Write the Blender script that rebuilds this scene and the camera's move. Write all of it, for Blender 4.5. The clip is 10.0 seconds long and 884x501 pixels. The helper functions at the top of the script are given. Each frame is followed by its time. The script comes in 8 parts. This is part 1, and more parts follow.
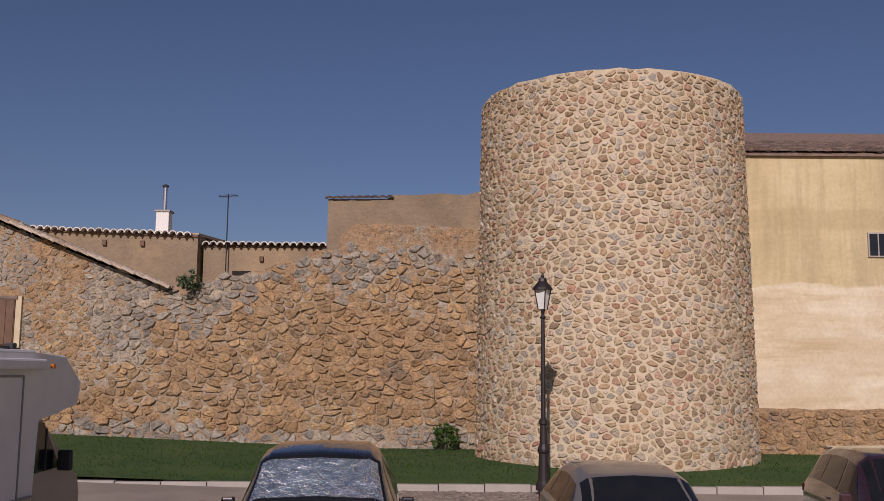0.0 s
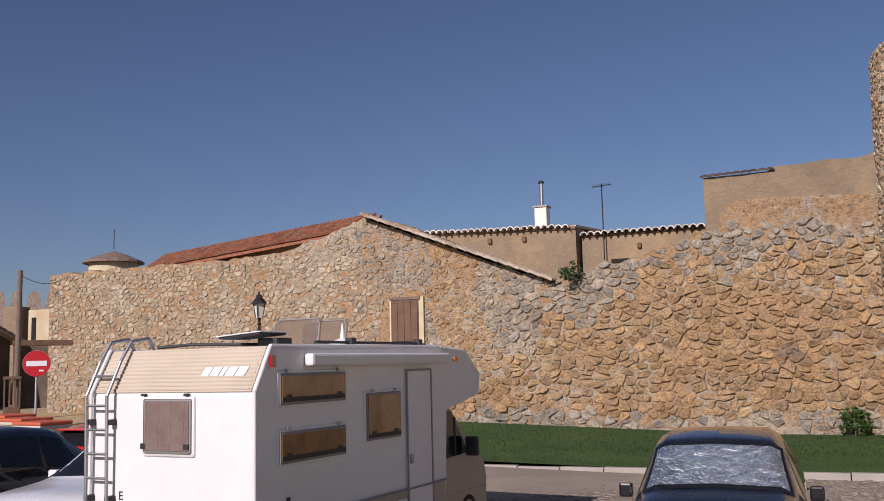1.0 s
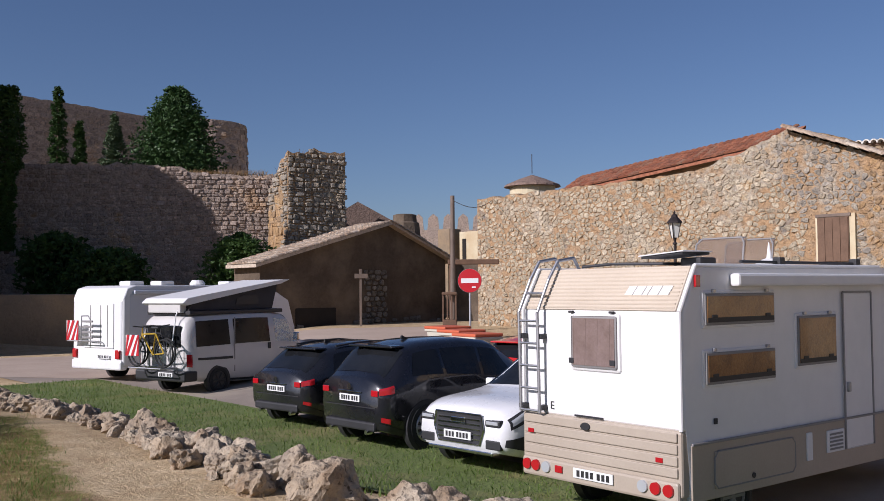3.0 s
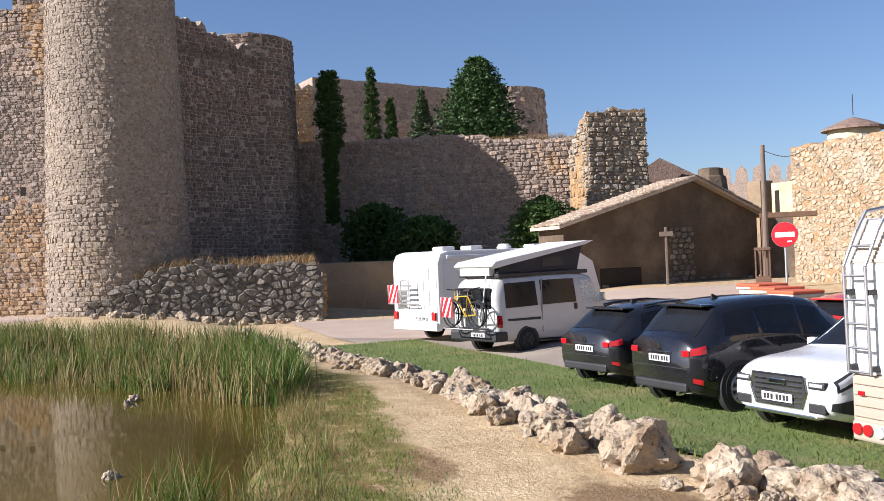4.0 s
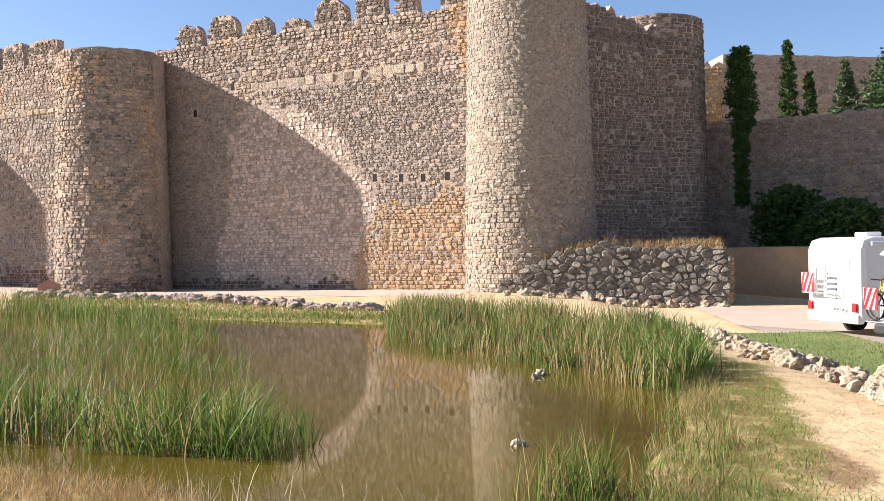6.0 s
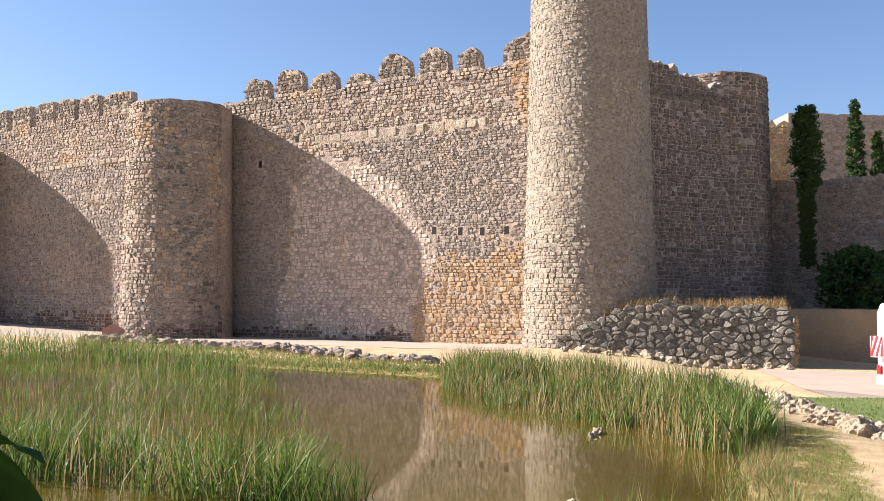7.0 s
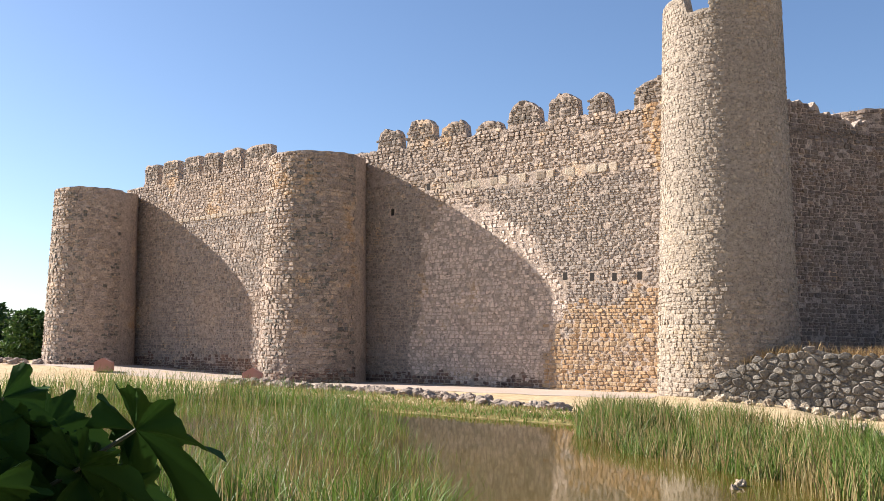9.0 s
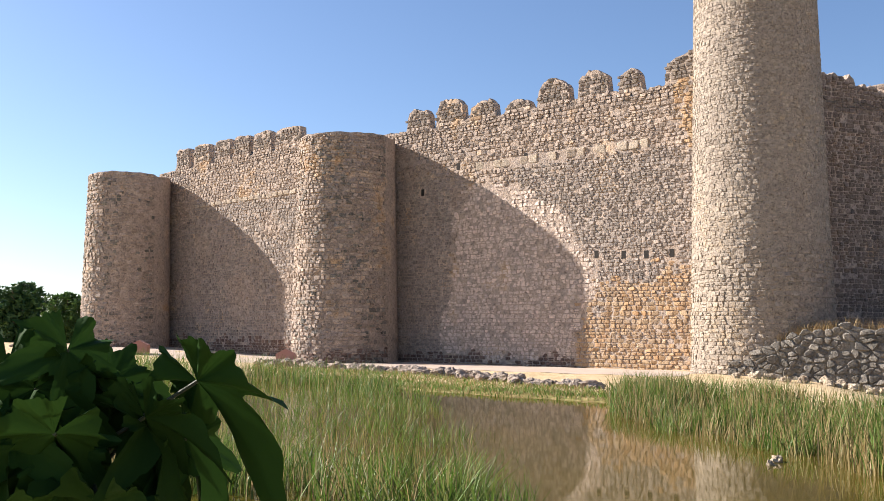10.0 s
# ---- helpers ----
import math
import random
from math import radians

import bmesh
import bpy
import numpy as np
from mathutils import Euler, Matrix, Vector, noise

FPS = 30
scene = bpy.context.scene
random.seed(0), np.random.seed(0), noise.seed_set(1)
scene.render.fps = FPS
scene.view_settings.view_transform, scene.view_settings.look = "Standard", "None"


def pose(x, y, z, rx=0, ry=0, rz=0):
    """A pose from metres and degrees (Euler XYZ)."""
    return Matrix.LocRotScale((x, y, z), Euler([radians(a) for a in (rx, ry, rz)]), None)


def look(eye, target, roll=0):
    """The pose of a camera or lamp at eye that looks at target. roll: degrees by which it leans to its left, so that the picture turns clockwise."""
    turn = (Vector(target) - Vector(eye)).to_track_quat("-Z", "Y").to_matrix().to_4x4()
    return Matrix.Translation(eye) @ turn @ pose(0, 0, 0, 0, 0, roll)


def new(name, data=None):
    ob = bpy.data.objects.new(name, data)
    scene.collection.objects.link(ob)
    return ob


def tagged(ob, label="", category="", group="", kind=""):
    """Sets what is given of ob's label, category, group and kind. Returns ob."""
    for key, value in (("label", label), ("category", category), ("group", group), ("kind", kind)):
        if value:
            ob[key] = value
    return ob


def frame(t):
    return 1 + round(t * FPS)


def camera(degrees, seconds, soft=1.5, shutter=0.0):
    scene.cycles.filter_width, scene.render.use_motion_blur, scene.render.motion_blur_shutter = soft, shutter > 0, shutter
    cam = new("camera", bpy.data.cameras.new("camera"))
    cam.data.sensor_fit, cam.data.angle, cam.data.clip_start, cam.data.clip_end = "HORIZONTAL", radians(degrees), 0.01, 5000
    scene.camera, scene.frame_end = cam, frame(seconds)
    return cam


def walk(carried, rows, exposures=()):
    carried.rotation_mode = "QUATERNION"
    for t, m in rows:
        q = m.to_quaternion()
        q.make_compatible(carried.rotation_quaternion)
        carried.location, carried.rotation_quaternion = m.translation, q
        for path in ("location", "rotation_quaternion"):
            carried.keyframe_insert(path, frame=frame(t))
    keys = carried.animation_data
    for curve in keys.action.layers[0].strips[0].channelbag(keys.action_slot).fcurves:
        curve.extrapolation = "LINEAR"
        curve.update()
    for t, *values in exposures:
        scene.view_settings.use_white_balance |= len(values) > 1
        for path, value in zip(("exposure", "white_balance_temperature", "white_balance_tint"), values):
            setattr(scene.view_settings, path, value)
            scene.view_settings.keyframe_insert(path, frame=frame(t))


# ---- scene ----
cam = camera(50.1, 10.0, soft=0.5)
EYE = (0.0, 0.0, 2.45)
# seconds, tilt, lean, turn of the camera, which pans on the spot
TURNS = [
    (0.0, 97.44, -0.52, 0.16),
    (0.5, 97.29, -0.17, 12.22),
    (1.0, 96.81, 1.34, 23.13),
    (1.5, 95.31, 0.84, 28.57),
    (2.0, 93.49, -0.1, 34.33),
    (2.2, 93.21, -0.37, 36.92),
    (3.3, 91.88, 0.86, 52.25),
    (3.5, 91.51, 0.96, 55.72),
    (4.0, 90.42, 2.28, 65.88),
    (4.5, 87.51, 2.55, 74.19),
    (5.0, 87.13, 2.01, 79.72),
    (5.5, 87.63, 1.74, 85.89),
    (6.0, 90.08, 1.09, 90.04),
    (6.2, 91.08, 0.81, 90.7),
    (7.5, 94.29, -0.92, 95.03),
    (8.0, 95.15, -1.14, 96.36),
    (8.5, 96.04, -1.26, 98.28),
    (9.0, 96.1, -0.67, 101.37),
    (9.5, 95.26, -0.48, 102.13),
    (10.0, 94.9, -0.17, 103.25),
]
# the eye drifts a hand's width to the left at first, and sinks towards the end
DRIFT = [(0.0, 0.115, 0.09, 0.075), (1.0, 0.11, 0.10, 0.075), (2.2, 0.035, 0.08, 0.075), (3.5, -0.025, 0.055, 0.075), (4.5, -0.012, 0.064, 0.075), (7.5, -0.012, 0.064, 0.075), (9.0, -0.005, 0.027, 0.033), (10.0, 0.0, 0.0, 0.0)]


def eye_at(t):
    return [e + float(np.interp(t, [d[0] for d in DRIFT], [d[i + 1] for d in DRIFT])) for i, e in enumerate(EYE)]


walk(cam, [(t, pose(*eye_at(t), tilt, lean, turn)) for t, tilt, lean, turn in TURNS],
     [(0.0, -0.42, 6280, 30), (0.5, -0.13, 6220, 27), (1.5, 0.0, 6050, 25), (2.2, 0.07, 5950, 24), (3.5, 0.5, 5700, 20), (4.0, 1.08, 5950, 18), (4.5, 1.15, 6300, 16), (5.0, 1.25, 6300, 16), (5.5, 1.38, 6300, 16), (6.0, 1.65, 6300, 16), (8.0, 1.65, 6300, 14), (9.0, 1.58, 6280, 13), (10.0, 1.58, 6280, 14)])

# ---- light: a clear sky and a low sun from behind the first view ----
SUN_TURN, SUN_HEIGHT = radians(172), radians(29)   # turn to the left of +y
sun_dir = Vector((-math.sin(SUN_TURN) * math.cos(SUN_HEIGHT), math.cos(SUN_TURN) * math.cos(SUN_HEIGHT), math.sin(SUN_HEIGHT)))
world = bpy.data.worlds.new("sky")
scene.world = world
world.use_nodes = True
wn = world.node_tree.nodes
sky = wn.new("ShaderNodeTexSky")
sky.sky_type, sky.sun_disc = "NISHITA", False
sky.sun_elevation, sky.sun_rotation = SUN_HEIGHT, math.atan2(sun_dir.x, sun_dir.y)
sky.altitude, sky.air_density, sky.dust_density, sky.ozone_density = 800, 1.0, 1.2, 3.2
wn["Background"].inputs["Strength"].default_value = 0.056
world.node_tree.links.new(sky.outputs[0], wn["Background"].inputs["Color"])
sun = new("sun", bpy.data.lights.new("sun", "SUN"))
sun.data.energy, sun.data.angle, sun.data.color = 4.4, radians(0.55), (1.0, 0.93, 0.82)
sun.matrix_world = look(sun_dir * 100, (0, 0, 0))

# ---- materials ----
def nodes_of(name):
    m = bpy.data.materials.new(name)
    m.use_nodes = True
    nt = m.node_tree
    return m, nt, nt.nodes["Principled BSDF"]


def add(nt, kind, **values):
    n = nt.nodes.new(kind)
    for key, value in values.items():
        n.inputs[key].default_value = value
    return n


def noise_node(nt, where, scale, detail=5.0, rough=0.6):
    n = add(nt, "ShaderNodeTexNoise", Scale=scale, Detail=detail, Roughness=rough)
    nt.links.new(where, n.inputs["Vector"])
    return n.outputs["Fac"]


def ramp(nt, fac, stops):
    r = nt.nodes.new("ShaderNodeValToRGB")
    el = r.color_ramp.elements
    while len(el) < len(stops):
        el.new(0.5)
    for e, (at, c) in zip(el, stops):
        e.position, e.color = at, (*c, 1) if len(c) == 3 else c
    nt.links.new(fac, r.inputs[0])
    return r.outputs[0]


def mix(nt, fac, a, b, blend="MIX"):
    n = nt.nodes.new("ShaderNodeMix")
    n.data_type, n.blend_type = "RGBA", blend
    for key, value in ((0, fac), (6, a), (7, b)):
        if isinstance(value, (int, float)):
            n.inputs[key].default_value = value
        elif isinstance(value, tuple):
            n.inputs[key].default_value = (*value, 1)
        else:
            nt.links.new(value, n.inputs[key])
    return n.outputs[2]


def maths(nt, op, a, b=0.0):
    n = nt.nodes.new("ShaderNodeMath")
    n.operation = op
    for key, value in ((0, a), (1, b)):
        if isinstance(value, (int, float)):
            n.inputs[key].default_value = value
        else:
            nt.links.new(value, n.inputs[key])
    return n.outputs[0]


def bump(nt, bsdf, height, strength, distance=0.02):
    b = add(nt, "ShaderNodeBump", Strength=strength, Distance=distance)
    nt.links.new(height, b.inputs["Height"])
    nt.links.new(b.outputs[0], bsdf.inputs["Normal"])


def place(nt):
    return nt.nodes.new("ShaderNodeNewGeometry").outputs["Position"]


def own_random(nt):
    """A random number for each stone, whether it is an object of its own or an island of a mesh."""
    a = nt.nodes.new("ShaderNodeNewGeometry").outputs["Random Per Island"]
    b = nt.nodes.new("ShaderNodeObjectInfo").outputs["Random"]
    return maths(nt, "FRACT", maths(nt, "ADD", a, b))


def surface(name, dark, light, scale=3.0, rough=0.9, relief=0.4, metal=0.0, fine=40.0, stain=None, stain_scale=0.5, coat=0.0, depth=0.02):
    """Paint, plaster, earth or metal: two scales of variation, grain relief and an optional stain."""
    m, nt, bsdf = nodes_of(name)
    pos = place(nt)
    big, small = noise_node(nt, pos, scale), noise_node(nt, pos, fine, 4.0)
    col = ramp(nt, big, [(0.3, dark), (0.7, light)])
    col = mix(nt, 0.35, col, ramp(nt, small, [(0.3, dark), (0.7, light)]))
    if stain:
        col = mix(nt, ramp(nt, noise_node(nt, pos, stain_scale, 6.0, 0.65), [(0.48, (0, 0, 0)), (0.66, (1, 1, 1))]), col, stain)
    nt.links.new(col, bsdf.inputs["Base Color"])
    bsdf.inputs["Roughness"].default_value, bsdf.inputs["Metallic"].default_value = rough, metal
    bsdf.inputs["Coat Weight"].default_value = coat
    bsdf.inputs["Coat Roughness"].default_value = 0.05
    if relief:
        bump(nt, bsdf, maths(nt, "ADD", small, big), relief, depth)
    return m


def masonry(name, colours, patch=None, patch_scale=0.25, patch_at=(0.5, 0.62), grey=None, pits=0.6, grain=9.0):
    """Weathered stone: a tone for each stone, blotches across them, pits and grain."""
    m, nt, bsdf = nodes_of(name)
    pos = place(nt)
    tone = own_random(nt)
    col = ramp(nt, tone, [(i / (len(colours) - 1), c) for i, c in enumerate(colours)])
    if patch:
        col = mix(nt, maths(nt, "MULTIPLY", ramp(nt, noise_node(nt, pos, patch_scale, 6.0, 0.6), [(patch_at[0], (0, 0, 0)), (patch_at[1], (1, 1, 1))]), 0.75), col, patch)
    if grey:
        col = mix(nt, maths(nt, "MULTIPLY", ramp(nt, noise_node(nt, pos, 0.9, 7.0, 0.7), [(0.47, (0, 0, 0)), (0.62, (1, 1, 1))]), 0.6), col, grey)
    blot = noise_node(nt, pos, grain, 6.0, 0.7)
    col = mix(nt, 0.55, col, ramp(nt, blot, [(0.28, (0.16, 0.14, 0.12)), (0.5, (0.9, 0.9, 0.9)), (0.72, (1.35, 1.32, 1.28))]), "MULTIPLY")
    hole = noise_node(nt, pos, grain * 2.3, 3.0, 0.5)
    pit = ramp(nt, hole, [(0.30, (0.25, 0.22, 0.2)), (0.40, (1, 1, 1))])
    col = mix(nt, pits, col, pit, "MULTIPLY")
    nt.links.new(col, bsdf.inputs["Base Color"])
    bsdf.inputs["Roughness"].default_value = 0.95
    bsdf.inputs["Specular IOR Level"].default_value = 0.2
    bump(nt, bsdf, maths(nt, "ADD", maths(nt, "MULTIPLY", hole, 0.8), blot), 0.9, 0.06)
    return m


def weathered(name, palette, stone=True, spread=0.5, scales=(0.32, 1.7), grain=8.0, shade=1.0):
    """Old walling: patches of the palette's tones run across stones and joints alike, under pits, lichen and grit."""
    m, nt, bsdf = nodes_of(name)
    pos = place(nt)
    large, small = noise_node(nt, pos, scales[0], 5.0, 0.6), noise_node(nt, pos, scales[1], 6.0, 0.65)
    tone = maths(nt, "ADD", maths(nt, "MULTIPLY", large, 0.62), maths(nt, "MULTIPLY", small, 0.38))
    if stone:
        tone = maths(nt, "ADD", tone, maths(nt, "MULTIPLY", maths(nt, "SUBTRACT", own_random(nt), 0.5), spread * 0.22))
    n = len(palette) - 1
    col = ramp(nt, tone, [(0.36 + 0.28 * i / n, c) for i, c in enumerate(palette)])
    if stone:
        own = ramp(nt, maths(nt, "FRACT", maths(nt, "MULTIPLY", own_random(nt), 7.3)), [(0.0, (1 - spread * 0.6,) * 3), (1.0, (1 + spread * 0.4,) * 3)])
        col = mix(nt, 1.0, col, own, "MULTIPLY")
    blot = noise_node(nt, pos, grain, 8.0, 0.75)
    col = mix(nt, 0.9, col, ramp(nt, blot, [(0.30, (0.30, 0.27, 0.24)), (0.47, (0.92, 0.92, 0.91)), (0.70, (1.4, 1.38, 1.33))]), "MULTIPLY")
    hole = noise_node(nt, pos, grain * 1.7, 4.0, 0.55)
    col = mix(nt, 0.8, col, ramp(nt, hole, [(0.31, (0.16, 0.13, 0.11)), (0.40, (1, 1, 1))]), "MULTIPLY")
    if shade != 1.0:
        col = mix(nt, 1.0, col, (shade, shade, shade), "MULTIPLY")
    nt.links.new(col, bsdf.inputs["Base Color"])
    bsdf.inputs["Roughness"].default_value = 0.95
    bsdf.inputs["Specular IOR Level"].default_value = 0.2
    bump(nt, bsdf, maths(nt, "ADD", maths(nt, "MULTIPLY", hole, 0.8), blot), 1.0, 0.08)
    return m


def gloss(name, c, rough=0.3, metal=0.0, coat=0.0, spec=0.5, dust=None):
    m, nt, bsdf = nodes_of(name)
    pos = place(nt)
    n = noise_node(nt, pos, 3.0, 6.0)
    col = mix(nt, ramp(nt, n, [(0.35, (0, 0, 0)), (0.8, (0.45, 0.45, 0.45))]), c, dust or tuple(min(1, v * 0.8 + 0.02) for v in c))
    nt.links.new(col, bsdf.inputs["Base Color"])
    bsdf.inputs["Metallic"].default_value = metal
    bsdf.inputs["Coat Weight"].default_value = coat
    bsdf.inputs["Coat Roughness"].default_value = 0.04
    bsdf.inputs["Specular IOR Level"].default_value = spec
    nt.links.new(ramp(nt, n, [(0.3, (rough, rough, rough)), (0.8, (min(1, rough + 0.15),) * 3)]), bsdf.inputs["Roughness"])
    return m


def leafy(name, colours, rough=0.55, through_light=0.35, spec=0.3):
    """Leaves and blades: a tone for each, and some light let through."""
    m, nt, bsdf = nodes_of(name)
    col = ramp(nt, own_random(nt), [(i / max(1, len(colours) - 1), c) for i, c in enumerate(colours)])
    col = mix(nt, 0.4, col, ramp(nt, noise_node(nt, place(nt), 0.7), [(0.3, (0.6, 0.6, 0.5)), (0.7, (1.2, 1.15, 1.0))]), "MULTIPLY")
    nt.links.new(col, bsdf.inputs["Base Color"])
    bsdf.inputs["Roughness"].default_value = rough
    bsdf.inputs["Specular IOR Level"].default_value = spec
    tr = nt.nodes.new("ShaderNodeBsdfTranslucent")
    nt.links.new(col, tr.inputs["Color"])
    ms = nt.nodes.new("ShaderNodeMixShader")
    ms.inputs[0].default_value = through_light
    nt.links.new(bsdf.outputs[0], ms.inputs[1])
    nt.links.new(tr.outputs[0], ms.inputs[2])
    nt.links.new(ms.outputs[0], nt.nodes["Material Output"].inputs["Surface"])
    return m


OLD_TAN = [(0.29, 0.24, 0.205), (0.39, 0.31, 0.25), (0.43, 0.34, 0.275), (0.36, 0.295, 0.25), (0.49, 0.385, 0.30), (0.48, 0.335, 0.215)]
# paler stone that carries sunlight reflected from the pond in its colour
pond_glow_stone = weathered("pond_glow_stone", [(0.56, 0.45, 0.38), (0.64, 0.52, 0.435), (0.59, 0.47, 0.395), (0.67, 0.55, 0.465)], True, 0.25, (0.4, 1.5), 5.0)
great_stone = weathered("great_stone", [(0.305, 0.255, 0.21), (0.385, 0.32, 0.26), (0.345, 0.29, 0.235), (0.42, 0.35, 0.28), (0.40, 0.31, 0.215)], True, 0.28, (0.25, 1.4))
# grey_castle darkened and browned: the rear walls' shade sits in this colour
shaded_stone = weathered("shaded_stone", [(0.19, 0.155, 0.13), (0.27, 0.21, 0.17), (0.23, 0.18, 0.15), (0.30, 0.215, 0.155)], True, 0.4, (0.3, 1.6))
damp_stone = weathered("damp_stone", [(0.15, 0.10, 0.085), (0.24, 0.15, 0.115), (0.19, 0.13, 0.105), (0.29, 0.19, 0.14)], True, 0.5, (0.5, 2.0))
grey_castle = weathered("grey_castle", [(0.27, 0.23, 0.205), (0.36, 0.30, 0.26), (0.31, 0.265, 0.23), (0.40, 0.33, 0.275)], True, 0.42, (0.3, 1.6))
castle_stone = weathered("castle_stone", OLD_TAN, True, 0.42, (0.22, 1.2))
merlon_stone = masonry("merlon_stone", [(0.14, 0.115, 0.10), (0.23, 0.185, 0.15), (0.18, 0.15, 0.125), (0.29, 0.235, 0.18)], grey=(0.17, 0.15, 0.13))
ochre_stone = masonry("ochre_stone", [(0.43, 0.27, 0.15), (0.50, 0.335, 0.19), (0.39, 0.26, 0.155), (0.51, 0.375, 0.24), (0.47, 0.285, 0.145)], grey=(0.36, 0.28, 0.21))
ashlar_stone = masonry("ashlar_stone", [(0.38, 0.31, 0.24), (0.47, 0.39, 0.30), (0.42, 0.34, 0.26)], pits=0.4)
castle_mortar = weathered("castle_mortar", OLD_TAN, False, 0, (0.22, 1.2), 6.0, 1.0)
great_mortar = weathered("great_mortar", [(0.295, 0.245, 0.20), (0.37, 0.31, 0.25), (0.33, 0.275, 0.22)], False, 0, (0.25, 1.4), 6.0)
OLD_OCHRE = [(0.31, 0.22, 0.14), (0.42, 0.27, 0.145), (0.48, 0.31, 0.155), (0.40, 0.28, 0.17), (0.51, 0.33, 0.16), (0.50, 0.38, 0.24)]
OLD_GREY = [(0.26, 0.235, 0.20), (0.36, 0.32, 0.26), (0.43, 0.38, 0.30), (0.32, 0.285, 0.24), (0.47, 0.385, 0.27), (0.52, 0.46, 0.36)]
rubble_stone = weathered("rubble_stone", OLD_OCHRE, True, 0.38)
pale_rubble = weathered("pale_rubble", [(0.40, 0.335, 0.24), (0.52, 0.445, 0.32), (0.46, 0.385, 0.275), (0.57, 0.49, 0.36), (0.55, 0.42, 0.26)], True, 0.38)
grey_rubble = weathered("grey_rubble", OLD_GREY, True, 0.38)
rubble_mortar = weathered("rubble_mortar", [OLD_GREY[0], OLD_OCHRE[1], OLD_OCHRE[3], OLD_GREY[2], OLD_OCHRE[2]], False, 0, (0.32, 1.7), 7.0, 1.0)
new_stone = masonry("new_stone", [(0.44, 0.32, 0.18), (0.60, 0.47, 0.30), (0.34, 0.25, 0.16), (0.55, 0.37, 0.21), (0.68, 0.59, 0.44), (0.50, 0.29, 0.19), (0.50, 0.38, 0.24), (0.46, 0.42, 0.35), (0.57, 0.43, 0.26)], pits=0.5, grain=11.0)
lime_mortar = surface("lime_mortar", (0.50, 0.41, 0.265), (0.63, 0.53, 0.36), 1.0, 0.95, 0.6, fine=14.0, depth=0.03)
dark_stone = weathered("dark_stone", [(0.17, 0.155, 0.132), (0.255, 0.23, 0.195), (0.21, 0.19, 0.165), (0.31, 0.28, 0.232)], True, 0.6, (0.5, 2.0))
ruin_mortar = surface("ruin_mortar", (0.13, 0.115, 0.095), (0.25, 0.22, 0.18), 0.8, 0.95, 0.9, fine=6.0, depth=0.06)
boulder_stone = masonry("boulder_stone", [(0.40, 0.325, 0.23), (0.50, 0.42, 0.31), (0.34, 0.275, 0.20), (0.45, 0.36, 0.25)], patch=(0.27, 0.185, 0.11), patch_scale=2.2, patch_at=(0.5, 0.66), pits=0.9, grain=7.0)
far_stone = masonry("far_stone", [(0.30, 0.24, 0.19), (0.42, 0.34, 0.27), (0.25, 0.20, 0.16), (0.36, 0.28, 0.22)], pits=0.8, grain=7.0)
# dark brown mud, deepened below adobe to put these walls' shade into it
shaded_mud = surface("shaded_mud", (0.065, 0.047, 0.032), (0.135, 0.10, 0.068), 0.7, 0.95, 0.9, fine=7.0, stain=(0.18, 0.135, 0.09), stain_scale=0.4, depth=0.06)
adobe = surface("adobe", (0.19, 0.14, 0.09), (0.31, 0.235, 0.15), 0.8, 0.95, 0.8, fine=9.0, stain=(0.38, 0.27, 0.15), stain_scale=0.3, depth=0.05)
cream_plaster = surface("cream_plaster", (0.52, 0.44, 0.28), (0.70, 0.62, 0.43), 0.4, 0.9, 0.3, fine=5.0, stain=(0.50, 0.38, 0.22), stain_scale=0.3)
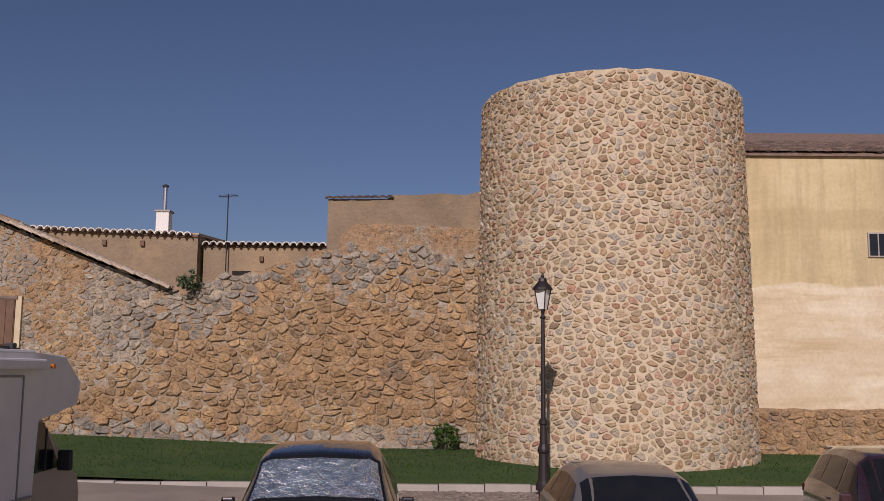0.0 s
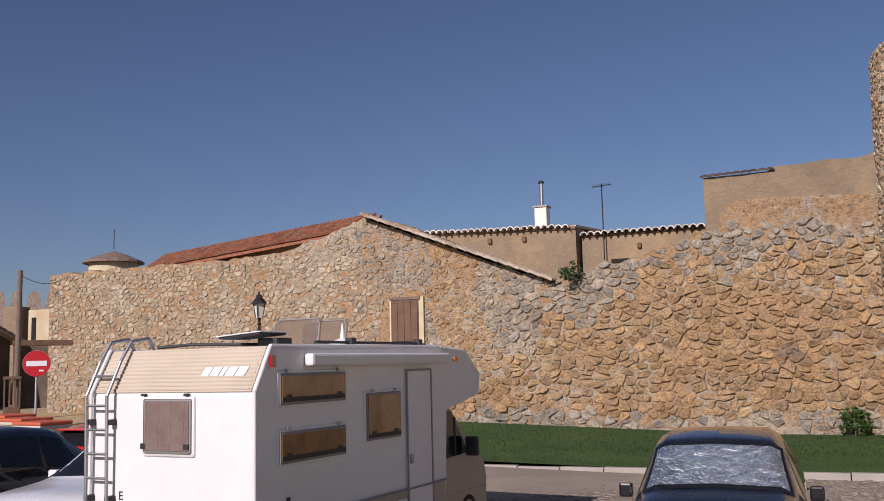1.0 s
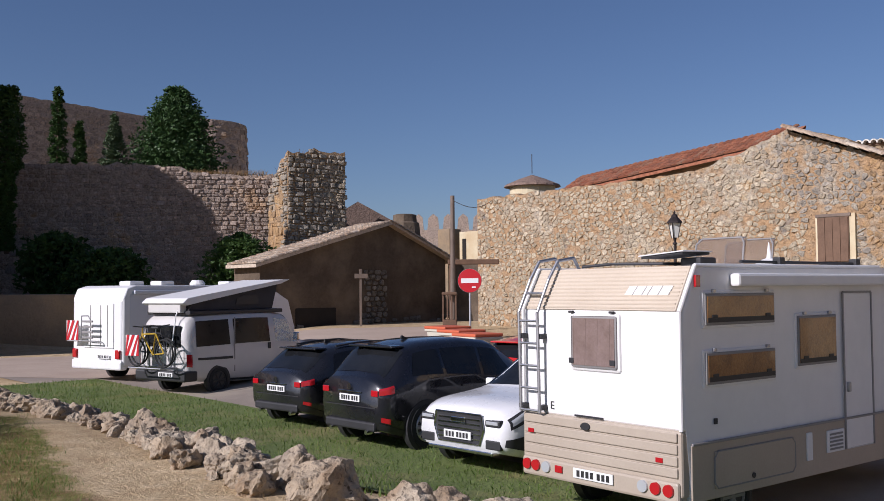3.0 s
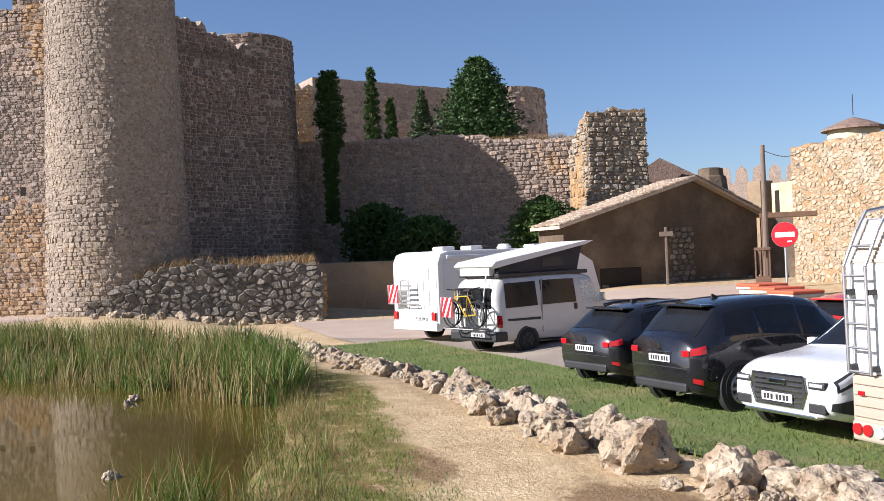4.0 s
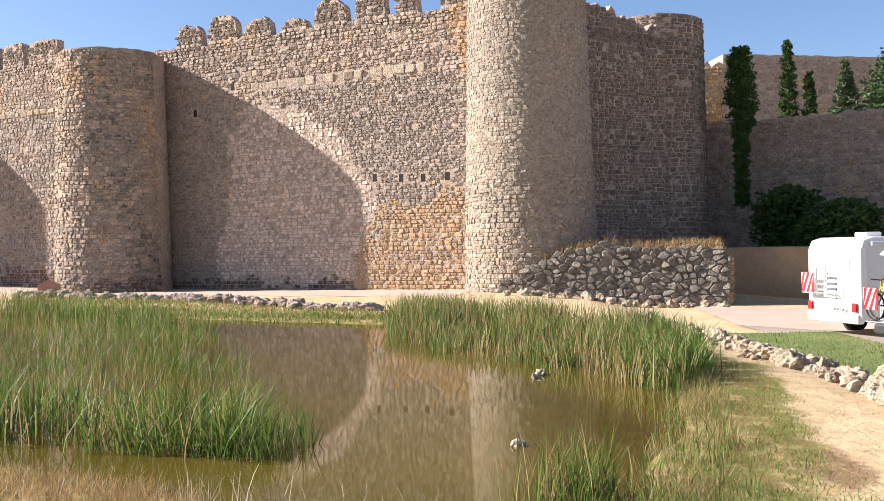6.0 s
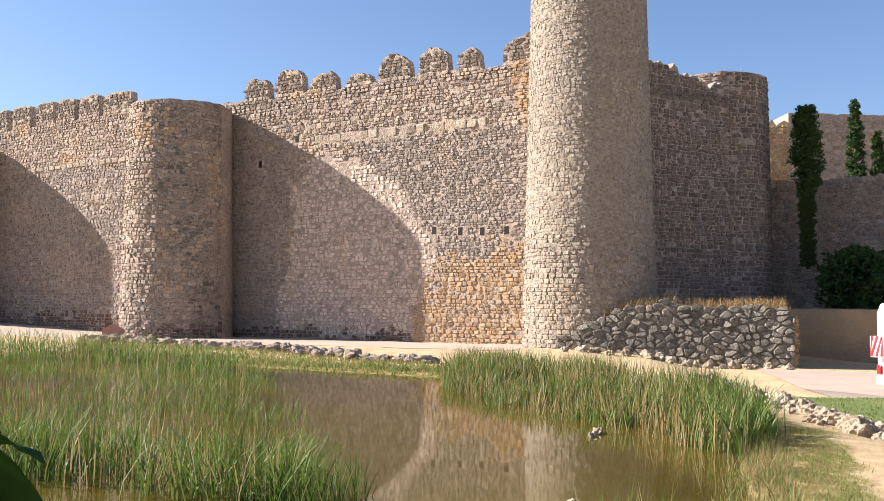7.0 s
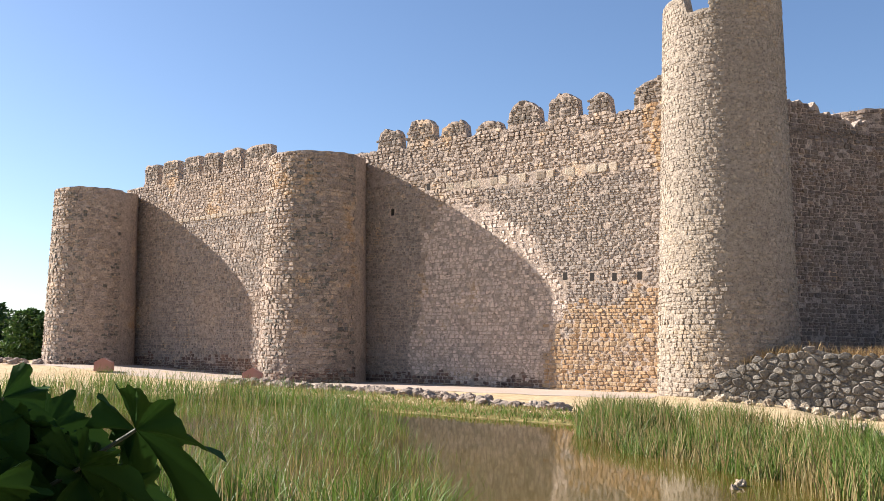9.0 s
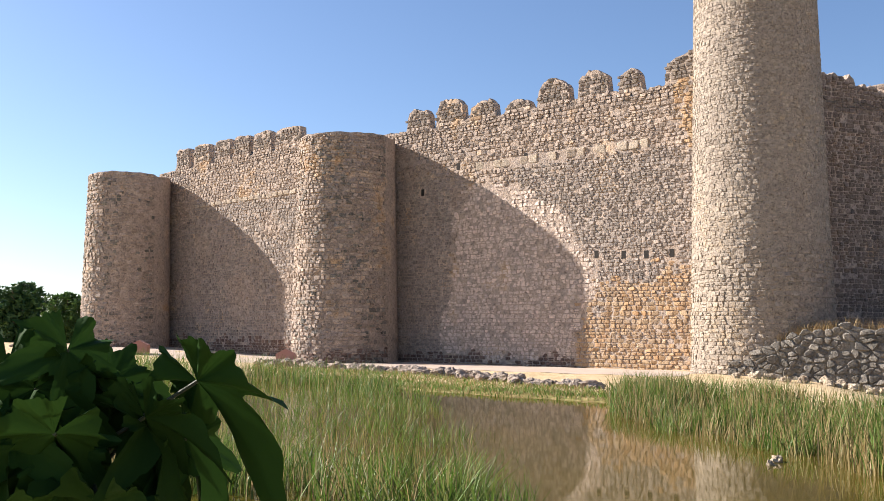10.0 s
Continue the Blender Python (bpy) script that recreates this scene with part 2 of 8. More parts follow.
def peeling_material():
    """Yellow wash above a ragged edge, old cream plaster below, with run marks and blotches on both."""
    m, nt, bsdf = nodes_of("peeling_plaster")
    pos = place(nt)
    cut = nt.nodes.new("ShaderNodeSeparateXYZ")
    nt.links.new(pos, cut.inputs[0])
    long = nt.nodes.new("ShaderNodeVectorMath")
    long.operation, long.inputs[1].default_value = "MULTIPLY", (2.6, 2.6, 0.22)
    nt.links.new(pos, long.inputs[0])
    runs, blot, grit = noise_node(nt, long.outputs[0], 1.0, 5.0, 0.65), noise_node(nt, pos, 0.55, 6.0, 0.65), noise_node(nt, pos, 9.0, 5.0, 0.7)
    flat = nt.nodes.new("ShaderNodeVectorMath")
    flat.operation, flat.inputs[1].default_value = "MULTIPLY", (0.25, 0.25, 1.9)
    nt.links.new(pos, flat.inputs[0])
    bands = noise_node(nt, flat.outputs[0], 1.0, 4.0, 0.6)
    edge = maths(nt, "ADD", cut.outputs["Z"], maths(nt, "MULTIPLY", maths(nt, "SUBTRACT", noise_node(nt, pos, 0.8, 6.0, 0.6), 0.5), 0.5))
    upper = ramp(nt, blot, [(0.3, (0.50, 0.40, 0.22)), (0.5, (0.59, 0.48, 0.27)), (0.7, (0.65, 0.55, 0.34))])
    upper = mix(nt, ramp(nt, runs, [(0.42, (0.55, 0.55, 0.55)), (0.55, (0, 0, 0))]), upper, (0.42, 0.33, 0.19))
    lower = ramp(nt, bands, [(0.32, (0.52, 0.40, 0.23)), (0.45, (0.66, 0.56, 0.38)), (0.62, (0.74, 0.67, 0.50)), (0.75, (0.55, 0.43, 0.26))])
    lower = mix(nt, ramp(nt, blot, [(0.45, (0, 0, 0)), (0.62, (0.6, 0.6, 0.6))]), lower, (0.55, 0.43, 0.27))
    band = mix(nt, ramp(nt, maths(nt, "MULTIPLY", maths(nt, "ABSOLUTE", maths(nt, "SUBTRACT", edge, 7.25)), 2.0), [(0.5, (0.5, 0.5, 0.5)), (0.7, (0, 0, 0))]), upper, (0.45, 0.35, 0.19))
    col = mix(nt, ramp(nt, maths(nt, "MULTIPLY", edge, 0.1), [(0.520, (0, 0, 0)), (0.527, (1, 1, 1))]), lower, band)
    col = mix(nt, 0.35, col, ramp(nt, grit, [(0.3, (0.7, 0.68, 0.64)), (0.6, (1.08, 1.08, 1.06))]), "MULTIPLY")
    nt.links.new(col, bsdf.inputs["Base Color"])
    bsdf.inputs["Roughness"].default_value = 0.92
    bump(nt, bsdf, maths(nt, "ADD", grit, runs), 0.35, 0.02)
    return m


peeling_plaster = peeling_material()
brown_tile = masonry("brown_tile", [(0.19, 0.13, 0.10), (0.27, 0.19, 0.15), (0.15, 0.11, 0.09), (0.32, 0.24, 0.19)], pits=0.3, grain=7.0)
red_tile = masonry("red_tile", [(0.30, 0.11, 0.06), (0.38, 0.16, 0.09), (0.25, 0.10, 0.06), (0.34, 0.19, 0.12)], pits=0.3, grain=7.0)
old_tile = masonry("old_tile", [(0.34, 0.26, 0.19), (0.50, 0.39, 0.285), (0.60, 0.51, 0.40), (0.44, 0.31, 0.21)], pits=0.3, grain=7.0)
dark_tile = masonry("dark_tile", [(0.10, 0.075, 0.06), (0.15, 0.11, 0.085), (0.08, 0.065, 0.055)], pits=0.3, grain=7.0)
white_tile = masonry("white_tile", [(0.66, 0.63, 0.56), (0.80, 0.77, 0.70), (0.56, 0.52, 0.45)], pits=0.3, grain=7.0)
earth = surface("earth", (0.36, 0.26, 0.155), (0.64, 0.51, 0.335), 0.45, 1.0, 0.9, fine=9.0, stain=(0.27, 0.18, 0.10), stain_scale=0.4, depth=0.04)
def bank_material():
    """Bare trodden earth that turns to grassy, littered soil where the moist attribute is high."""
    m, nt, bsdf = nodes_of("bank_earth")
    pos = place(nt)
    big, mid, small = noise_node(nt, pos, 0.4), noise_node(nt, pos, 2.2, 6.0, 0.65), noise_node(nt, pos, 16.0, 5.0, 0.7)
    col = ramp(nt, big, [(0.3, (0.44, 0.32, 0.185)), (0.7, (0.66, 0.52, 0.33))])
    col = mix(nt, 0.45, col, ramp(nt, mid, [(0.32, (0.33, 0.215, 0.11)), (0.5, (0.52, 0.39, 0.22)), (0.7, (0.70, 0.56, 0.36))]))
    bare = nt.nodes.new("ShaderNodeAttribute")
    bare.attribute_name = "dug"
    turned = maths(nt, "ADD", bare.outputs["Fac"], maths(nt, "MULTIPLY", maths(nt, "SUBTRACT", noise_node(nt, pos, 1.6, 6.0, 0.7), 0.5), 1.1))
    col = mix(nt, ramp(nt, turned, [(0.28, (0, 0, 0)), (0.5, (0.85, 0.85, 0.85))]), col, (0.20, 0.125, 0.065))
    wet = nt.nodes.new("ShaderNodeAttribute")
    wet.attribute_name = "moist"
    edge = maths(nt, "ADD", wet.outputs["Fac"], maths(nt, "MULTIPLY", maths(nt, "SUBTRACT", noise_node(nt, pos, 1.1, 6.0, 0.7), 0.5), 1.5))
    soil = ramp(nt, mid, [(0.35, (0.22, 0.14, 0.065)), (0.5, (0.20, 0.18, 0.06)), (0.65, (0.44, 0.32, 0.16))])
    col = mix(nt, ramp(nt, edge, [(0.45, (0, 0, 0)), (0.6, (1, 1, 1))]), col, soil)
    col = mix(nt, 0.5, col, ramp(nt, small, [(0.3, (0.62, 0.58, 0.52)), (0.5, (1, 1, 1)), (0.7, (1.25, 1.22, 1.15))]), "MULTIPLY")
    nt.links.new(col, bsdf.inputs["Base Color"])
    bsdf.inputs["Roughness"].default_value, bsdf.inputs["Specular IOR Level"].default_value = 1.0, 0.1
    bump(nt, bsdf, maths(nt, "ADD", maths(nt, "MULTIPLY", mid, 1.4), small), 0.8, 0.05)
    return m


bank_earth = bank_material()
sand_path = surface("sand_path", (0.35, 0.265, 0.205), (0.47, 0.375, 0.295), 0.5, 1.0, 0.5, fine=14.0, depth=0.02)
turf = surface("turf", (0.022, 0.060, 0.005), (0.040, 0.09, 0.009), 0.6, 1.0, 0.9, fine=18.0, stain=(0.06, 0.10, 0.015), stain_scale=0.5, depth=0.05)
verge_turf = surface("verge_turf", (0.085, 0.125, 0.024), (0.16, 0.20, 0.055), 0.7, 1.0, 0.9, fine=18.0, stain=(0.22, 0.20, 0.075), stain_scale=0.6, depth=0.05)
kerb_stone = surface("kerb_stone", (0.32, 0.29, 0.25), (0.44, 0.40, 0.35), 1.2, 0.9, 0.4, fine=20.0)
asphalt = surface("asphalt", (0.22, 0.18, 0.145), (0.34, 0.285, 0.23), 0.4, 0.95, 0.4, fine=30.0, stain=(0.34, 0.29, 0.22), stain_scale=0.2)
cobble = masonry("cobble", [(0.24, 0.20, 0.16), (0.33, 0.28, 0.22), (0.28, 0.22, 0.18), (0.38, 0.32, 0.26)], pits=0.3)
iron = gloss("iron", (0.03, 0.022, 0.02), 0.45, 0.3)
old_wood = surface("old_wood", (0.10, 0.055, 0.03), (0.19, 0.11, 0.065), 2.5, 0.75, 0.4, fine=25.0)
pole_wood = surface("pole_wood", (0.12, 0.09, 0.07), (0.22, 0.17, 0.13), 2.0, 0.85, 0.4, fine=30.0)
bark = surface("bark", (0.08, 0.055, 0.035), (0.16, 0.11, 0.075), 3.0, 0.95, 0.8, fine=20.0)
# near-black for flat panels that stand for shade inside holes, vents and slits
void_shade = surface("void_shade", (0.015, 0.012, 0.01), (0.03, 0.025, 0.02), 2.0, 1.0, 0.2)


def water_material():
    m, nt, bsdf = nodes_of("pond_water")
    pos = place(nt)
    col = ramp(nt, noise_node(nt, pos, 0.25), [(0.3, (0.055, 0.042, 0.006)), (0.7, (0.085, 0.062, 0.010))])
    nt.links.new(col, bsdf.inputs["Base Color"])
    bsdf.inputs["Roughness"].default_value = 0.035
    bsdf.inputs["IOR"].default_value = 1.33
    bump(nt, bsdf, noise_node(nt, pos, 2.5, 3.0), 0.03, 0.02)
    return m


pond_water = water_material()


# ---- builders ----
def mesh_of(name, verts, faces, material, smooth=False):
    me = bpy.data.meshes.new(name)
    me.from_pydata(verts, [], faces)
    for m in material if isinstance(material, (list, tuple)) else [material]:
        me.materials.append(m)
    if smooth:
        me.polygons.foreach_set("use_smooth", [True] * len(me.polygons))
    me.update()
    return me


def thing(name, label, category, at=None, group="", kind=""):
    """An Empty at the base of a thing."""
    ob = new(name)
    ob.empty_display_size = 0.2
    if at is not None:
        ob.matrix_world = at
    return tagged(ob, label, category, group, kind)


def under(ob, parent):
    ob.parent = parent
    return ob


def part(name, bm, material, parent, label="", smooth=False):
    """Links a bmesh as one mesh object under a thing or a part."""
    me = bpy.data.meshes.new(name)
    bmesh.ops.recalc_face_normals(bm, faces=bm.faces[:])
    bm.to_mesh(me)
    bm.free()
    me.materials.append(material)
    if smooth:
        me.polygons.foreach_set("use_smooth", [True] * len(me.polygons))
    ob = new(name, me)
    if parent is not None:
        ob.parent = parent
    return tagged(ob, label) if label else ob


def box(bm, lo, hi, bevel=0.0, m=None):
    g = bmesh.ops.create_cube(bm, size=1.0)
    c = [(a + b) / 2 for a, b in zip(lo, hi)]
    s = [b - a for a, b in zip(lo, hi)]
    for v in g["verts"]:
        v.co = Vector((c[i] + v.co[i] * s[i] for i in range(3)))
        if m is not None:
            v.co = m @ v.co
    if bevel:
        es = list({e for v in g["verts"] for e in v.link_edges})
        bmesh.ops.bevel(bm, geom=es, offset=bevel, segments=2, affect="EDGES", profile=0.5)
    return bm


def boxed(lo, hi, bevel=0.0, m=None):
    return box(bmesh.new(), lo, hi, bevel, m)


def rod(bm, a, b, r0, r1=None, sides=10):
    a, b = Vector(a), Vector(b)
    d = b - a
    turn = d.to_track_quat("Z", "Y").to_matrix().to_4x4()
    bmesh.ops.create_cone(bm, cap_ends=True, segments=sides, radius1=r0, radius2=r0 if r1 is None else r1, depth=d.length,
                          matrix=Matrix.Translation((a + b) / 2) @ turn)
    return bm


def tube(points, r, sides=8):
    bm = bmesh.new()
    for a, b in zip(points, points[1:]):
        rod(bm, a, b, r, r, sides)
    return bm


def lathe(profile, sides=16, at=(0, 0)):
    """A turned shape from rows of (radius, height)."""
    bm = bmesh.new()
    rings = []
    for r, z in profile:
        rings.append([bm.verts.new((at[0] + r * math.cos(2 * math.pi * i / sides), at[1] + r * math.sin(2 * math.pi * i / sides), z)) for i in range(sides)])
    for a, b in zip(rings, rings[1:]):
        for i in range(sides):
            bm.faces.new((a[i], a[(i + 1) % sides], b[(i + 1) % sides], b[i]))
    bm.faces.new(rings[0][::-1])
    bm.faces.new(rings[-1])
    return bm


def smoothstep(a, b, v):
    t = np.clip((v - a) / (b - a), 0, 1)
    return t * t * (3 - 2 * t)


# ---- stonework: cells of a loose grid, each a proud, rounded stone ----
def clip_half(poly, mx, my, nx, ny):
    out = []
    n = len(poly)
    for i in range(n):
        x0, y0 = poly[i]
        x1, y1 = poly[(i + 1) % n]
        d0, d1 = (x0 - mx) * nx + (y0 - my) * ny, (x1 - mx) * nx + (y1 - my) * ny
        if d0 <= 0:
            out.append((x0, y0))
        if (d0 < 0 < d1) or (d1 < 0 < d0):
            k = d0 / (d0 - d1)
            out.append((x0 + (x1 - x0) * k, y0 + (y1 - y0) * k))
    return out


def cells(width, height, w, h, jitter_u, jitter_v, rng):
    """Cells of jittered seeds over a rectangle: (centre, outline)."""
    cols, rows = max(1, round(width / w)), max(1, round(height / h))
    w, h = width / cols, height / rows
    seeds = {}
    for r in range(-1, rows + 1):
        shift = rng.random() * 0.9
        for c in range(-1, cols + 1):
            seeds[c, r] = ((c + 0.5 + (shift - 0.45) + jitter_u * (rng.random() - 0.5)) * w, (r + 0.5 + jitter_v * (rng.random() - 0.5)) * h)
    aspect = w / h
    for r in range(rows):
        for c in range(cols):
            x, y = seeds[c, r]
            poly = [(x - w, y - h), (x + w, y - h), (x + w, y + h), (x - w, y + h)]
            for dr in (-1, 0, 1):
                for dc in (-2, -1, 0, 1, 2):
                    other = seeds.get((c + dc, r + dr))
                    if other is None or (dc == 0 and dr == 0):
                        continue
                    nx, ny = other[0] - x, (other[1] - y) * aspect * aspect
                    poly = clip_half(poly, (x + other[0]) / 2, (y + other[1]) / 2, nx, ny)
                    if len(poly) < 3:
                        break
                if len(poly) < 3:
                    break
            poly = clip_half(clip_half(clip_half(clip_half(poly, 0, 0, -1, 0), width, 0, 1, 0), 0, 0, 0, -1), 0, height, 0, 1)
            if len(poly) >= 3:
                yield (sum(p[0] for p in poly) / len(poly), sum(p[1] for p in poly) / len(poly)), poly


def courses(width, height, w, h, jitter_u, jitter_v, rng):
    """Stones in wavering courses: rows of uneven height, each cut into stones of uneven length, with a few split in two."""
    lines, z = [0.0], 0.0
    while z < height - 0.4 * h:
        z = min(height, z + h * (1 + jitter_v * (rng.random() - 0.5)))
        lines.append(z)
    waves = [(rng.uniform(0.25, 0.6), rng.uniform(0, 6.3), rng.uniform(0.9, 1.9), rng.uniform(0, 6.3)) for _ in lines]

    def line(k, u):
        a, b, c, d = waves[k // 3]
        e, f, g, o = waves[k]
        return lines[k] + h * (0.34 * math.sin(u * a + b) + 0.12 * math.sin(u * g * 1.7 + o) + 0.10 * math.sin(u * g * 4.3 + d)) * min(1.0, 2.2 * lines[k] / height, 3 * (height - lines[k]) / height)

    for k in range(len(lines) - 1):
        u = -rng.random() * w
        tall = (lines[k + 1] - lines[k]) / h
        while u < width:
            step = w * (0.55 + 1.0 * rng.random() * jitter_u + 0.2) * (0.7 + 0.3 * tall)
            a, b = max(0.0, u), min(width, u + step)
            u += step
            if b - a < 0.25 * w:
                continue
            tilt_a, tilt_b = (rng.random() - 0.5) * 0.22 * h, (rng.random() - 0.5) * 0.22 * h
            corners = [(a - tilt_a, line(k, a)), (b - tilt_b, line(k, b)), (b + tilt_b, line(k + 1, b)), (a + tilt_a, line(k + 1, a))]
            halves = [corners]
            if rng.random() < 0.16:
                q = rng.uniform(0.4, 0.6)
                left = tuple(corners[0][i] + (corners[3][i] - corners[0][i]) * q for i in (0, 1))
                right = tuple(corners[1][i] + (corners[2][i] - corners[1][i]) * q for i in (0, 1))
                halves = [[corners[0], corners[1], right, left], [left, right, corners[2], corners[3]]]
            for poly in halves:
                mid = [((p[0] + q_[0]) / 2 + (rng.random() - 0.5) * 0.08 * w, (p[1] + q_[1]) / 2 + (rng.random() - 0.5) * 0.12 * h) for p, q_ in zip(poly, poly[1:] + poly[:1])]
                poly = [v for pair in zip(poly, mid) for v in pair]
                yield (sum(p[0] for p in poly) / len(poly), sum(p[1] for p in poly) / len(poly)), poly


def cut_corners(poly, k=0.17):
    out = []
    n = len(poly)
    for i in range(n):
        (x0, y0), (x1, y1) = poly[i], poly[(i + 1) % n]
        out += [(x0 + (x1 - x0) * k, y0 + (y1 - y0) * k), (x1 + (x0 - x1) * k, y1 + (y0 - y1) * k)]
    return out


def stone_shapes(width, height, onto, w, h, gap, proud, seed, jitter=(0.7, 0.5), rounded=True, keep=lambda u, v: True, skip=0.0, rough=0.35, wobble=0.0, coursed=False):
    """Yields (u, v, verts, faces) for each stone; onto(u, v, out) places a point of the wall's face in the world."""
    rng = random.Random(seed)
    for (cu, cv), poly in (courses if coursed else cells)(width, height, w, h, jitter[0], jitter[1], rng):
        if rng.random() < skip or not keep(cu, cv):
            continue
        if rounded:
            poly = cut_corners(poly, 0.24)
        if wobble:
            poly = [(cu + (pu - cu) * k, cv + (pv - cv) * k) for pu, pv in poly for k in (1 + wobble * (rng.random() - 0.65),)]
        n = len(poly)
        size = max(0.05, min(max(p[0] for p in poly) - min(p[0] for p in poly), max(p[1] for p in poly) - min(p[1] for p in poly)))
        high = proud * (0.5 + 0.9 * rng.random())
        k0 = max(0.3, 1 - gap / size * (0.7 + 0.9 * rng.random()))
        verts = []
        lean_u, lean_v = (rng.random() - 0.5) * rough, (rng.random() - 0.5) * rough
        for k, out in ((k0, -0.03), (k0 * 0.97, high * 0.62), (k0 * 0.78, high)):
            for pu, pv in poly:
                du, dv = (pu - cu) * k, (pv - cv) * k
                o = out + (du * lean_u + dv * lean_v if out > 0 else 0)
                verts.append(onto(cu + du, cv + dv, o))
        verts.append(onto(cu, cv, high * 1.06))
        faces = []
        for r in (0, 1):
            for i in range(n):
                j = (i + 1) % n
                faces.append((r * n + i, r * n + j, (r + 1) * n + j, (r + 1) * n + i))
        faces += [(2 * n + i, 2 * n + (i + 1) % n, 3 * n) for i in range(n)]
        yield cu, cv, verts, faces


def lay_stones(parent, material, pick, *args, name="stone", limit=300, **kw):
    """Stones on a wall: those that pick(u, v) takes, up to the limit, are parts of their own, the rest one joined part."""
    verts, faces, single = [], [], 0
    for u, v, vs, fs in stone_shapes(*args, **kw):
        if single < limit and pick(u, v):
            single += 1
            under(new(name, mesh_of(name, vs, fs, material)), parent)
        else:
            k = len(verts)
            verts += vs
            faces += [tuple(i + k for i in f) for f in fs]
    if faces:
        tagged(under(new("stonework", mesh_of("stonework", verts, faces, material)), parent), kind="stuff")


def flat_face(a, b, z0=0.0, lean=0.0):
    """Places (u along, v up, out) on the upright face from a to b (plan points), facing to the right of a-b; lean: metres back per metre up."""
    ax, ay = a
    ln = math.hypot(b[0] - ax, b[1] - ay)
    ux, uy = (b[0] - ax) / ln, (b[1] - ay) / ln
    nx, ny = uy, -ux

    def onto(u, v, o):
        o = o - lean * v
        return (ax + ux * u + nx * o, ay + uy * u + ny * o, z0 + v)
    return onto, ln


def round_face(c, r0, r1, z0, h, a0):
    """Places (u along the foot's arc, v up, out) on a tapered round tower, counted from the angle a0 (radians)."""
    def onto(u, v, o):
        a = a0 + u / r0
        r = r0 + (r1 - r0) * v / h + o
        return (c[0] + r * math.cos(a), c[1] + r * math.sin(a), z0 + v)
    return onto

# ---- ground ----
POND = [(-6.8, 0.45), (-7.5, 1.0), (-8.2, 1.7), (-10.3, 2.6), (-13, 3.3), (-16.5, 4.0), (-20, 3.6), (-24, 1.2), (-28, -1.5), (-30, -5), (-33, -10),
        (-38, -17), (-36, -24), (-28, -26), (-20, -22), (-14, -14), (-10.5, -7), (-8.7, -2.7), (-7.0, -1.2)]
WATER = 0.40


def pond_depth(x, y):
    """How far inside the pond's outline a place lies, in metres; below 0 outside."""
    best = np.full(np.shape(x), 1e9)
    inside = np.zeros(np.shape(x), bool)
    for (x0, y0), (x1, y1) in zip(POND, POND[1:] + POND[:1]):
        dx, dy = x1 - x0, y1 - y0
        k = np.clip(((x - x0) * dx + (y - y0) * dy) / (dx * dx + dy * dy), 0, 1)
        best = np.minimum(best, np.hypot(x - x0 - k * dx, y - y0 - k * dy))
        inside ^= ((y0 > y) != (y1 > y)) & (x < dx * (y - y0) / (dy if dy else 1e-9) + x0)
    return np.where(inside, best, -best)


def ground_height(x, y):
    x, y = np.asarray(x, float), np.asarray(y, float)
    west = 0.6 * smoothstep(-24, -40, x) * smoothstep(9, 3, y)
    uphill = 0.95 * smoothstep(14, 41, (y - x) * 0.7071) * smoothstep(4, 14, y) * smoothstep(66, 54, np.degrees(np.arctan2(-x, np.maximum(y, 0.1))))
    z = np.maximum(west, uphill)
    z = np.maximum(z, 0.2 * smoothstep(21, 24, y))
    z = z + 0.6 * smoothstep(-22, -40, y) * smoothstep(-48, -60, x)
    z = z + 2.0 * smoothstep(-41.5, -49, x) * smoothstep(5, 11, y)
    z = np.maximum(z, 0.46 * smoothstep(8.4, 5.4, y))
    z = z + 0.42 * np.exp(-(x * x + y * y) / 20.0)
    d = pond_depth(x, y)
    shore = smoothstep(-3.5, 0.0, d)
    z = z * (1 - shore) + np.minimum(z, 0.46) * shore
    z = np.where(d > -0.6, np.minimum(z, np.maximum(0.39 - 0.16 * d, -0.3)), z)
    z = z + 0.03 * np.sin(x * 1.3 + 0.6 * y) * np.cos(y * 1.1 - 0.4 * x) * smoothstep(7, 5, y)
    return z


def high(x, y):
    return float(ground_height(x, y))


def spread(lo, hi, step, far):
    inner = list(np.arange(lo, hi + step / 2, step))
    out, d = [], step
    while d < far:
        d *= 1.6
        out.append(d)
    return [lo - v for v in out[::-1]] + inner + [hi + v for v in out]


def build_ground():
    xs, ys = spread(-62, 16, 0.3, 1800), spread(-34, 34, 0.3, 1800)
    gx, gy = np.meshgrid(xs, ys)
    gz = ground_height(gx, gy)
    verts = list(zip(gx.ravel().tolist(), gy.ravel().tolist(), gz.ravel().tolist()))
    n = len(xs)
    faces = [(j * n + i, j * n + i + 1, (j + 1) * n + i + 1, (j + 1) * n + i) for j in range(len(ys) - 1) for i in range(n - 1)]
    me = mesh_of("ground", verts, faces, bank_earth, True)
    dug = np.exp(-((gx + 6.1) ** 2 / 1.3 + (gy - 4.55) ** 2 / 0.35)) + 0.8 * np.exp(-((gx + 9.2) ** 2 / 2.5 + (gy - 3.6) ** 2 / 0.15))
    me.attributes.new("dug", "FLOAT", "POINT").data.foreach_set("value", dug.ravel())
    me.attributes.new("moist", "FLOAT", "POINT").data.foreach_set("value", smoothstep(-2.6, -0.3, pond_depth(gx, gy)).ravel())
    tagged(new("ground", me), "dry sandy earth with straw and patches of grass", "ground", kind="structure")


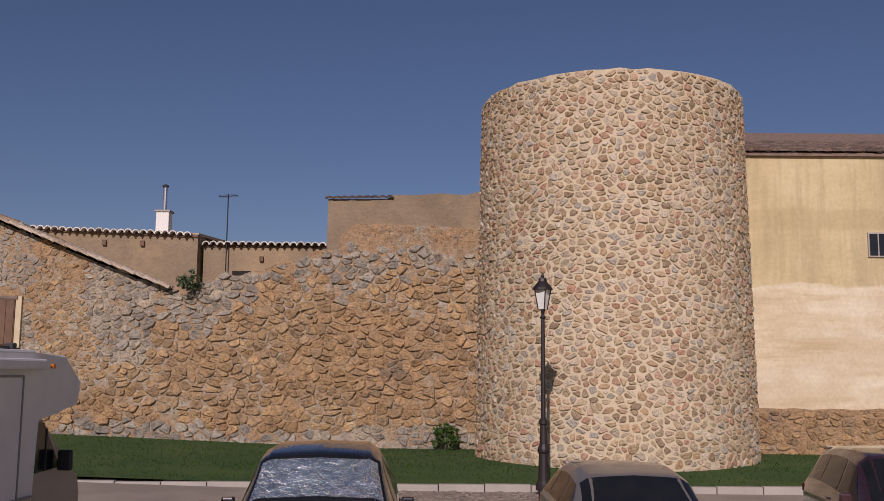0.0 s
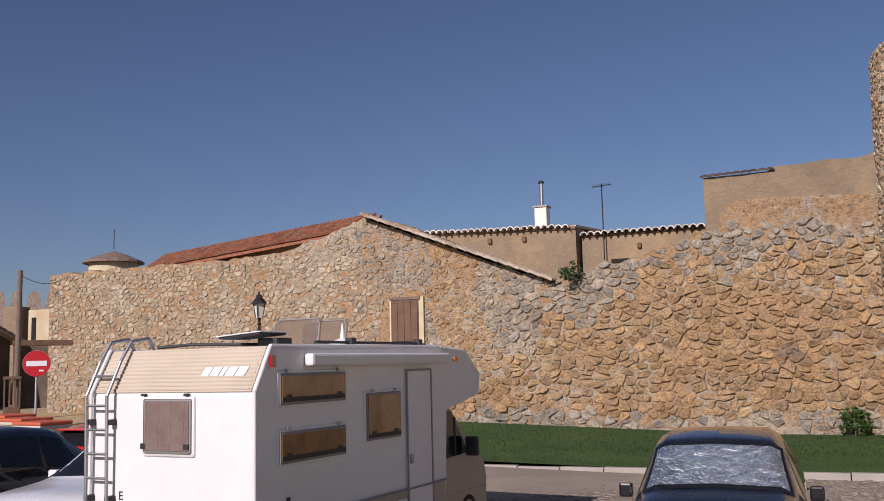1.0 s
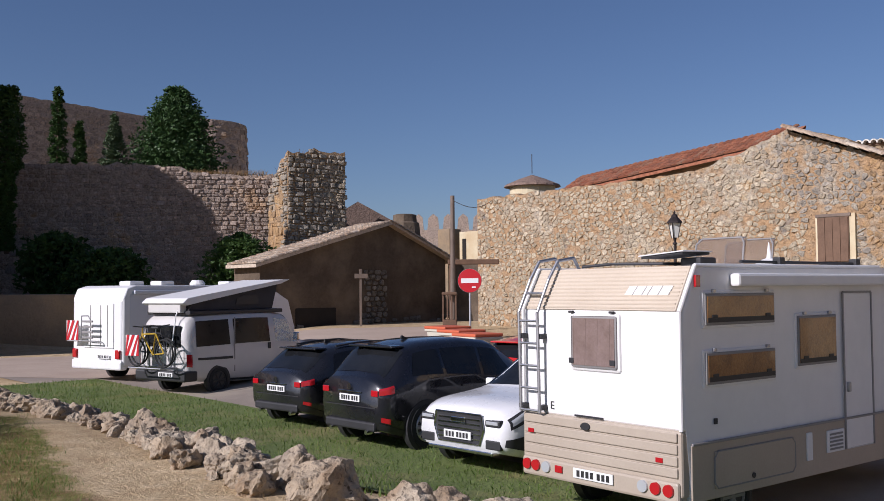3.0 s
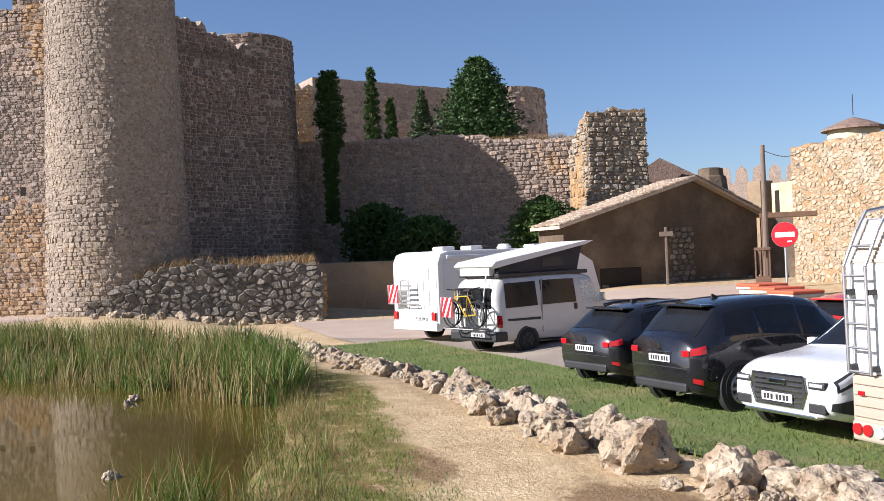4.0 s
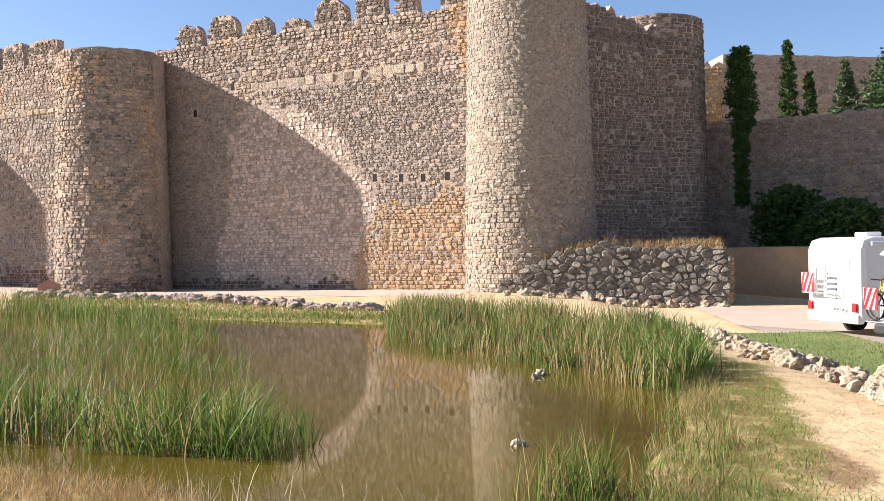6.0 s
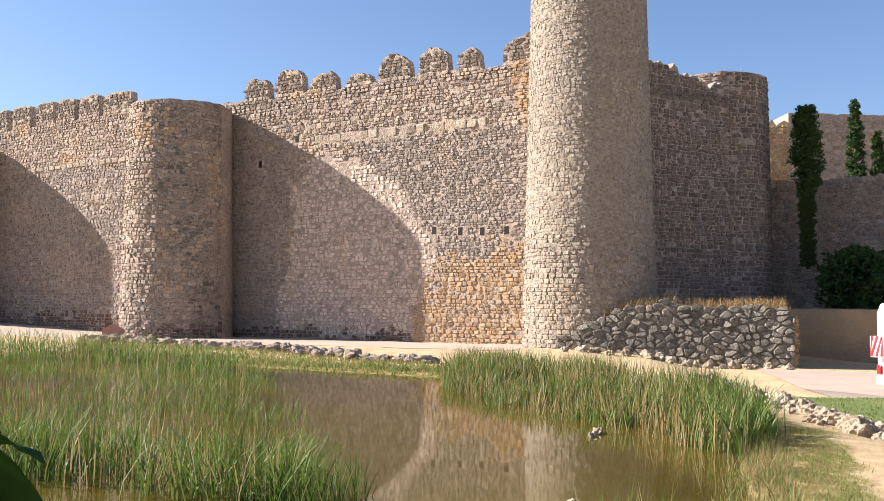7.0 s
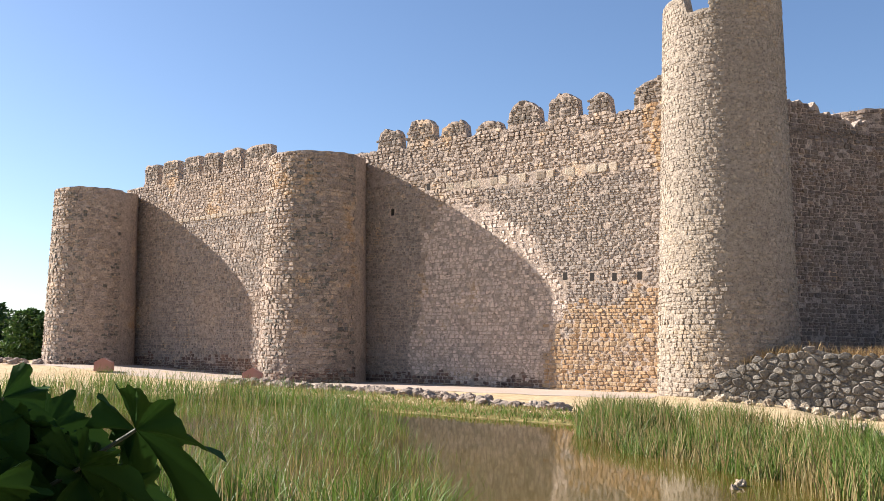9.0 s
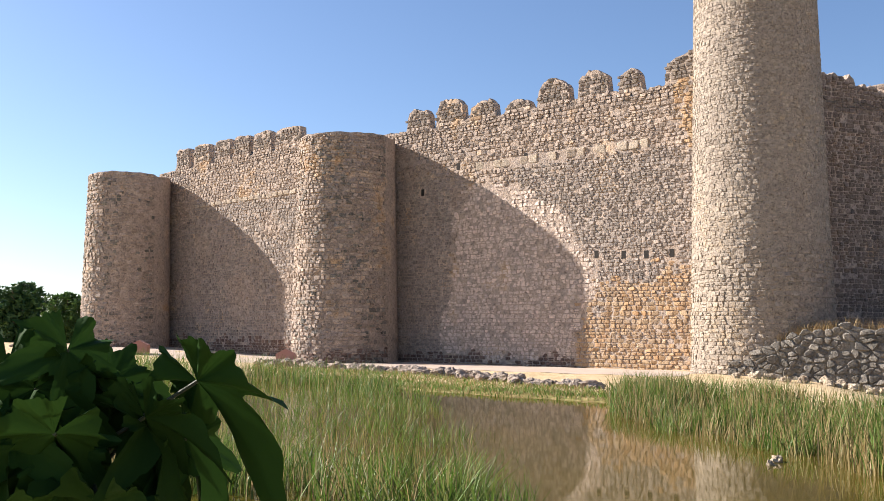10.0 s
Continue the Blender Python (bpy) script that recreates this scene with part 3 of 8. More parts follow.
def strip(name, label, category, outline, lift, material, step=0.6, kind="structure"):
    """A sheet that follows the ground within a plan outline of four corners."""
    (ax, ay), (bx, by), (cx, cy), (dx, dy) = outline
    nu = max(2, int(math.hypot(bx - ax, by - ay) / step))
    nv = max(2, int(math.hypot(dx - ax, dy - ay) / step))
    verts, faces = [], []
    for j in range(nv + 1):
        for i in range(nu + 1):
            u, v = i / nu, j / nv
            x = (ax * (1 - u) + bx * u) * (1 - v) + (dx * (1 - u) + cx * u) * v
            y = (ay * (1 - u) + by * u) * (1 - v) + (dy * (1 - u) + cy * u) * v
            verts.append((x, y, high(x, y) + lift))
    for j in range(nv):
        for i in range(nu):
            k = j * (nu + 1) + i
            faces.append((k, k + 1, k + nu + 2, k + nu + 1))
    return tagged(new(name, mesh_of(name, verts, faces, material, True)), label, category, kind=kind)


build_ground()
bm = bmesh.new()
cx, cy = sum(p[0] for p in POND) / len(POND), sum(p[1] for p in POND) / len(POND)
bm.faces.new([bm.verts.new((cx + (x - cx) * 1.06, cy + (y - cy) * 1.06, WATER)) for x, y in POND])
tagged(part("water", bm, pond_water, None), "still brown-green pond water with reflections", "pond", kind="structure")
parking = strip("road", "worn grey-brown cobbled parking ground", "road", [(-30, 9.4), (30, 9.0), (30, 20.9), (-14, 20.9)], 0.02, asphalt, 1.0)
strip("road_2", "pale dusty lane that climbs to the houses", "road", [(-40, 10.5), (-30, 9.4), (-14, 20.9), (-30, 26.5)], 0.025, sand_path, 0.8)
strip("lawn", "mown green lawn at the foot of the wall", "lawn", [(-13, 21.15), (30, 21.15), (30, 29.2), (-13, 29.2)], 0.10, turf, 1.0)
strip("verge", "green grass verge beside the parked vehicles", "grass", [(-27, 7.0), (-3.5, 6.3), (-3.5, 9.7), (-27, 11.2)], 0.035, verge_turf, 0.8)
strip("path", "pale sandy path along the castle's foot", "path", [(-41.0, 0.6), (-46.0, 1.6), (-57.0, -18.0), (-48.5, -18.0)], 0.015, sand_path, 0.8)
strip("path_2", "pale sandy path along the castle's far foot", "path", [(-48.5, -18.0), (-57.0, -18.0), (-72.0, -46.0), (-62.0, -46.0)], 0.015, sand_path, 1.2)


# ---- walls and towers ----
def uneven(u, k, amount):
    return amount * (noise.noise((u * 1.7, k * 7.3, 0.0)) + 0.6 * noise.noise((u * 5.1, k * 3.1, 4.0)))


def lerp_rows(rows):
    us, vs = [r[0] for r in rows], [r[1] for r in rows]
    return lambda u: float(np.interp(u, us, vs))


def core_wall(name, label, category, a, b, z0, top, thick, material, step=0.25, lean=0.0, kind="structure", parent=None):
    """A solid wall with an uneven top; top(u) is its height in the world."""
    onto, ln = flat_face(a, b, 0.0)
    n = max(2, int(ln / step))
    verts, faces = [], []
    for i in range(n + 1):
        u = ln * i / n
        t = top(u)
        verts += [onto(u, z0, 0), onto(u, t, -lean * (t - z0)), onto(u, t + 0.03, -lean * (t - z0) - thick * 0.5), onto(u, t, -thick), onto(u, z0, -thick)]
    for i in range(n):
        k = 5 * i
        faces += [(k + j, k + 5 + j, k + 6 + j, k + 1 + j) for j in range(4)]
    faces += [(0, 1, 2, 3, 4), tuple(5 * n + j for j in (4, 3, 2, 1, 0))]
    ob = new(name, mesh_of(name, verts, faces, material))
    if parent is not None:
        ob.parent = parent
        return ob
    return tagged(ob, label, category, kind=kind)


def core_tower(name, label, c, r0, r1, z0, h, material, top=lambda a: 0.0, sides=64, hollow=0.8, kind="structure", category="tower"):
    verts, faces = [], []
    levels = 12
    for j in range(levels + 1):
        v = h * j / levels
        for i in range(sides):
            a = 2 * math.pi * i / sides
            r = r0 + (r1 - r0) * v / h
            verts.append((c[0] + r * math.cos(a), c[1] + r * math.sin(a), z0 + v + (top(a) if j == levels else 0)))
    for i in range(sides):
        a = 2 * math.pi * i / sides
        verts.append((c[0] + (r1 - 0.55) * math.cos(a), c[1] + (r1 - 0.55) * math.sin(a), z0 + h + top(a)))
    for i in range(sides):
        a = 2 * math.pi * i / sides
        verts.append((c[0] + (r1 - 0.55) * math.cos(a), c[1] + (r1 - 0.55) * math.sin(a), z0 + h - hollow))
    for j in range(levels + 2):
        for i in range(sides):
            k = j * sides
            faces.append((k + i, k + (i + 1) % sides, k + sides + (i + 1) % sides, k + sides + i))
    faces.append(tuple((levels + 2) * sides + i for i in range(sides)))
    return tagged(new(name, mesh_of(name, verts, faces, material)), label, category, kind=kind)


# castle: great corner tower, two lesser towers and the walls between them
GREAT, MIDDLE, FAR, BACK = (-45.8, 4.33), (-55.3, -19.1), (-66.4, -41.0), (-54.6, 12.6)


def battlement(u, rows, gap, round_off=0.0):
    for u0, u1, t in rows:
        if u0 <= u <= u1:
            return t - 0.45 * round_off * abs(2 * (u - (u0 + u1) / 2) / (u1 - u0)) ** 3
    return gap


W1_A, W1_B = (-57.0, -17.3), (-47.0, 2.0)
W1_MERLONS = [(2.1, 3.9, 16.1), (4.5, 6.5, 16.35), (7.1, 9.0, 15.85), (9.7, 11.5, 15.5), (12.0, 14.0, 16.2), (14.6, 16.4, 16.3), (17.1, 18.3, 15.9), (19.7, 24.0, 16.3)]
W2_A, W2_B = (-69.49, -40.24), (-58.5, -21.0)
W2_MERLONS = [(2.6, 4.4, 16.9), (5.1, 7.2, 16.9), (8.0, 9.9, 16.9), (10.5, 12.4, 16.85), (13.0, 15.0, 16.8), (15.6, 18.4, 16.7)]


def w1_top(u):
    return battlement(u, W1_MERLONS, 14.85, 1.0) + uneven(u, 1, 0.22) + 0.12 * noise.noise((u * 9.0, 3.0, 1.0))


def w2_top(u):
    return battlement(u, W2_MERLONS, 15.25, 0.3) + uneven(u, 2, 0.10)


def no_pick(u, v):
    return False


def castle_wall(name, label, a, b, z0, top, walk_at):
    core_ob = core_wall(name, label, "castle wall", a, b, z0, lambda u: min(top(u), walk_at + uneven(u, 9, 0.1)), 1.5, castle_mortar)
    onto, ln = flat_face(a, b, 0.0)
    core_wall("parapet", "", "", a, b, walk_at - 0.6, top, 0.55, castle_mortar, 0.12, parent=core_ob)
    face, ln = flat_face(a, b, z0)
    return core_ob, face, ln


def face_castle(core_ob, face, ln, z0, top, seed, material, pick, keep, w=0.29, h=0.205, proud=0.04, gap=0.022, skip=0.06, wobble=0.24):
    lay_stones(core_ob, material, pick, ln, 17.0 - z0, face, w, h, gap, proud, seed, skip=skip, wobble=wobble, rough=0.5,
               jitter=(0.9, 0.6), rounded=True, coursed=True, keep=lambda u, v: z0 + v < top(u) - 0.10 and keep(u, v))


wall_1 = castle_wall("castle_wall", "high weathered tan rubble castle wall with broken merlons", W1_A, W1_B, 0.0, w1_top, 14.8)
wall_2 = castle_wall("castle_wall_2", "long high tan rubble castle wall with square merlons", W2_A, W2_B, 0.3, w2_top, 15.2)
HOLES = [(17.2, 6.4), (18.5, 6.35), (19.9, 6.35), (6.2, 12.2), (11.1, 12.2), (15.6, 6.5), (3.4, 10.9)]


def ochre_zone(u, v):
    return v < 3.9 + 0.28 * (u - 14.0) + 1.6 * noise.noise((u * 0.4, v * 0.4, 3.0)) + 1.1 * noise.noise((u * 2.4, v * 2.4, 3.0)) and u > 14.4 + 0.8 * noise.noise((u, v, 1.0))


def pond_glow_zone(u, v):
    """A pale patch of flush stones: sunlight thrown up off the pond, put into the colour."""
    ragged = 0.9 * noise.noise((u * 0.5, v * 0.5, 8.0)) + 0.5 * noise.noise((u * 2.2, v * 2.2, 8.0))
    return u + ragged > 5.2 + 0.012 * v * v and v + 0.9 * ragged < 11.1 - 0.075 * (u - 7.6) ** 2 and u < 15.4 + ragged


def bare_holes(u, v):
    return all(abs(u - a) > 0.3 or abs(v - b) > 0.32 for a, b in HOLES) and not (7.5 < u < 18.8 and 11.75 < v < 12.3)


def damp_zone(u, v):
    """Reddened, rotten courses along the foot."""
    return v < 1.05 + 1.1 * noise.noise((u * 0.5, 2.0, 1.0)) + 0.5 * noise.noise((u * 2.6, v * 2.0, 6.0))


def grey_face(u, v):
    """A later, finer refacing in grey-brown stone; at the left end the grey is painted-in shade."""
    return (u > 10.6 + 1.4 * noise.noise((u * 0.3, v * 0.5, 9.0)) or u < 5.6) and v < 11.6 + 0.4 * noise.noise((u * 0.9, 1.0, 7.0)) and not ochre_zone(u, v)


def orange_patch(u, v):
    return u > 20.2 + 0.9 * noise.noise((v * 0.8, u * 0.8, 4.0)) and v > 11.4


def wall_zone(u, v):
    if v >= 15.0:
        return "merlon"
    if not bare_holes(u, v):
        return ""
    if ochre_zone(u, v) or orange_patch(u, v):
        return "ochre"
    if damp_zone(u, v):
        return "damp"
    # worn picks the flush stones that carry the painted pond glow
    if pond_glow_zone(u, v):
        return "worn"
    return "grey" if grey_face(u, v) else "tan"


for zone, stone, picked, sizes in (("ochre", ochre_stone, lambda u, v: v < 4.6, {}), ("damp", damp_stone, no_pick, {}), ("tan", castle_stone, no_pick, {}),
                                   ("worn", pond_glow_stone, no_pick, dict(w=0.28, h=0.21, proud=0.018, gap=0.02, skip=0.2)),
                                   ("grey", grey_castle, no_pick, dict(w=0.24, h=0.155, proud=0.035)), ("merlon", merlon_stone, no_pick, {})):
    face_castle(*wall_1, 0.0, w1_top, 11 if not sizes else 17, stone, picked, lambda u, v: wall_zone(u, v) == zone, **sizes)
for zone, stone in ((0, damp_stone), (1, castle_stone), (2, grey_castle), (3, merlon_stone)):
    face_castle(*wall_2, 0.3, w2_top, 12, stone, no_pick, lambda u, v: (3 if v >= 15.3 else 0 if damp_zone(u + 3, v - 0.5) else 2 if v < 11.6 and noise.noise((u * 0.3, v * 0.3, 2.0)) > -0.25 else 1) == zone)
lay_stones(wall_1[0], ashlar_stone, lambda u, v: True, 11.2, 0.5, lambda u, v, o: wall_1[1](u + 7.55, v + 11.78, o), 0.62, 0.5, 0.03, 0.045, 14, jitter=(0.5, 0.1), rounded=False, name="ashlar", skip=0.25)
lay_stones(wall_2[0], ashlar_stone, lambda u, v: True, 14.0, 0.34, lambda u, v, o: wall_2[1](u + 5.0, v + 11.6, o), 0.7, 0.34, 0.03, 0.09, 15, jitter=(0.5, 0.1), rounded=False, name="ashlar")
# dark blocks on the mortar, painted as the shade inside beam holes
for u, v in HOLES:
    lo, hi = wall_1[1](u - 0.13, v - 0.2, 0.0), wall_1[1](u + 0.13, v + 0.2, 0.02)
    bm = bmesh.new()
    q = [bm.verts.new(wall_1[1](u + du, v + dv, o)) for o in (-0.05, 0.012) for du, dv in ((-0.12, -0.2), (0.12, -0.2), (0.12, 0.2), (-0.12, 0.2))]
    for f in ((4, 5, 6, 7), (0, 1, 5, 4), (1, 2, 6, 5), (2, 3, 7, 6), (3, 0, 4, 7)):
        bm.faces.new([q[i] for i in f])
    part("beam_hole", bm, void_shade, wall_1[0])


def round_tower(name, label, c, r0, r1, z0, h, w, hh, seed, arc, pick=no_pick, top=lambda a: 0.0, material=castle_stone, mortar=castle_mortar, gap=0.035, proud=0.045, jitter=(0.9, 0.5), hollow=0.8, skip=0.05, wobble=0.26, smooth_from=99.0, coursed=True):
    ob = core_tower(name, label, c, r0, r1, z0, h, mortar, top, hollow=hollow)
    a0, a1 = arc
    onto = round_face(c, r0, r1, z0, h, a0)
    lay_stones(ob, material, pick, (a1 - a0) * r0, h, onto, w, hh, gap, proud, seed, jitter=jitter, rounded=True, skip=skip, wobble=wobble, coursed=coursed, rough=0.5,
               keep=lambda u, v: v < min(smooth_from + 0.7 * noise.noise((u * 0.8, seed, 0)), h + top(a0 + u / r0) - 0.06))
    if smooth_from < h:
        lay_stones(ob, material, no_pick, (a1 - a0) * r0, h, onto, w * 0.8, hh * 0.8, gap, proud * 0.6, seed + 70, jitter=jitter, rounded=True, skip=0.12, wobble=0.25, coursed=True,
                   keep=lambda u, v: smooth_from + 0.7 * noise.noise((u * 0.8, seed, 0)) <= v < h + top(a0 + u / r0) - 0.1)
    return ob


def dark_courses(ob, c, r0, r1, z0, h, a0, a1, seed):
    """Single dark, weathered stones set among the paler ones, and a reddened foot."""
    onto = round_face(c, r0, r1, z0, h, a0)
    lay_stones(ob, dark_stone, no_pick, (a1 - a0) * r0, h - 0.4, onto, 0.31, 0.22, 0.03, 0.068, seed, jitter=(0.9, 0.6), coursed=True, wobble=0.3, skip=0.7,
               keep=lambda u, v: noise.noise((u * 0.5, v * 0.25, seed)) > -0.1)
    lay_stones(ob, damp_stone, no_pick, (a1 - a0) * r0, 2.4, onto, 0.31, 0.22, 0.02, 0.066, seed + 1, jitter=(0.9, 0.6), coursed=True, wobble=0.25, skip=0.1,
               keep=lambda u, v: u > 5.6 + 0.6 * noise.noise((v, u, 1.0)) and v < 1.3 + 0.8 * noise.noise((u * 0.7, 3.0, seed)))


def notched(seed, deep):
    return lambda a: deep * min(0.0, 0.35 + 1.2 * noise.noise((math.cos(a) * 1.6 + seed, math.sin(a) * 1.6, seed * 0.37))) + 0.12 * noise.noise((a * 4, seed, 0))


def great_top(a):
    d = math.degrees(a) % 360
    return (-0.9 if 318 < d < 345 else 0.0) + 0.15 * noise.noise((a * 5, 1.0, 0))


round_tower("great_tower", "tall round tan rubble corner tower of the castle", GREAT, 3.2, 2.72, 0.0, 19.1, 0.28, 0.205, 21, (-1.9, 1.5), lambda u, v: 0.6 < u < 6.5 and v < 6.5, great_top, proud=0.036, gap=0.018, smooth_from=6.0, material=great_stone, mortar=great_mortar)
middle_tower = round_tower("castle_tower", "round rubble castle tower with a worn flat top", MIDDLE, 3.25, 2.95, 0.0, 14.25, 0.31, 0.22, 22, (-2.1, 1.2), lambda u, v: 1.5 < u < 8.5 and v < 6, notched(3, 0.3), proud=0.06, gap=0.025)
far_tower = round_tower("castle_tower_2", "distant round rubble castle tower", FAR, 3.35, 3.05, 0.3, 14.2, 0.42, 0.28, 23, (-2.1, 1.2), no_pick, notched(5, 0.25), proud=0.045, gap=0.035)
round_tower("castle_tower_3", "shaded round castle tower with dry grass on top", BACK, 2.75, 2.6, 1.0, 14.4, 0.40, 0.26, 24, (-1.7, 1.4), no_pick, notched(7, 0.3), material=shaded_stone)
dark_courses(middle_tower, MIDDLE, 3.25, 2.95, 0.0, 14.25, -2.1, 1.2, 27)
dark_courses(far_tower, FAR, 3.35, 3.05, 0.3, 14.2, -2.1, 1.2, 29)
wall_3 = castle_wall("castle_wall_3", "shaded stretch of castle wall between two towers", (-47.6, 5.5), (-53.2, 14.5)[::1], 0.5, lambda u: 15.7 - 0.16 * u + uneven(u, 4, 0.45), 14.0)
face_castle(*wall_3, 0.5, lambda u: 15.7 - 0.16 * u + uneven(u, 4, 0.45), 13, shaded_stone, no_pick, lambda u, v: True)

# hidden behind the tower; added to cast shadow on the terrace wall's start
wall_4 = castle_wall("castle_wall_4", "unseen wall behind the shaded tower, added to shade the terrace wall", (-67.0, 14.9), (-56.4, 12.6), 0.5, lambda u: 13.4 + uneven(u, 15, 0.3), 12.6)
face_castle(*wall_4, 0.5, lambda u: 13.4 + uneven(u, 15, 0.3), 18, grey_castle, no_pick, lambda u, v: True, w=0.5, h=0.32)

# garden wall on a terrace, a broken tower stub and the keep behind
HI_A, HI_B = (-59.6, 11.7), (-48.0, 30.6)
core_ob = core_wall("terrace_wall", "rough stone terrace wall, half in shade", "stone wall", HI_A, HI_B, 0.5, lambda u: 9.9 + uneven(u, 5, 0.18) - 0.5 * float(smoothstep(15, 19, u)), 1.2, castle_mortar)
face, ln = flat_face(HI_A, HI_B, 0.5)
lay_stones(core_ob, castle_stone, no_pick, ln, 9.6, face, 0.32, 0.23, 0.03, 0.07, 31, jitter=(0.9, 0.6), coursed=True, wobble=0.2, rough=0.6, keep=lambda u, v: 0.5 + v < 9.8 + uneven(u, 5, 0.18) - 0.5 * float(smoothstep(15, 19, u)))


def block(name, label, category, corners, z0, top, material, stone, seed, w=0.36, h=0.25, proud=0.1, kind="structure", fall=0.0, plastered=None):
    """A free-standing piece of wall from its plan corners (counter-clockwise from above), with stones on every face."""
    verts, faces = [], []
    pts = []
    for (ax, ay), (bx, by) in zip(corners, corners[1:] + corners[:1]):
        n = max(2, int(math.hypot(bx - ax, by - ay) / 0.3))
        pts += [(ax + (bx - ax) * i / n, ay + (by - ay) * i / n) for i in range(n)]
    n = len(pts)
    mx, my = sum(p[0] for p in pts) / n, sum(p[1] for p in pts) / n
    tops = [top - fall * (max(c[0] for c in corners) - x) + 0.5 * noise.noise((x * 0.9, y * 0.9, seed)) + 0.3 * noise.noise((x * 2.3, y * 2.3, seed)) for x, y in pts]
    verts = [(x, y, z0) for x, y in pts] + [(x, y, t) for (x, y), t in zip(pts, tops)] + [(mx, my, sum(tops) / n + 0.35)]
    faces = [(i, (i + 1) % n, n + (i + 1) % n, n + i) for i in range(n)] + [(n + i, n + (i + 1) % n, 2 * n) for i in range(n)]
    ob = tagged(new(name, mesh_of(name, verts, faces, material)), label, category, kind=kind)
    east = max(c[0] for c in corners)
    for k, (a, b) in enumerate(zip(corners, corners[1:] + corners[:1])):
        onto, ln = flat_face(a, b, z0)
        coat = plastered if k == 0 else None

        def reach(u):
            x, y, _ = onto(u, 0, 0)
            return top - fall * (east - x) - 0.15 + 0.5 * noise.noise((x * 0.9, y * 0.9, seed)) + 0.3 * noise.noise((x * 2.3, y * 2.3, seed))

        def rough_part(u, v):
            return coat is None or z0 + v > reach(u) - 1.3 + noise.noise((u * 1.5, v, 3.0)) or u > ln - 0.7 + 0.5 * noise.noise((v * 1.2, 1.0, 2.0))

        lay_stones(ob, stone, no_pick, ln, top - z0 + 0.5, onto, w, h, 0.04, proud, seed + k, jitter=(1.0, 0.8), coursed=True, wobble=0.25, rough=0.6,
                   keep=lambda u, v: z0 + v < reach(u) and rough_part(u, v))
        if coat is not None:
            lay_stones(ob, coat, no_pick, ln, top - z0, onto, 0.5, 0.4, 0.0, 0.05, seed + 20, jitter=(1.0, 0.8), coursed=True, wobble=0.1,
                       keep=lambda u, v: z0 + v < reach(u) and not rough_part(u, v))
    return ob


block("tower_stub", "broken stub of a stone gate tower, lit on one side", "ruined tower", [(-47.9, 30.0), (-44.75, 29.25), (-43.9, 32.6), (-47.1, 33.4)], 0.4, 10.7, rubble_mortar, grey_rubble, 41, fall=0.55, plastered=rubble_stone)

keep_core = core_wall("keep_wall", "massive shaded keep wall with a rounded corner behind the trees", "castle wall", (-79.0, 23.8), (-80.6, 42.5), 4.0, lambda u: 18.6 - 0.02 * u + uneven(u, 6, 0.12), 4.0, castle_mortar, 0.5)
face, ln = flat_face((-79.0, 23.8), (-80.6, 42.5), 8.0)
lay_stones(keep_core, castle_stone, no_pick, ln, 10.0, face, 0.5, 0.3, 0.05, 0.05, 33, coursed=True)
round_tower("keep_tower", "shaded rounded corner of the keep", (-82.6, 44.3), 4.6, 4.1, 4.0, 14.5, 0.8, 0.6, 25, (-1.6, 1.2), no_pick)
ruin_end = core_wall("keep_ruin", "broken end of the keep wall", "castle wall", (-79.6, 20.0), (-79.0, 23.8), 4.0, lambda u: 17.8 + uneven(u, 8, 0.8), 2.0, rubble_mortar, 0.3)
face, ln = flat_face((-79.6, 20.0), (-79.0, 23.8), 8.0)
lay_stones(ruin_end, rubble_stone, no_pick, ln, 9.6, face, 0.4, 0.28, 0.04, 0.1, 34, coursed=True, wobble=0.2)
core_wall("retaining_wall", "low brown plastered retaining wall", "wall", (-44.6, 10.5), (-41.6, 19.0), -0.3, lambda u: 2.45 + uneven(u, 3, 0.05), 0.4, adobe, 0.4)

# ruined field wall running out from the great tower
RUIN_A, RUIN_B = (-43.0, 2.6), (-40.2, 12.3)
ruin_top = lerp_rows([(0, 1.2), (0.8, 1.3), (1.4, 1.75), (2.9, 2.35), (4.9, 2.68), (6.6, 2.42), (8.5, 2.5), (9.8, 2.45), (10.1, 1.9)])
ruin = core_wall("ruined_wall", "low ruined grey rubble wall with dry grass on top", "stone wall", RUIN_A, RUIN_B, -0.6, lambda u: ruin_top(u) + uneven(u, 7, 0.12), 1.3, ruin_mortar, 0.2)
face, ln = flat_face(RUIN_A, RUIN_B, -0.4)
lay_stones(ruin, dark_stone, lambda u, v: True, ln, 3.3, face, 0.40, 0.27, 0.02, 0.09, 51, jitter=(1.1, 0.95), wobble=0.24, keep=lambda u, v: v - 0.4 < ruin_top(u) + 0.1, rough=0.5)
face, ln = flat_face(RUIN_B, (-41.45, 12.65), -0.3)
lay_stones(ruin, rubble_stone, lambda u, v: True, ln, 2.5, face, 0.40, 0.28, 0.04, 0.10, 52, jitter=(0.9, 0.6), rough=0.6, coursed=True, wobble=0.2)

# village wall with the gabled house front, and the rebuilt round tower
VA, VB = (-29.4, 29.0), (2.2, 29.0)
village_top = lerp_rows([(0, 6.45), (4, 6.5), (8, 6.5), (10.9, 6.6), (12.8, 7.1), (14.5, 7.65), (15.7, 7.3), (17.3, 6.6), (19.5, 5.6), (20.8, 5.22), (21.4, 5.05), (22, 5.3), (23.2, 5.5), (24.8, 5.95), (26.2, 6.4), (27.6, 6.55), (28.6, 6.45), (29.7, 6.2), (31.6, 6.1)])


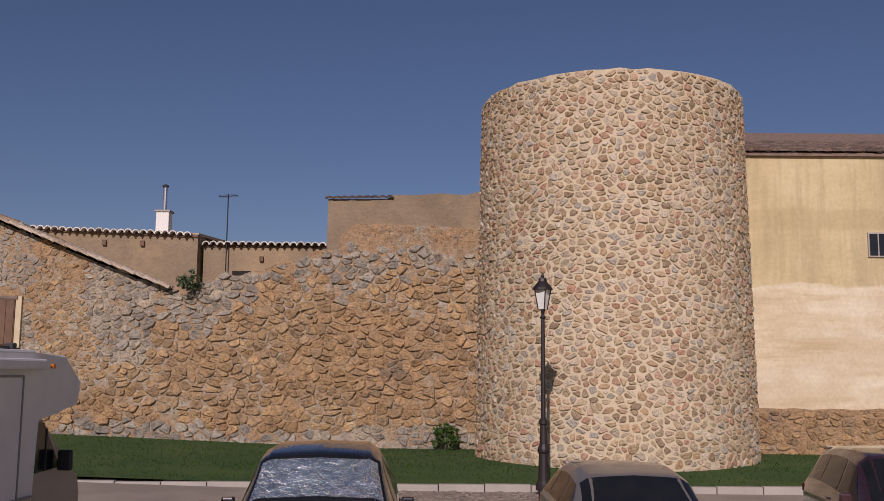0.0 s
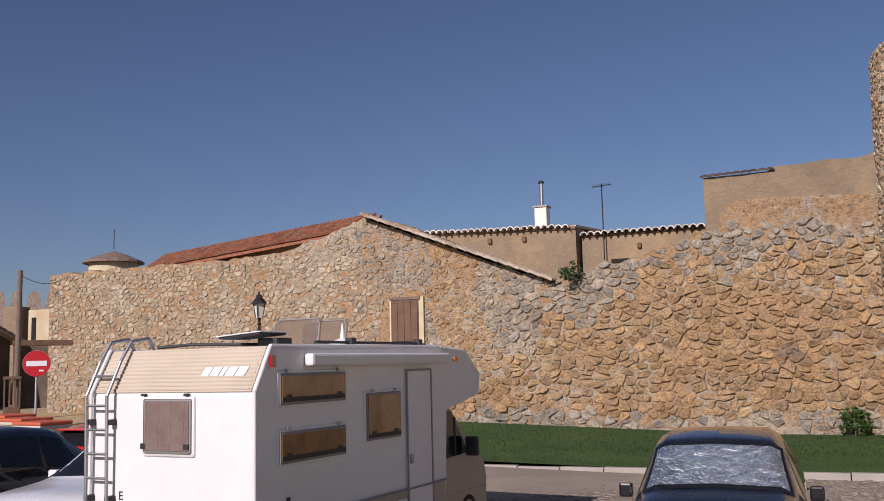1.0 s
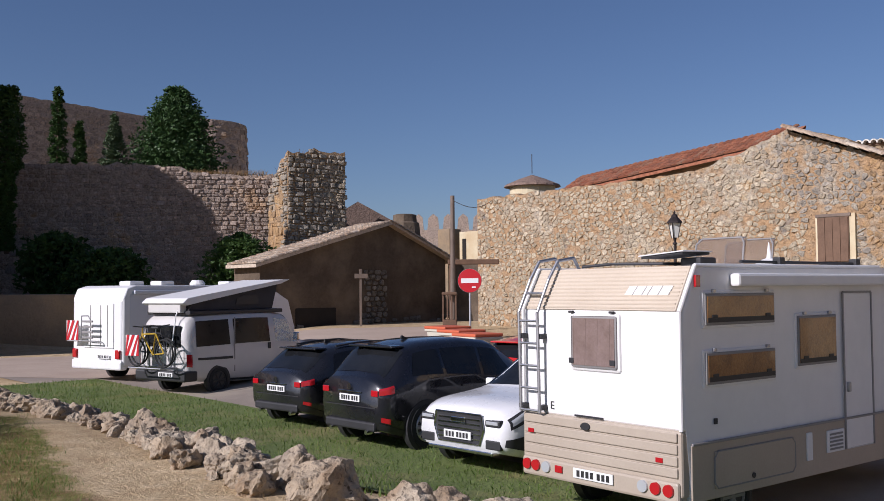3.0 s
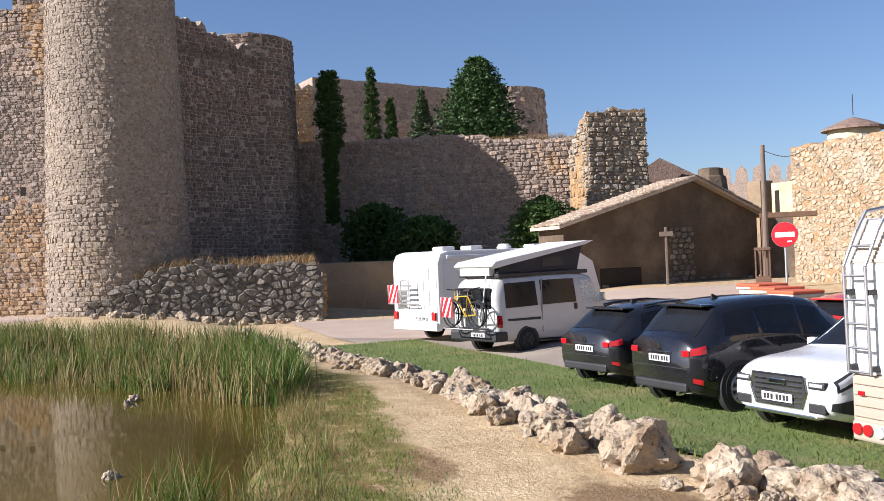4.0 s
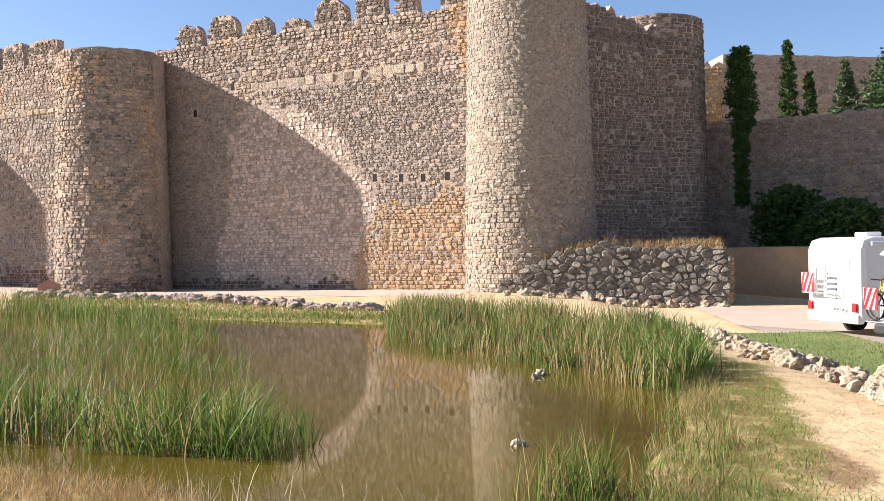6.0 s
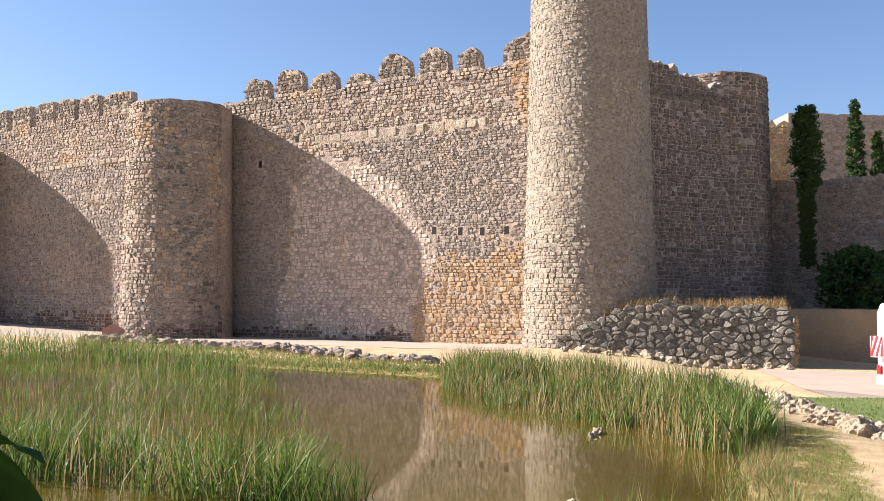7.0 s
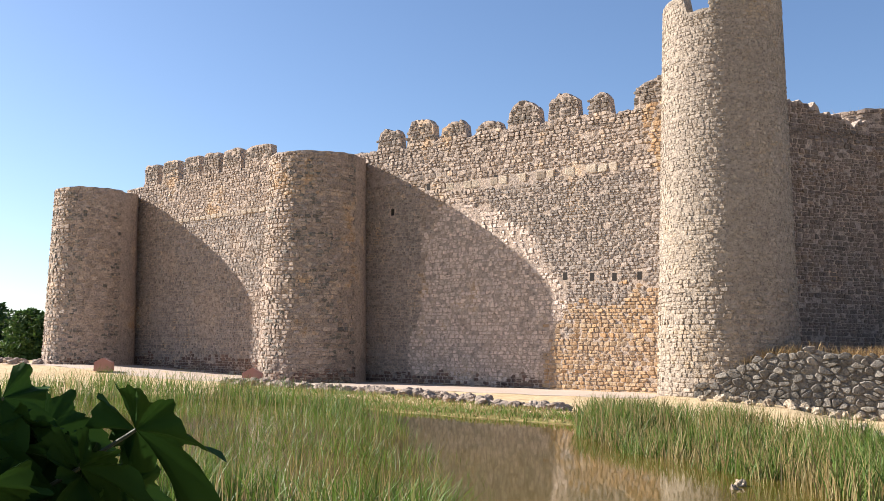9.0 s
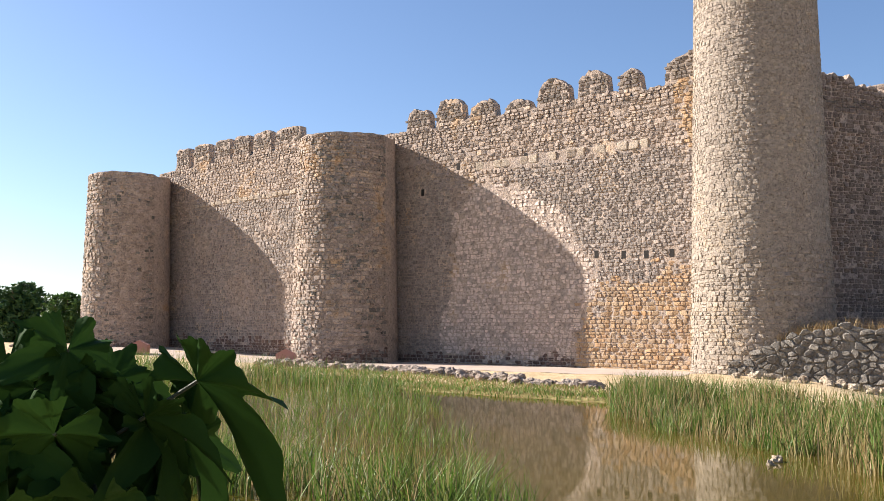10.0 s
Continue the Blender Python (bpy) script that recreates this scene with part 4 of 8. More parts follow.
def village_edge(u):
    return village_top(u) + uneven(u, 10, 0.12 if u < 20.5 else 0.2)


village = core_wall("village_wall", "old ochre and grey rubble wall with a gabled house front", "stone wall", VA, VB, 0.0, village_edge, 0.8, rubble_mortar, 0.2)
face, ln = flat_face(VA, VB, 0.0)


def off_window(u, v):
    return not (15.0 < u < 16.5 and 3.1 < v < 4.95)


def grey_zone(u, v):
    n = noise.noise((u * 0.35, v * 0.5, 5.0)) * 1.6 + 0.8 * noise.noise((u * 1.5, v * 1.5, 1.0)) + 0.5 * noise.noise((u * 6.1, v * 6.1, 2.0))
    return v + n > (4.0 + 0.25 * max(0, u - 22) if u > 20.5 else 3.3) and not 16.9 + n * 0.5 < u < 18.7 + n * 0.5 or v < 0.85 + 0.25 * n


def big_stones(u, v):
    return u > 19.5 + 1.2 * noise.noise((v * 0.9, 4.0, u * 0.3)) or v < 1.7 + noise.noise((u * 0.5, 3.0, 0)) and u > 12


def village_zone(u, v):
    if u < 14.0 + 3.2 * noise.noise((u * 0.4, v * 0.6, 7.0)) and v > 0.8:
        return 2
    return 0 if grey_zone(u, v) else 1


for zone, stone, picked in ((0, grey_rubble, lambda u, v: u > 20 and v < 2), (1, rubble_stone, lambda u, v: u > 20 and v < 4), (2, pale_rubble, no_pick)):
    lay_stones(village, stone, picked, ln, 8.0, face, 0.24, 0.18, 0.022, 0.028, 61, jitter=(1.1, 0.9), rounded=True, wobble=0.34, skip=0.15,
               keep=lambda u, v: not big_stones(u, v) and v < village_edge(u) - 0.08 and off_window(u, v) and village_zone(u, v) == zone, rough=0.5)
    lay_stones(village, stone, picked, ln, 8.0, face, 0.34, 0.25, 0.014, 0.055, 63, jitter=(1.2, 1.0), rounded=True, wobble=0.32, skip=0.04,
               keep=lambda u, v: big_stones(u, v) and v < village_edge(u) - 0.08 and off_window(u, v) and village_zone(u, v) == zone, rough=0.6)
round_tower("rebuilt_tower", "rebuilt round tower of brown stones in pale lime mortar", (4.85, 26.95), 3.85, 3.68, 0.0, 10.25, 0.235, 0.175, 62, (-3.3, -0.1), lambda u, v: v < 3.6 and 4.0 < u < 7.4,
            lambda a: 0.05 * noise.noise((a * 9, 0, 0)), new_stone, lime_mortar, 0.03, 0.03, (1.15, 1.1), wobble=0.36, skip=0.0, coursed=False)

# plastered building beside the tower
plinth = core_wall("plaster_building_base", "rubble plinth of the plastered building", "stone wall", (8.6, 28.15), (26.0, 28.15), 0.0, lambda u: 1.6 + uneven(u, 12, 0.06), 0.5, rubble_mortar)
face, ln = flat_face((8.6, 28.15), (26.0, 28.15), 0.0)
lay_stones(plinth, rubble_stone, lambda u, v: u < 5, ln, 1.55, face, 0.32, 0.22, 0.02, 0.04, 64, jitter=(1.1, 0.9), wobble=0.3, skip=0.1)

# ---- houses ----
def tile_rows(name, parent, material, corner, along, up, cols, rows, width=0.24, length=0.42, seed=1, cover=0.09):
    """Barrel tiles laid on a slope: corner, unit vectors along the eave and up the slope."""
    rng = random.Random(seed)
    along, up = Vector(along).normalized(), Vector(up).normalized()
    out = along.cross(up).normalized()
    if out.z < 0:
        out = -out
    corner = Vector(corner)
    verts, faces = [], []
    for c in range(cols):
        for r in range(rows):
            o = corner + along * ((c + 0.5) * width + rng.uniform(-0.015, 0.015)) + up * (r * length * 0.86 + rng.uniform(-0.02, 0.02))
            k = len(verts)
            for end, lift in ((0, 0.035), (length, 0.0)):
                for i in range(6):
                    a = math.pi * i / 5
                    rad = width * (0.52 if end == 0 else 0.44)
                    p = o + up * end + along * (rad * math.cos(a)) + out * (cover * math.sin(a) + lift)
                    verts.append(tuple(p))
            for i in range(5):
                faces.append((k + i, k + i + 1, k + 7 + i, k + 6 + i))
            faces.append(tuple(k + i for i in range(6)))
    ob = new(name, mesh_of(name, verts, faces, material))
    if parent is not None:
        ob.parent = parent
    return tagged(ob, kind="stuff")


def slab(points, thick):
    """A flat slab from its upper corners, of even thickness downwards."""
    bm = bmesh.new()
    top = [bm.verts.new(p) for p in points]
    low = [bm.verts.new((p[0], p[1], p[2] - thick)) for p in points]
    bm.faces.new(top)
    bm.faces.new(low[::-1])
    n = len(points)
    for i in range(n):
        bm.faces.new((top[i], low[i], low[(i + 1) % n], top[(i + 1) % n]))
    return bm


def prism(outline, depth, m=None):
    """Extrudes an outline of (x, z) along y from 0 to depth."""
    bm = bmesh.new()
    a = [bm.verts.new((x, 0, z)) for x, z in outline]
    b = [bm.verts.new((x, depth, z)) for x, z in outline]
    bm.faces.new(a)
    bm.faces.new(b[::-1])
    n = len(outline)
    for i in range(n):
        bm.faces.new((a[i], b[i], b[(i + 1) % n], a[(i + 1) % n]))
    if m is not None:
        bmesh.ops.transform(bm, matrix=m, verts=bm.verts[:])
    return bm


white_paint = surface("white_paint", (0.70, 0.68, 0.62), (0.80, 0.78, 0.72), 1.0, 0.8, 0.2)

# the gabled house behind the village wall: its tiled slopes, verge and shutter
house = thing("gabled_house", "old house with a red tiled roof behind the village wall", "house", pose(-15.0, 32.5, 0.2))
def in_house(bm):
    bmesh.ops.transform(bm, matrix=Matrix.Translation((15.0, -32.5, -0.2)), verts=bm.verts[:])
    return bm
part("wall", in_house(prism([(-24.8, 0.2), (-8.8, 0.2), (-8.8, 4.9), (-14.9, 7.35), (-15.4, 7.5), (-24.8, 6.62)], 7.0, Matrix.Translation((0, 29.9, 0)))), adobe, house)
part("roof", in_house(slab([(-25.0, 29.45, 6.40), (-15.2, 29.45, 7.32), (-15.2, 30.7, 7.98), (-25.0, 30.7, 7.06)], 0.1)), red_tile, house)
part("roof", in_house(slab([(-14.9, 29.0, 7.66), (-8.3, 29.0, 5.05), (-8.3, 37.0, 5.05), (-14.9, 37.0, 7.66)], 0.12)), old_tile, house)
roof_tiles = tile_rows("roof_tile", None, red_tile, (-25.0, 29.45, 6.42), (9.4, 0.0, 0.88), (0.0, 0.88, 0.47), 40, 4, seed=3)
roof_tiles.parent = house
roof_tiles.matrix_parent_inverse = Matrix.Translation((15.0, -32.5, -0.2))
verge = tile_rows("verge_tile", None, old_tile, (-15.05, 29.2, 7.66), (0, -1, 0), (6.7, 0, -2.62), 2, 19, 0.30, 0.44, 4, 0.11)
verge.parent = house
verge.matrix_parent_inverse = Matrix.Translation((15.0, -32.5, -0.2))

window = thing("shutter_window", "closed brown wooden shutter in a plastered surround", "window", pose(-13.5, 28.95, 3.25), kind="structure")
part("window_frame", boxed((-0.58, -0.055, -0.05), (0.68, 0.06, 1.52), 0.01), cream_plaster, window)
part("shutter", boxed((-0.5, -0.1, 0.02), (0.5, -0.062, 1.42), 0.008), old_wood, window)
for i in range(4):
    part("board", boxed((-0.49 + i * 0.245, -0.125, 0.04), (-0.255 + i * 0.245, -0.102, 1.4), 0.006), old_wood, window)
part("lintel", boxed((-0.56, -0.1, 1.43), (0.56, -0.05, 1.53), 0.01), pole_wood, window)

# adobe houses with whitewashed tile edges
def adobe_house(name, label, x0, x1, y, top, deep, fall=0.0, seed=5):
    h = thing(name, label, "house", pose(x0, y, 0.2))
    part("wall", prism([(0, 0), (x1 - x0, 0), (x1 - x0, top - 0.2 - fall), (0, top - 0.2)], deep), adobe, h)
    n = int((x1 - x0) / 0.27)
    bm = bmesh.new()
    rings = [[bm.verts.new((math.cos(a) * q, y_, math.sin(a) * q)) for q, y_ in ((0.145, -0.3), (0.145, 0.16), (0.105, 0.16), (0.105, -0.3))] for a in [math.pi * i / 7 for i in range(8)]]
    for i in range(7):
        for j in range(4):
            bm.faces.new((rings[i][j], rings[i + 1][j], rings[i + 1][(j + 1) % 4], rings[i][(j + 1) % 4]))
    first, shift = part("eave_tile", bm, white_tile, h), random.Random(seed)
    first.location = (0.14, 0, top - 0.26)
    for i in range(1, n):
        ob = under(new("eave_tile", first.data), h)
        ob.location = (0.14 + i * 0.27, shift.uniform(-0.03, 0.03), top - 0.26 - fall * i / n + shift.uniform(-0.015, 0.015))
    # added dark strip that stands for the shade under the eave tiles
    part("eave_shade_strip", slab([(0, -0.06, top - 0.2), (x1 - x0, -0.06, top - 0.2 - fall), (x1 - x0, 0.0, top - 0.2 - fall), (0, 0.0, top - 0.2)], 0.1), old_wood, h)
    part("roof", slab([(0, 0.1, top - 0.12), (x1 - x0, 0.1, top - 0.12 - fall), (x1 - x0, deep, top + 0.25 - fall), (0, deep, top + 0.25)], 0.1), old_tile, h)
    return h


h = adobe_house("adobe_house", "grey-brown adobe house with a whitewashed tile edge", -15.4, -9.0, 34.5, 7.72, 5, 0.2)
for x, z in ((2.9, 6.9), (4.3, 6.88)):
    part("beam_end", boxed((x, -0.12, z), (x + 0.16, 0.1, z + 0.2), 0.02), old_wood, h)
part("vent", boxed((3.6, -0.03, 5.75), (4.0, 0.05, 5.95)), void_shade, h)
h = adobe_house("adobe_house", "low adobe house with whitewashed tiles", -8.9, -4.3, 35.0, 7.25, 5, 0.0, 6)
part("beam_end", boxed((2.1, -0.12, 6.4), (2.25, 0.1, 6.6), 0.02), old_wood, h)
part("vent", boxed((1.1, -0.04, 5.9), (2.0, 0.04, 6.05)), void_shade, h)
block_house = thing("mud_house", "windowless mud-walled house with a weathered top", "house", pose(-4.2, 33.4, 0.2))
part("wall", prism([(0, 0), (6.5, 0), (6.5, 8.9), (5.6, 8.84), (5.0, 8.68), (4.1, 8.74), (3.2, 8.66), (2.5, 8.68), (2.2, 8.52), (1.0, 8.5), (0.1, 8.5)], 4.0), adobe, block_house)
part("wall_patch", prism([(0.35, 5.6), (6.3, 5.6), (6.3, 7.35), (4.0, 7.55), (1.1, 7.6), (0.6, 7.2)], 0.06, Matrix.Translation((0, -0.05, 0))), rubble_mortar, block_house, "ochre rubble where plaster fell off")
tile_rows("eave_tile", block_house, dark_tile, (0.0, -0.12, 8.46), (6.4, 0, 0.15), (0, 0.95, 0.2), 9, 2, 0.27, 0.4, 8)

chimney = thing("chimney", "whitewashed chimney with a grey flue pipe", "chimney", pose(-10.4, 34.9, 7.4))
part("shaft", boxed((-0.24, -0.24, -0.1), (0.24, 0.24, 1.0), 0.02), white_paint, chimney)
part("cap", boxed((-0.29, -0.29, 1.0), (0.29, 0.29, 1.07), 0.01), kerb_stone, chimney)
steel = gloss("steel", (0.45, 0.45, 0.46), 0.35, 0.9)
part("flue", lathe([(0.075, 1.07), (0.075, 1.95), (0.075, 1.96)], 12), steel, chimney)
part("cowl", lathe([(0.12, 1.97), (0.12, 2.03), (0.03, 2.08)], 12), iron, chimney)


def antenna(x, y, z, tall, label):
    a = thing("tv_antenna", label, "antenna", pose(x, y, z))
    part("mast", tube([(0, 0, 0), (0, 0, tall)], 0.022), iron, a)
    part("boom", tube([(-0.35, 0, tall - 0.1), (0.35, 0, tall - 0.05)], 0.014), iron, a)
    for i in range(9):
        x0 = -0.33 + i * 0.08
        part("element", tube([(x0, -0.3, tall - 0.09 + 0.05 * (i / 8)), (x0, 0.3, tall - 0.09 + 0.05 * (i / 8))], 0.007, 6), iron, a)
    return a


antenna(-8.0, 34.75, 6.2, 2.9, "thin television antenna on a tall dark mast")
antenna(6.2, 26.3, 9.45, 1.35, "small television antenna behind the tower's rim")

# plastered building beside the rebuilt tower
building = thing("plaster_building", "tall building in peeling yellow and cream plaster", "house", pose(8.6, 28.2, 0.2))
part("wall", boxed((0, 0, 1.2), (17, 5, 9.1)), peeling_plaster, building, "faded yellow plaster over stained cream plaster")
part("roof", slab([(-0.2, -0.12, 9.06), (17, -0.12, 9.06), (17, 5, 11.0), (-0.2, 5, 11.0)], 0.1), brown_tile, building)
tile_rows("roof_tile", building, brown_tile, (0.0, -0.2, 9.06), (1, 0, 0), (0, 0.94, 0.334), 30, 7, 0.26, 0.44, 9)
win = part("window", boxed((4.15, -0.06, 5.9), (4.75, 0.0, 6.65), 0.01), kerb_stone, building)
glass_dark = gloss("dark_glass", (0.012, 0.012, 0.014), 0.05, 0.0, 0.0, 0.6)
for x in (4.19, 4.47):
    under(part("pane", boxed((x, -0.075, 5.95), (x + 0.24, -0.062, 6.6)), glass_dark, win), win)

# round chapel turret and far houses
turret = thing("turret", "small round whitewashed turret with a tiled cone roof", "turret", pose(-32.4, 35.9, 0.6))
part("drum", lathe([(1.15, 0), (1.15, 7.15)], 24), cream_plaster, turret)
part("roof", lathe([(1.45, 7.1), (1.4, 7.2), (0.7, 7.5), (0.06, 7.72)], 18), brown_tile, turret)
part("finial", tube([(0, 0, 7.8), (0, 0, 8.8)], 0.02), iron, turret)

# farm shed with the sunlit tile verge
SH_A, SH_B, SH_P = Vector((-35.2, 21.6, 3.8)), Vector((-35.2, 32.4, 4.15)), Vector((-35.2, 28.6, 5.78))
shed = thing("shed", "dark shaded stone shed with a sagging tile roof", "shed", pose(-35.0, 26.0, 0.6))
OFF = Matrix.Translation((35.0, -26.0, -0.6))


def in_shed(bm):
    bmesh.ops.transform(bm, matrix=OFF, verts=bm.verts[:])
    return bm


BACKWARD = Vector((-2.3, 0.1, 0))
bm = bmesh.new()
ring = [Vector((SH_A.x, SH_A.y, 0.2)), SH_A - Vector((0, 0, 0.1)), SH_P - Vector((0, 0, 0.1)), SH_B - Vector((0, 0, 0.1)), Vector((SH_B.x, SH_B.y, 0.2))]
a = [bm.verts.new(p) for p in ring]
b = [bm.verts.new(p + BACKWARD) for p in ring]
bm.faces.new(a)
bm.faces.new(b[::-1])
for i in range(5):
    bm.faces.new((a[i], b[i], b[(i + 1) % 5], a[(i + 1) % 5]))
part("wall", in_shed(bm), shaded_mud, shed)
lip = -BACKWARD.normalized() * 0.45
for p, q, seed in ((SH_A, SH_P, 11), (SH_B, SH_P, 12)):
    d = (q - p)
    p2 = p - d.normalized() * 0.45
    part("roof", in_shed(slab([tuple(p2 + lip), tuple(q + lip), tuple(q + BACKWARD), tuple(p2 + BACKWARD)][::1 if seed == 11 else -1], 0.14)), old_tile, shed)
    t = tile_rows("roof_tile", None, old_tile, p2 + lip * 1.1 + Vector((0, 0, 0.0)), BACKWARD.normalized(), d, 10, int(d.length / 0.37) + 1, 0.26, 0.44, seed)
    t.parent, t.matrix_parent_inverse = shed, OFF
face, ln = flat_face((SH_A.x, SH_A.y), (SH_B.x, SH_B.y), 0.3)
stones = []
for u, v, vs, fs in stone_shapes(1.4, 3.0, lambda u, v, o: face(u + 5.6, v + 0.2, o + 0.02), 0.34, 0.26, 0.05, 0.06, 71):
    under(new("stone", mesh_of("stone", [(x + 35.0, y - 26.0, z - 0.6) for x, y, z in vs], fs, dark_stone)), shed)

# dark panel on the solid wall in place of a shaded recess
part("opening", boxed((-35.24, 23.4, 0.5), (-35.17, 25.6, 1.75), 0.03, OFF), void_shade, shed, "flat dark panel standing for a low opening in the shed's foot")
base = [v for v in stone_shapes(10.8, 1.5, lambda u, v, o: face(u + 0.3, v, o + 0.01), 0.36, 0.24, 0.03, 0.05, 72, coursed=True, wobble=0.25, skip=0.25, keep=lambda u, v: v < 0.9 + 0.6 * noise.noise((u * 0.7, 0, 0)) and not 2.0 < u < 4.6)]
for u, v, vs, fs in base:
    under(new("stone", mesh_of("stone", [(x + 35.0, y - 26.0, z - 0.6) for x, y, z in vs], fs, dark_stone)), shed)
post = thing("notice_post", "thin weathered wooden post with a small board", "post", pose(-33.2, 25.5, high(-33.2, 25.5), 0, 0, 60))
part("shaft", boxed((-0.05, -0.05, 0), (0.05, 0.05, 2.5), 0.012), pole_wood, post)
part("board", boxed((-0.28, -0.09, 2.1), (0.3, -0.052, 2.3), 0.008), pole_wood, post)

# far battlements beyond the lane, a thick chimney and a pale house corner
core_wall("far_battlement", "distant shaded wall with pointed merlons", "castle wall", (-73.0, 60.8), (-66.0, 68.4), 0.5,
                     lambda u: 8.5 + (1.65 - abs((u % 1.5) - 0.5) * 0.9 if (u % 1.5) < 1.0 else 0.0), 0.8, castle_mortar, 0.12)
stub = thing("ruin_chimney", "thick broken mud chimney behind the shed", "chimney", pose(-47.6, 40.2, 1.0))
# the dark mud tone stands for the shade the chimney is in
part("shaft", lathe([(1.25, 0), (1.05, 5.0), (0.95, 5.9), (0.8, 6.0), (0.76, 6.45), (0.6, 6.5)], 8), shaded_mud, stub)
pale = thing("pale_house", "pale plastered house corner with a narrow dark slit", "house", pose(-39.2, 37.2, 0.8))
part("wall", boxed((0, 0, 0), (3.4, 3, 5.0)), cream_plaster, pale)
part("post", boxed((-1.3, -0.5, 0), (-0.3, 0.4, 5.2), 0.03), adobe, pale)
part("slit", boxed((0.25, -0.03, 2.2), (0.55, 0.04, 4.6)), void_shade, pale)
back_hill = thing("slate_house", "brown gable roof showing behind the tower stub", "house", pose(-47.5, 36.0, 0.5))
part("roof", prism([(-3.5, 5.4), (-3.5, 0), (4.5, 0), (4.5, 5.2), (0.2, 7.6)], 5.0, pose(0, 0, 0, 0, 0, 50)), brown_tile, back_hill)

# lamp posts
def street_lamp(x, y, z, tall=4.5):
    lamp = thing("street_lamp", "black cast-iron lamp post with a four-sided lantern", "street lamp", pose(x, y, z, 0, 0, 12), "lamp posts along the wall")
    part("base", lathe([(0.17, 0), (0.17, 0.12), (0.12, 0.2), (0.10, 0.75), (0.13, 0.8), (0.13, 0.85), (0.085, 0.95)], 12), iron, lamp)
    part("shaft", lathe([(0.085, 0.95), (0.07, 1.35), (0.10, 1.38), (0.10, 1.44), (0.055, 1.5), (0.042, tall - 0.95), (0.07, tall - 0.92), (0.03, tall - 0.85), (0.06, tall - 0.74)], 12), iron, lamp)
    k = tall - 0.74
    pane = gloss("lantern_glass", (0.75, 0.75, 0.68), 0.15)
    part("lantern", lathe([(0.09, k), (0.17, k + 0.42), (0.16, k + 0.425)], 4), pane, lamp, "cloudy lantern glass")
    for i in range(4):
        a = math.pi / 2 * i
        part("bar", tube([(0.1 * math.cos(a), 0.1 * math.sin(a), k - 0.01), (0.185 * math.cos(a), 0.185 * math.sin(a), k + 0.43)], 0.013, 6), iron, lamp)
    part("hood", lathe([(0.24, k + 0.42), (0.22, k + 0.46), (0.10, k + 0.60), (0.09, k + 0.66), (0.03, k + 0.69), (0.035, k + 0.73), (0.005, k + 0.79)], 8), iron, lamp)
    return lamp


street_lamp(2.22, 20.5, 0.12, 4.55)
street_lamp(-15.6, 23.4, 0.35, 4.35)

# kerb of the lawn
kerb = thing("kerb", "pale stone kerb along the lawn", "kerb", pose(0, 21.05, 0.0), kind="structure")
for i in range(40):
    x = -13.0 + i * 1.0
    under(new("kerbstone", mesh_of("kerbstone", *(lambda b: ([tuple(v.co) for v in b.verts], [tuple(v.index for v in f.verts) for f in b.faces]))(boxed((x + 0.01, -0.09, -0.05), (x + 0.99, 0.09, 0.155 + 0.01 * (i % 3)), 0.012)), kerb_stone)), kerb)

# no-entry sign, wooden pole with its wire, slatted post box and beam
sign_red, sign_white, zinc = gloss("sign_red", (0.50, 0.012, 0.02), 0.35), gloss("sign_white", (0.78, 0.78, 0.76), 0.4), gloss("zinc", (0.42, 0.43, 0.44), 0.45, 0.7)
sign = thing("traffic_sign", "round red no-entry sign on a grey post", "traffic sign", pose(-18.75, 18.2, high(-18.75, 18.2), 0, 0, 40))
part("post", tube([(0, 0.03, 0), (0, 0.03, 2.66)], 0.03), zinc, sign)
def disc(r, y0, y1, z, sides=36):
    return rod(bmesh.new(), (0, y0, z), (0, y1, z), r, r, sides)
part("plate", disc(0.33, -0.012, 0.0, 2.36), zinc, sign)
part("face", disc(0.325, -0.02, -0.013, 2.36), sign_red, sign)
part("bar", boxed((-0.24, -0.028, 2.295), (0.24, -0.021, 2.425), 0.0), sign_white, sign)
part("sticker", boxed((0.06, -0.027, 2.16), (0.17, -0.021, 2.20)), sign_white, sign)
pole = thing("utility_pole", "weathered wooden pole with a slack wire", "utility pole", pose(-24.1, 22.55, high(-24.1, 22.55)))
part("shaft", rod(bmesh.new(), (0, 0, 0), (0.02, 0, 5.05), 0.1, 0.075, 12), pole_wood, pole)
part("wire", tube([(-4.2 * i / 8, 6.35 * i / 8, 4.9 + 0.7 * i / 8 - 0.3 * math.sin(i / 8 * math.pi)) for i in range(9)], 0.012, 6), iron, pole)
pb = thing("slatted_casing", "rusty slatted casing round the pole's foot", "pole casing", pose(-24.0, 22.3, high(-24.0, 22.3), 0, 0, 45))
part("lower_box", boxed((-0.24, -0.24, 0), (0.24, 0.1, 0.75), 0.02), old_wood, pb)
for x in (-0.22, -0.07, 0.08, 0.22):
    part("slat", boxed((x - 0.025, -0.22, 0.75), (x + 0.025, -0.17, 1.6), 0.005), old_wood, pb)
part("cap", boxed((-0.26, -0.26, 1.6), (0.26, 0.1, 1.7), 0.02), old_wood, pb)
beam = thing("porch_beam", "dark wooden lintel beam over the lane's gateway", "beam", pose(-26.95, 25.3, high(-26.95, 25.3), 0, 0, 50))
part("beam", boxed((-0.25, -0.1, 2.6), (1.75, 0.1, 2.8), 0.03), old_wood, beam)
part("post", boxed((-0.2, -0.09, 0), (0.0, 0.09, 2.6), 0.02), old_wood, beam)
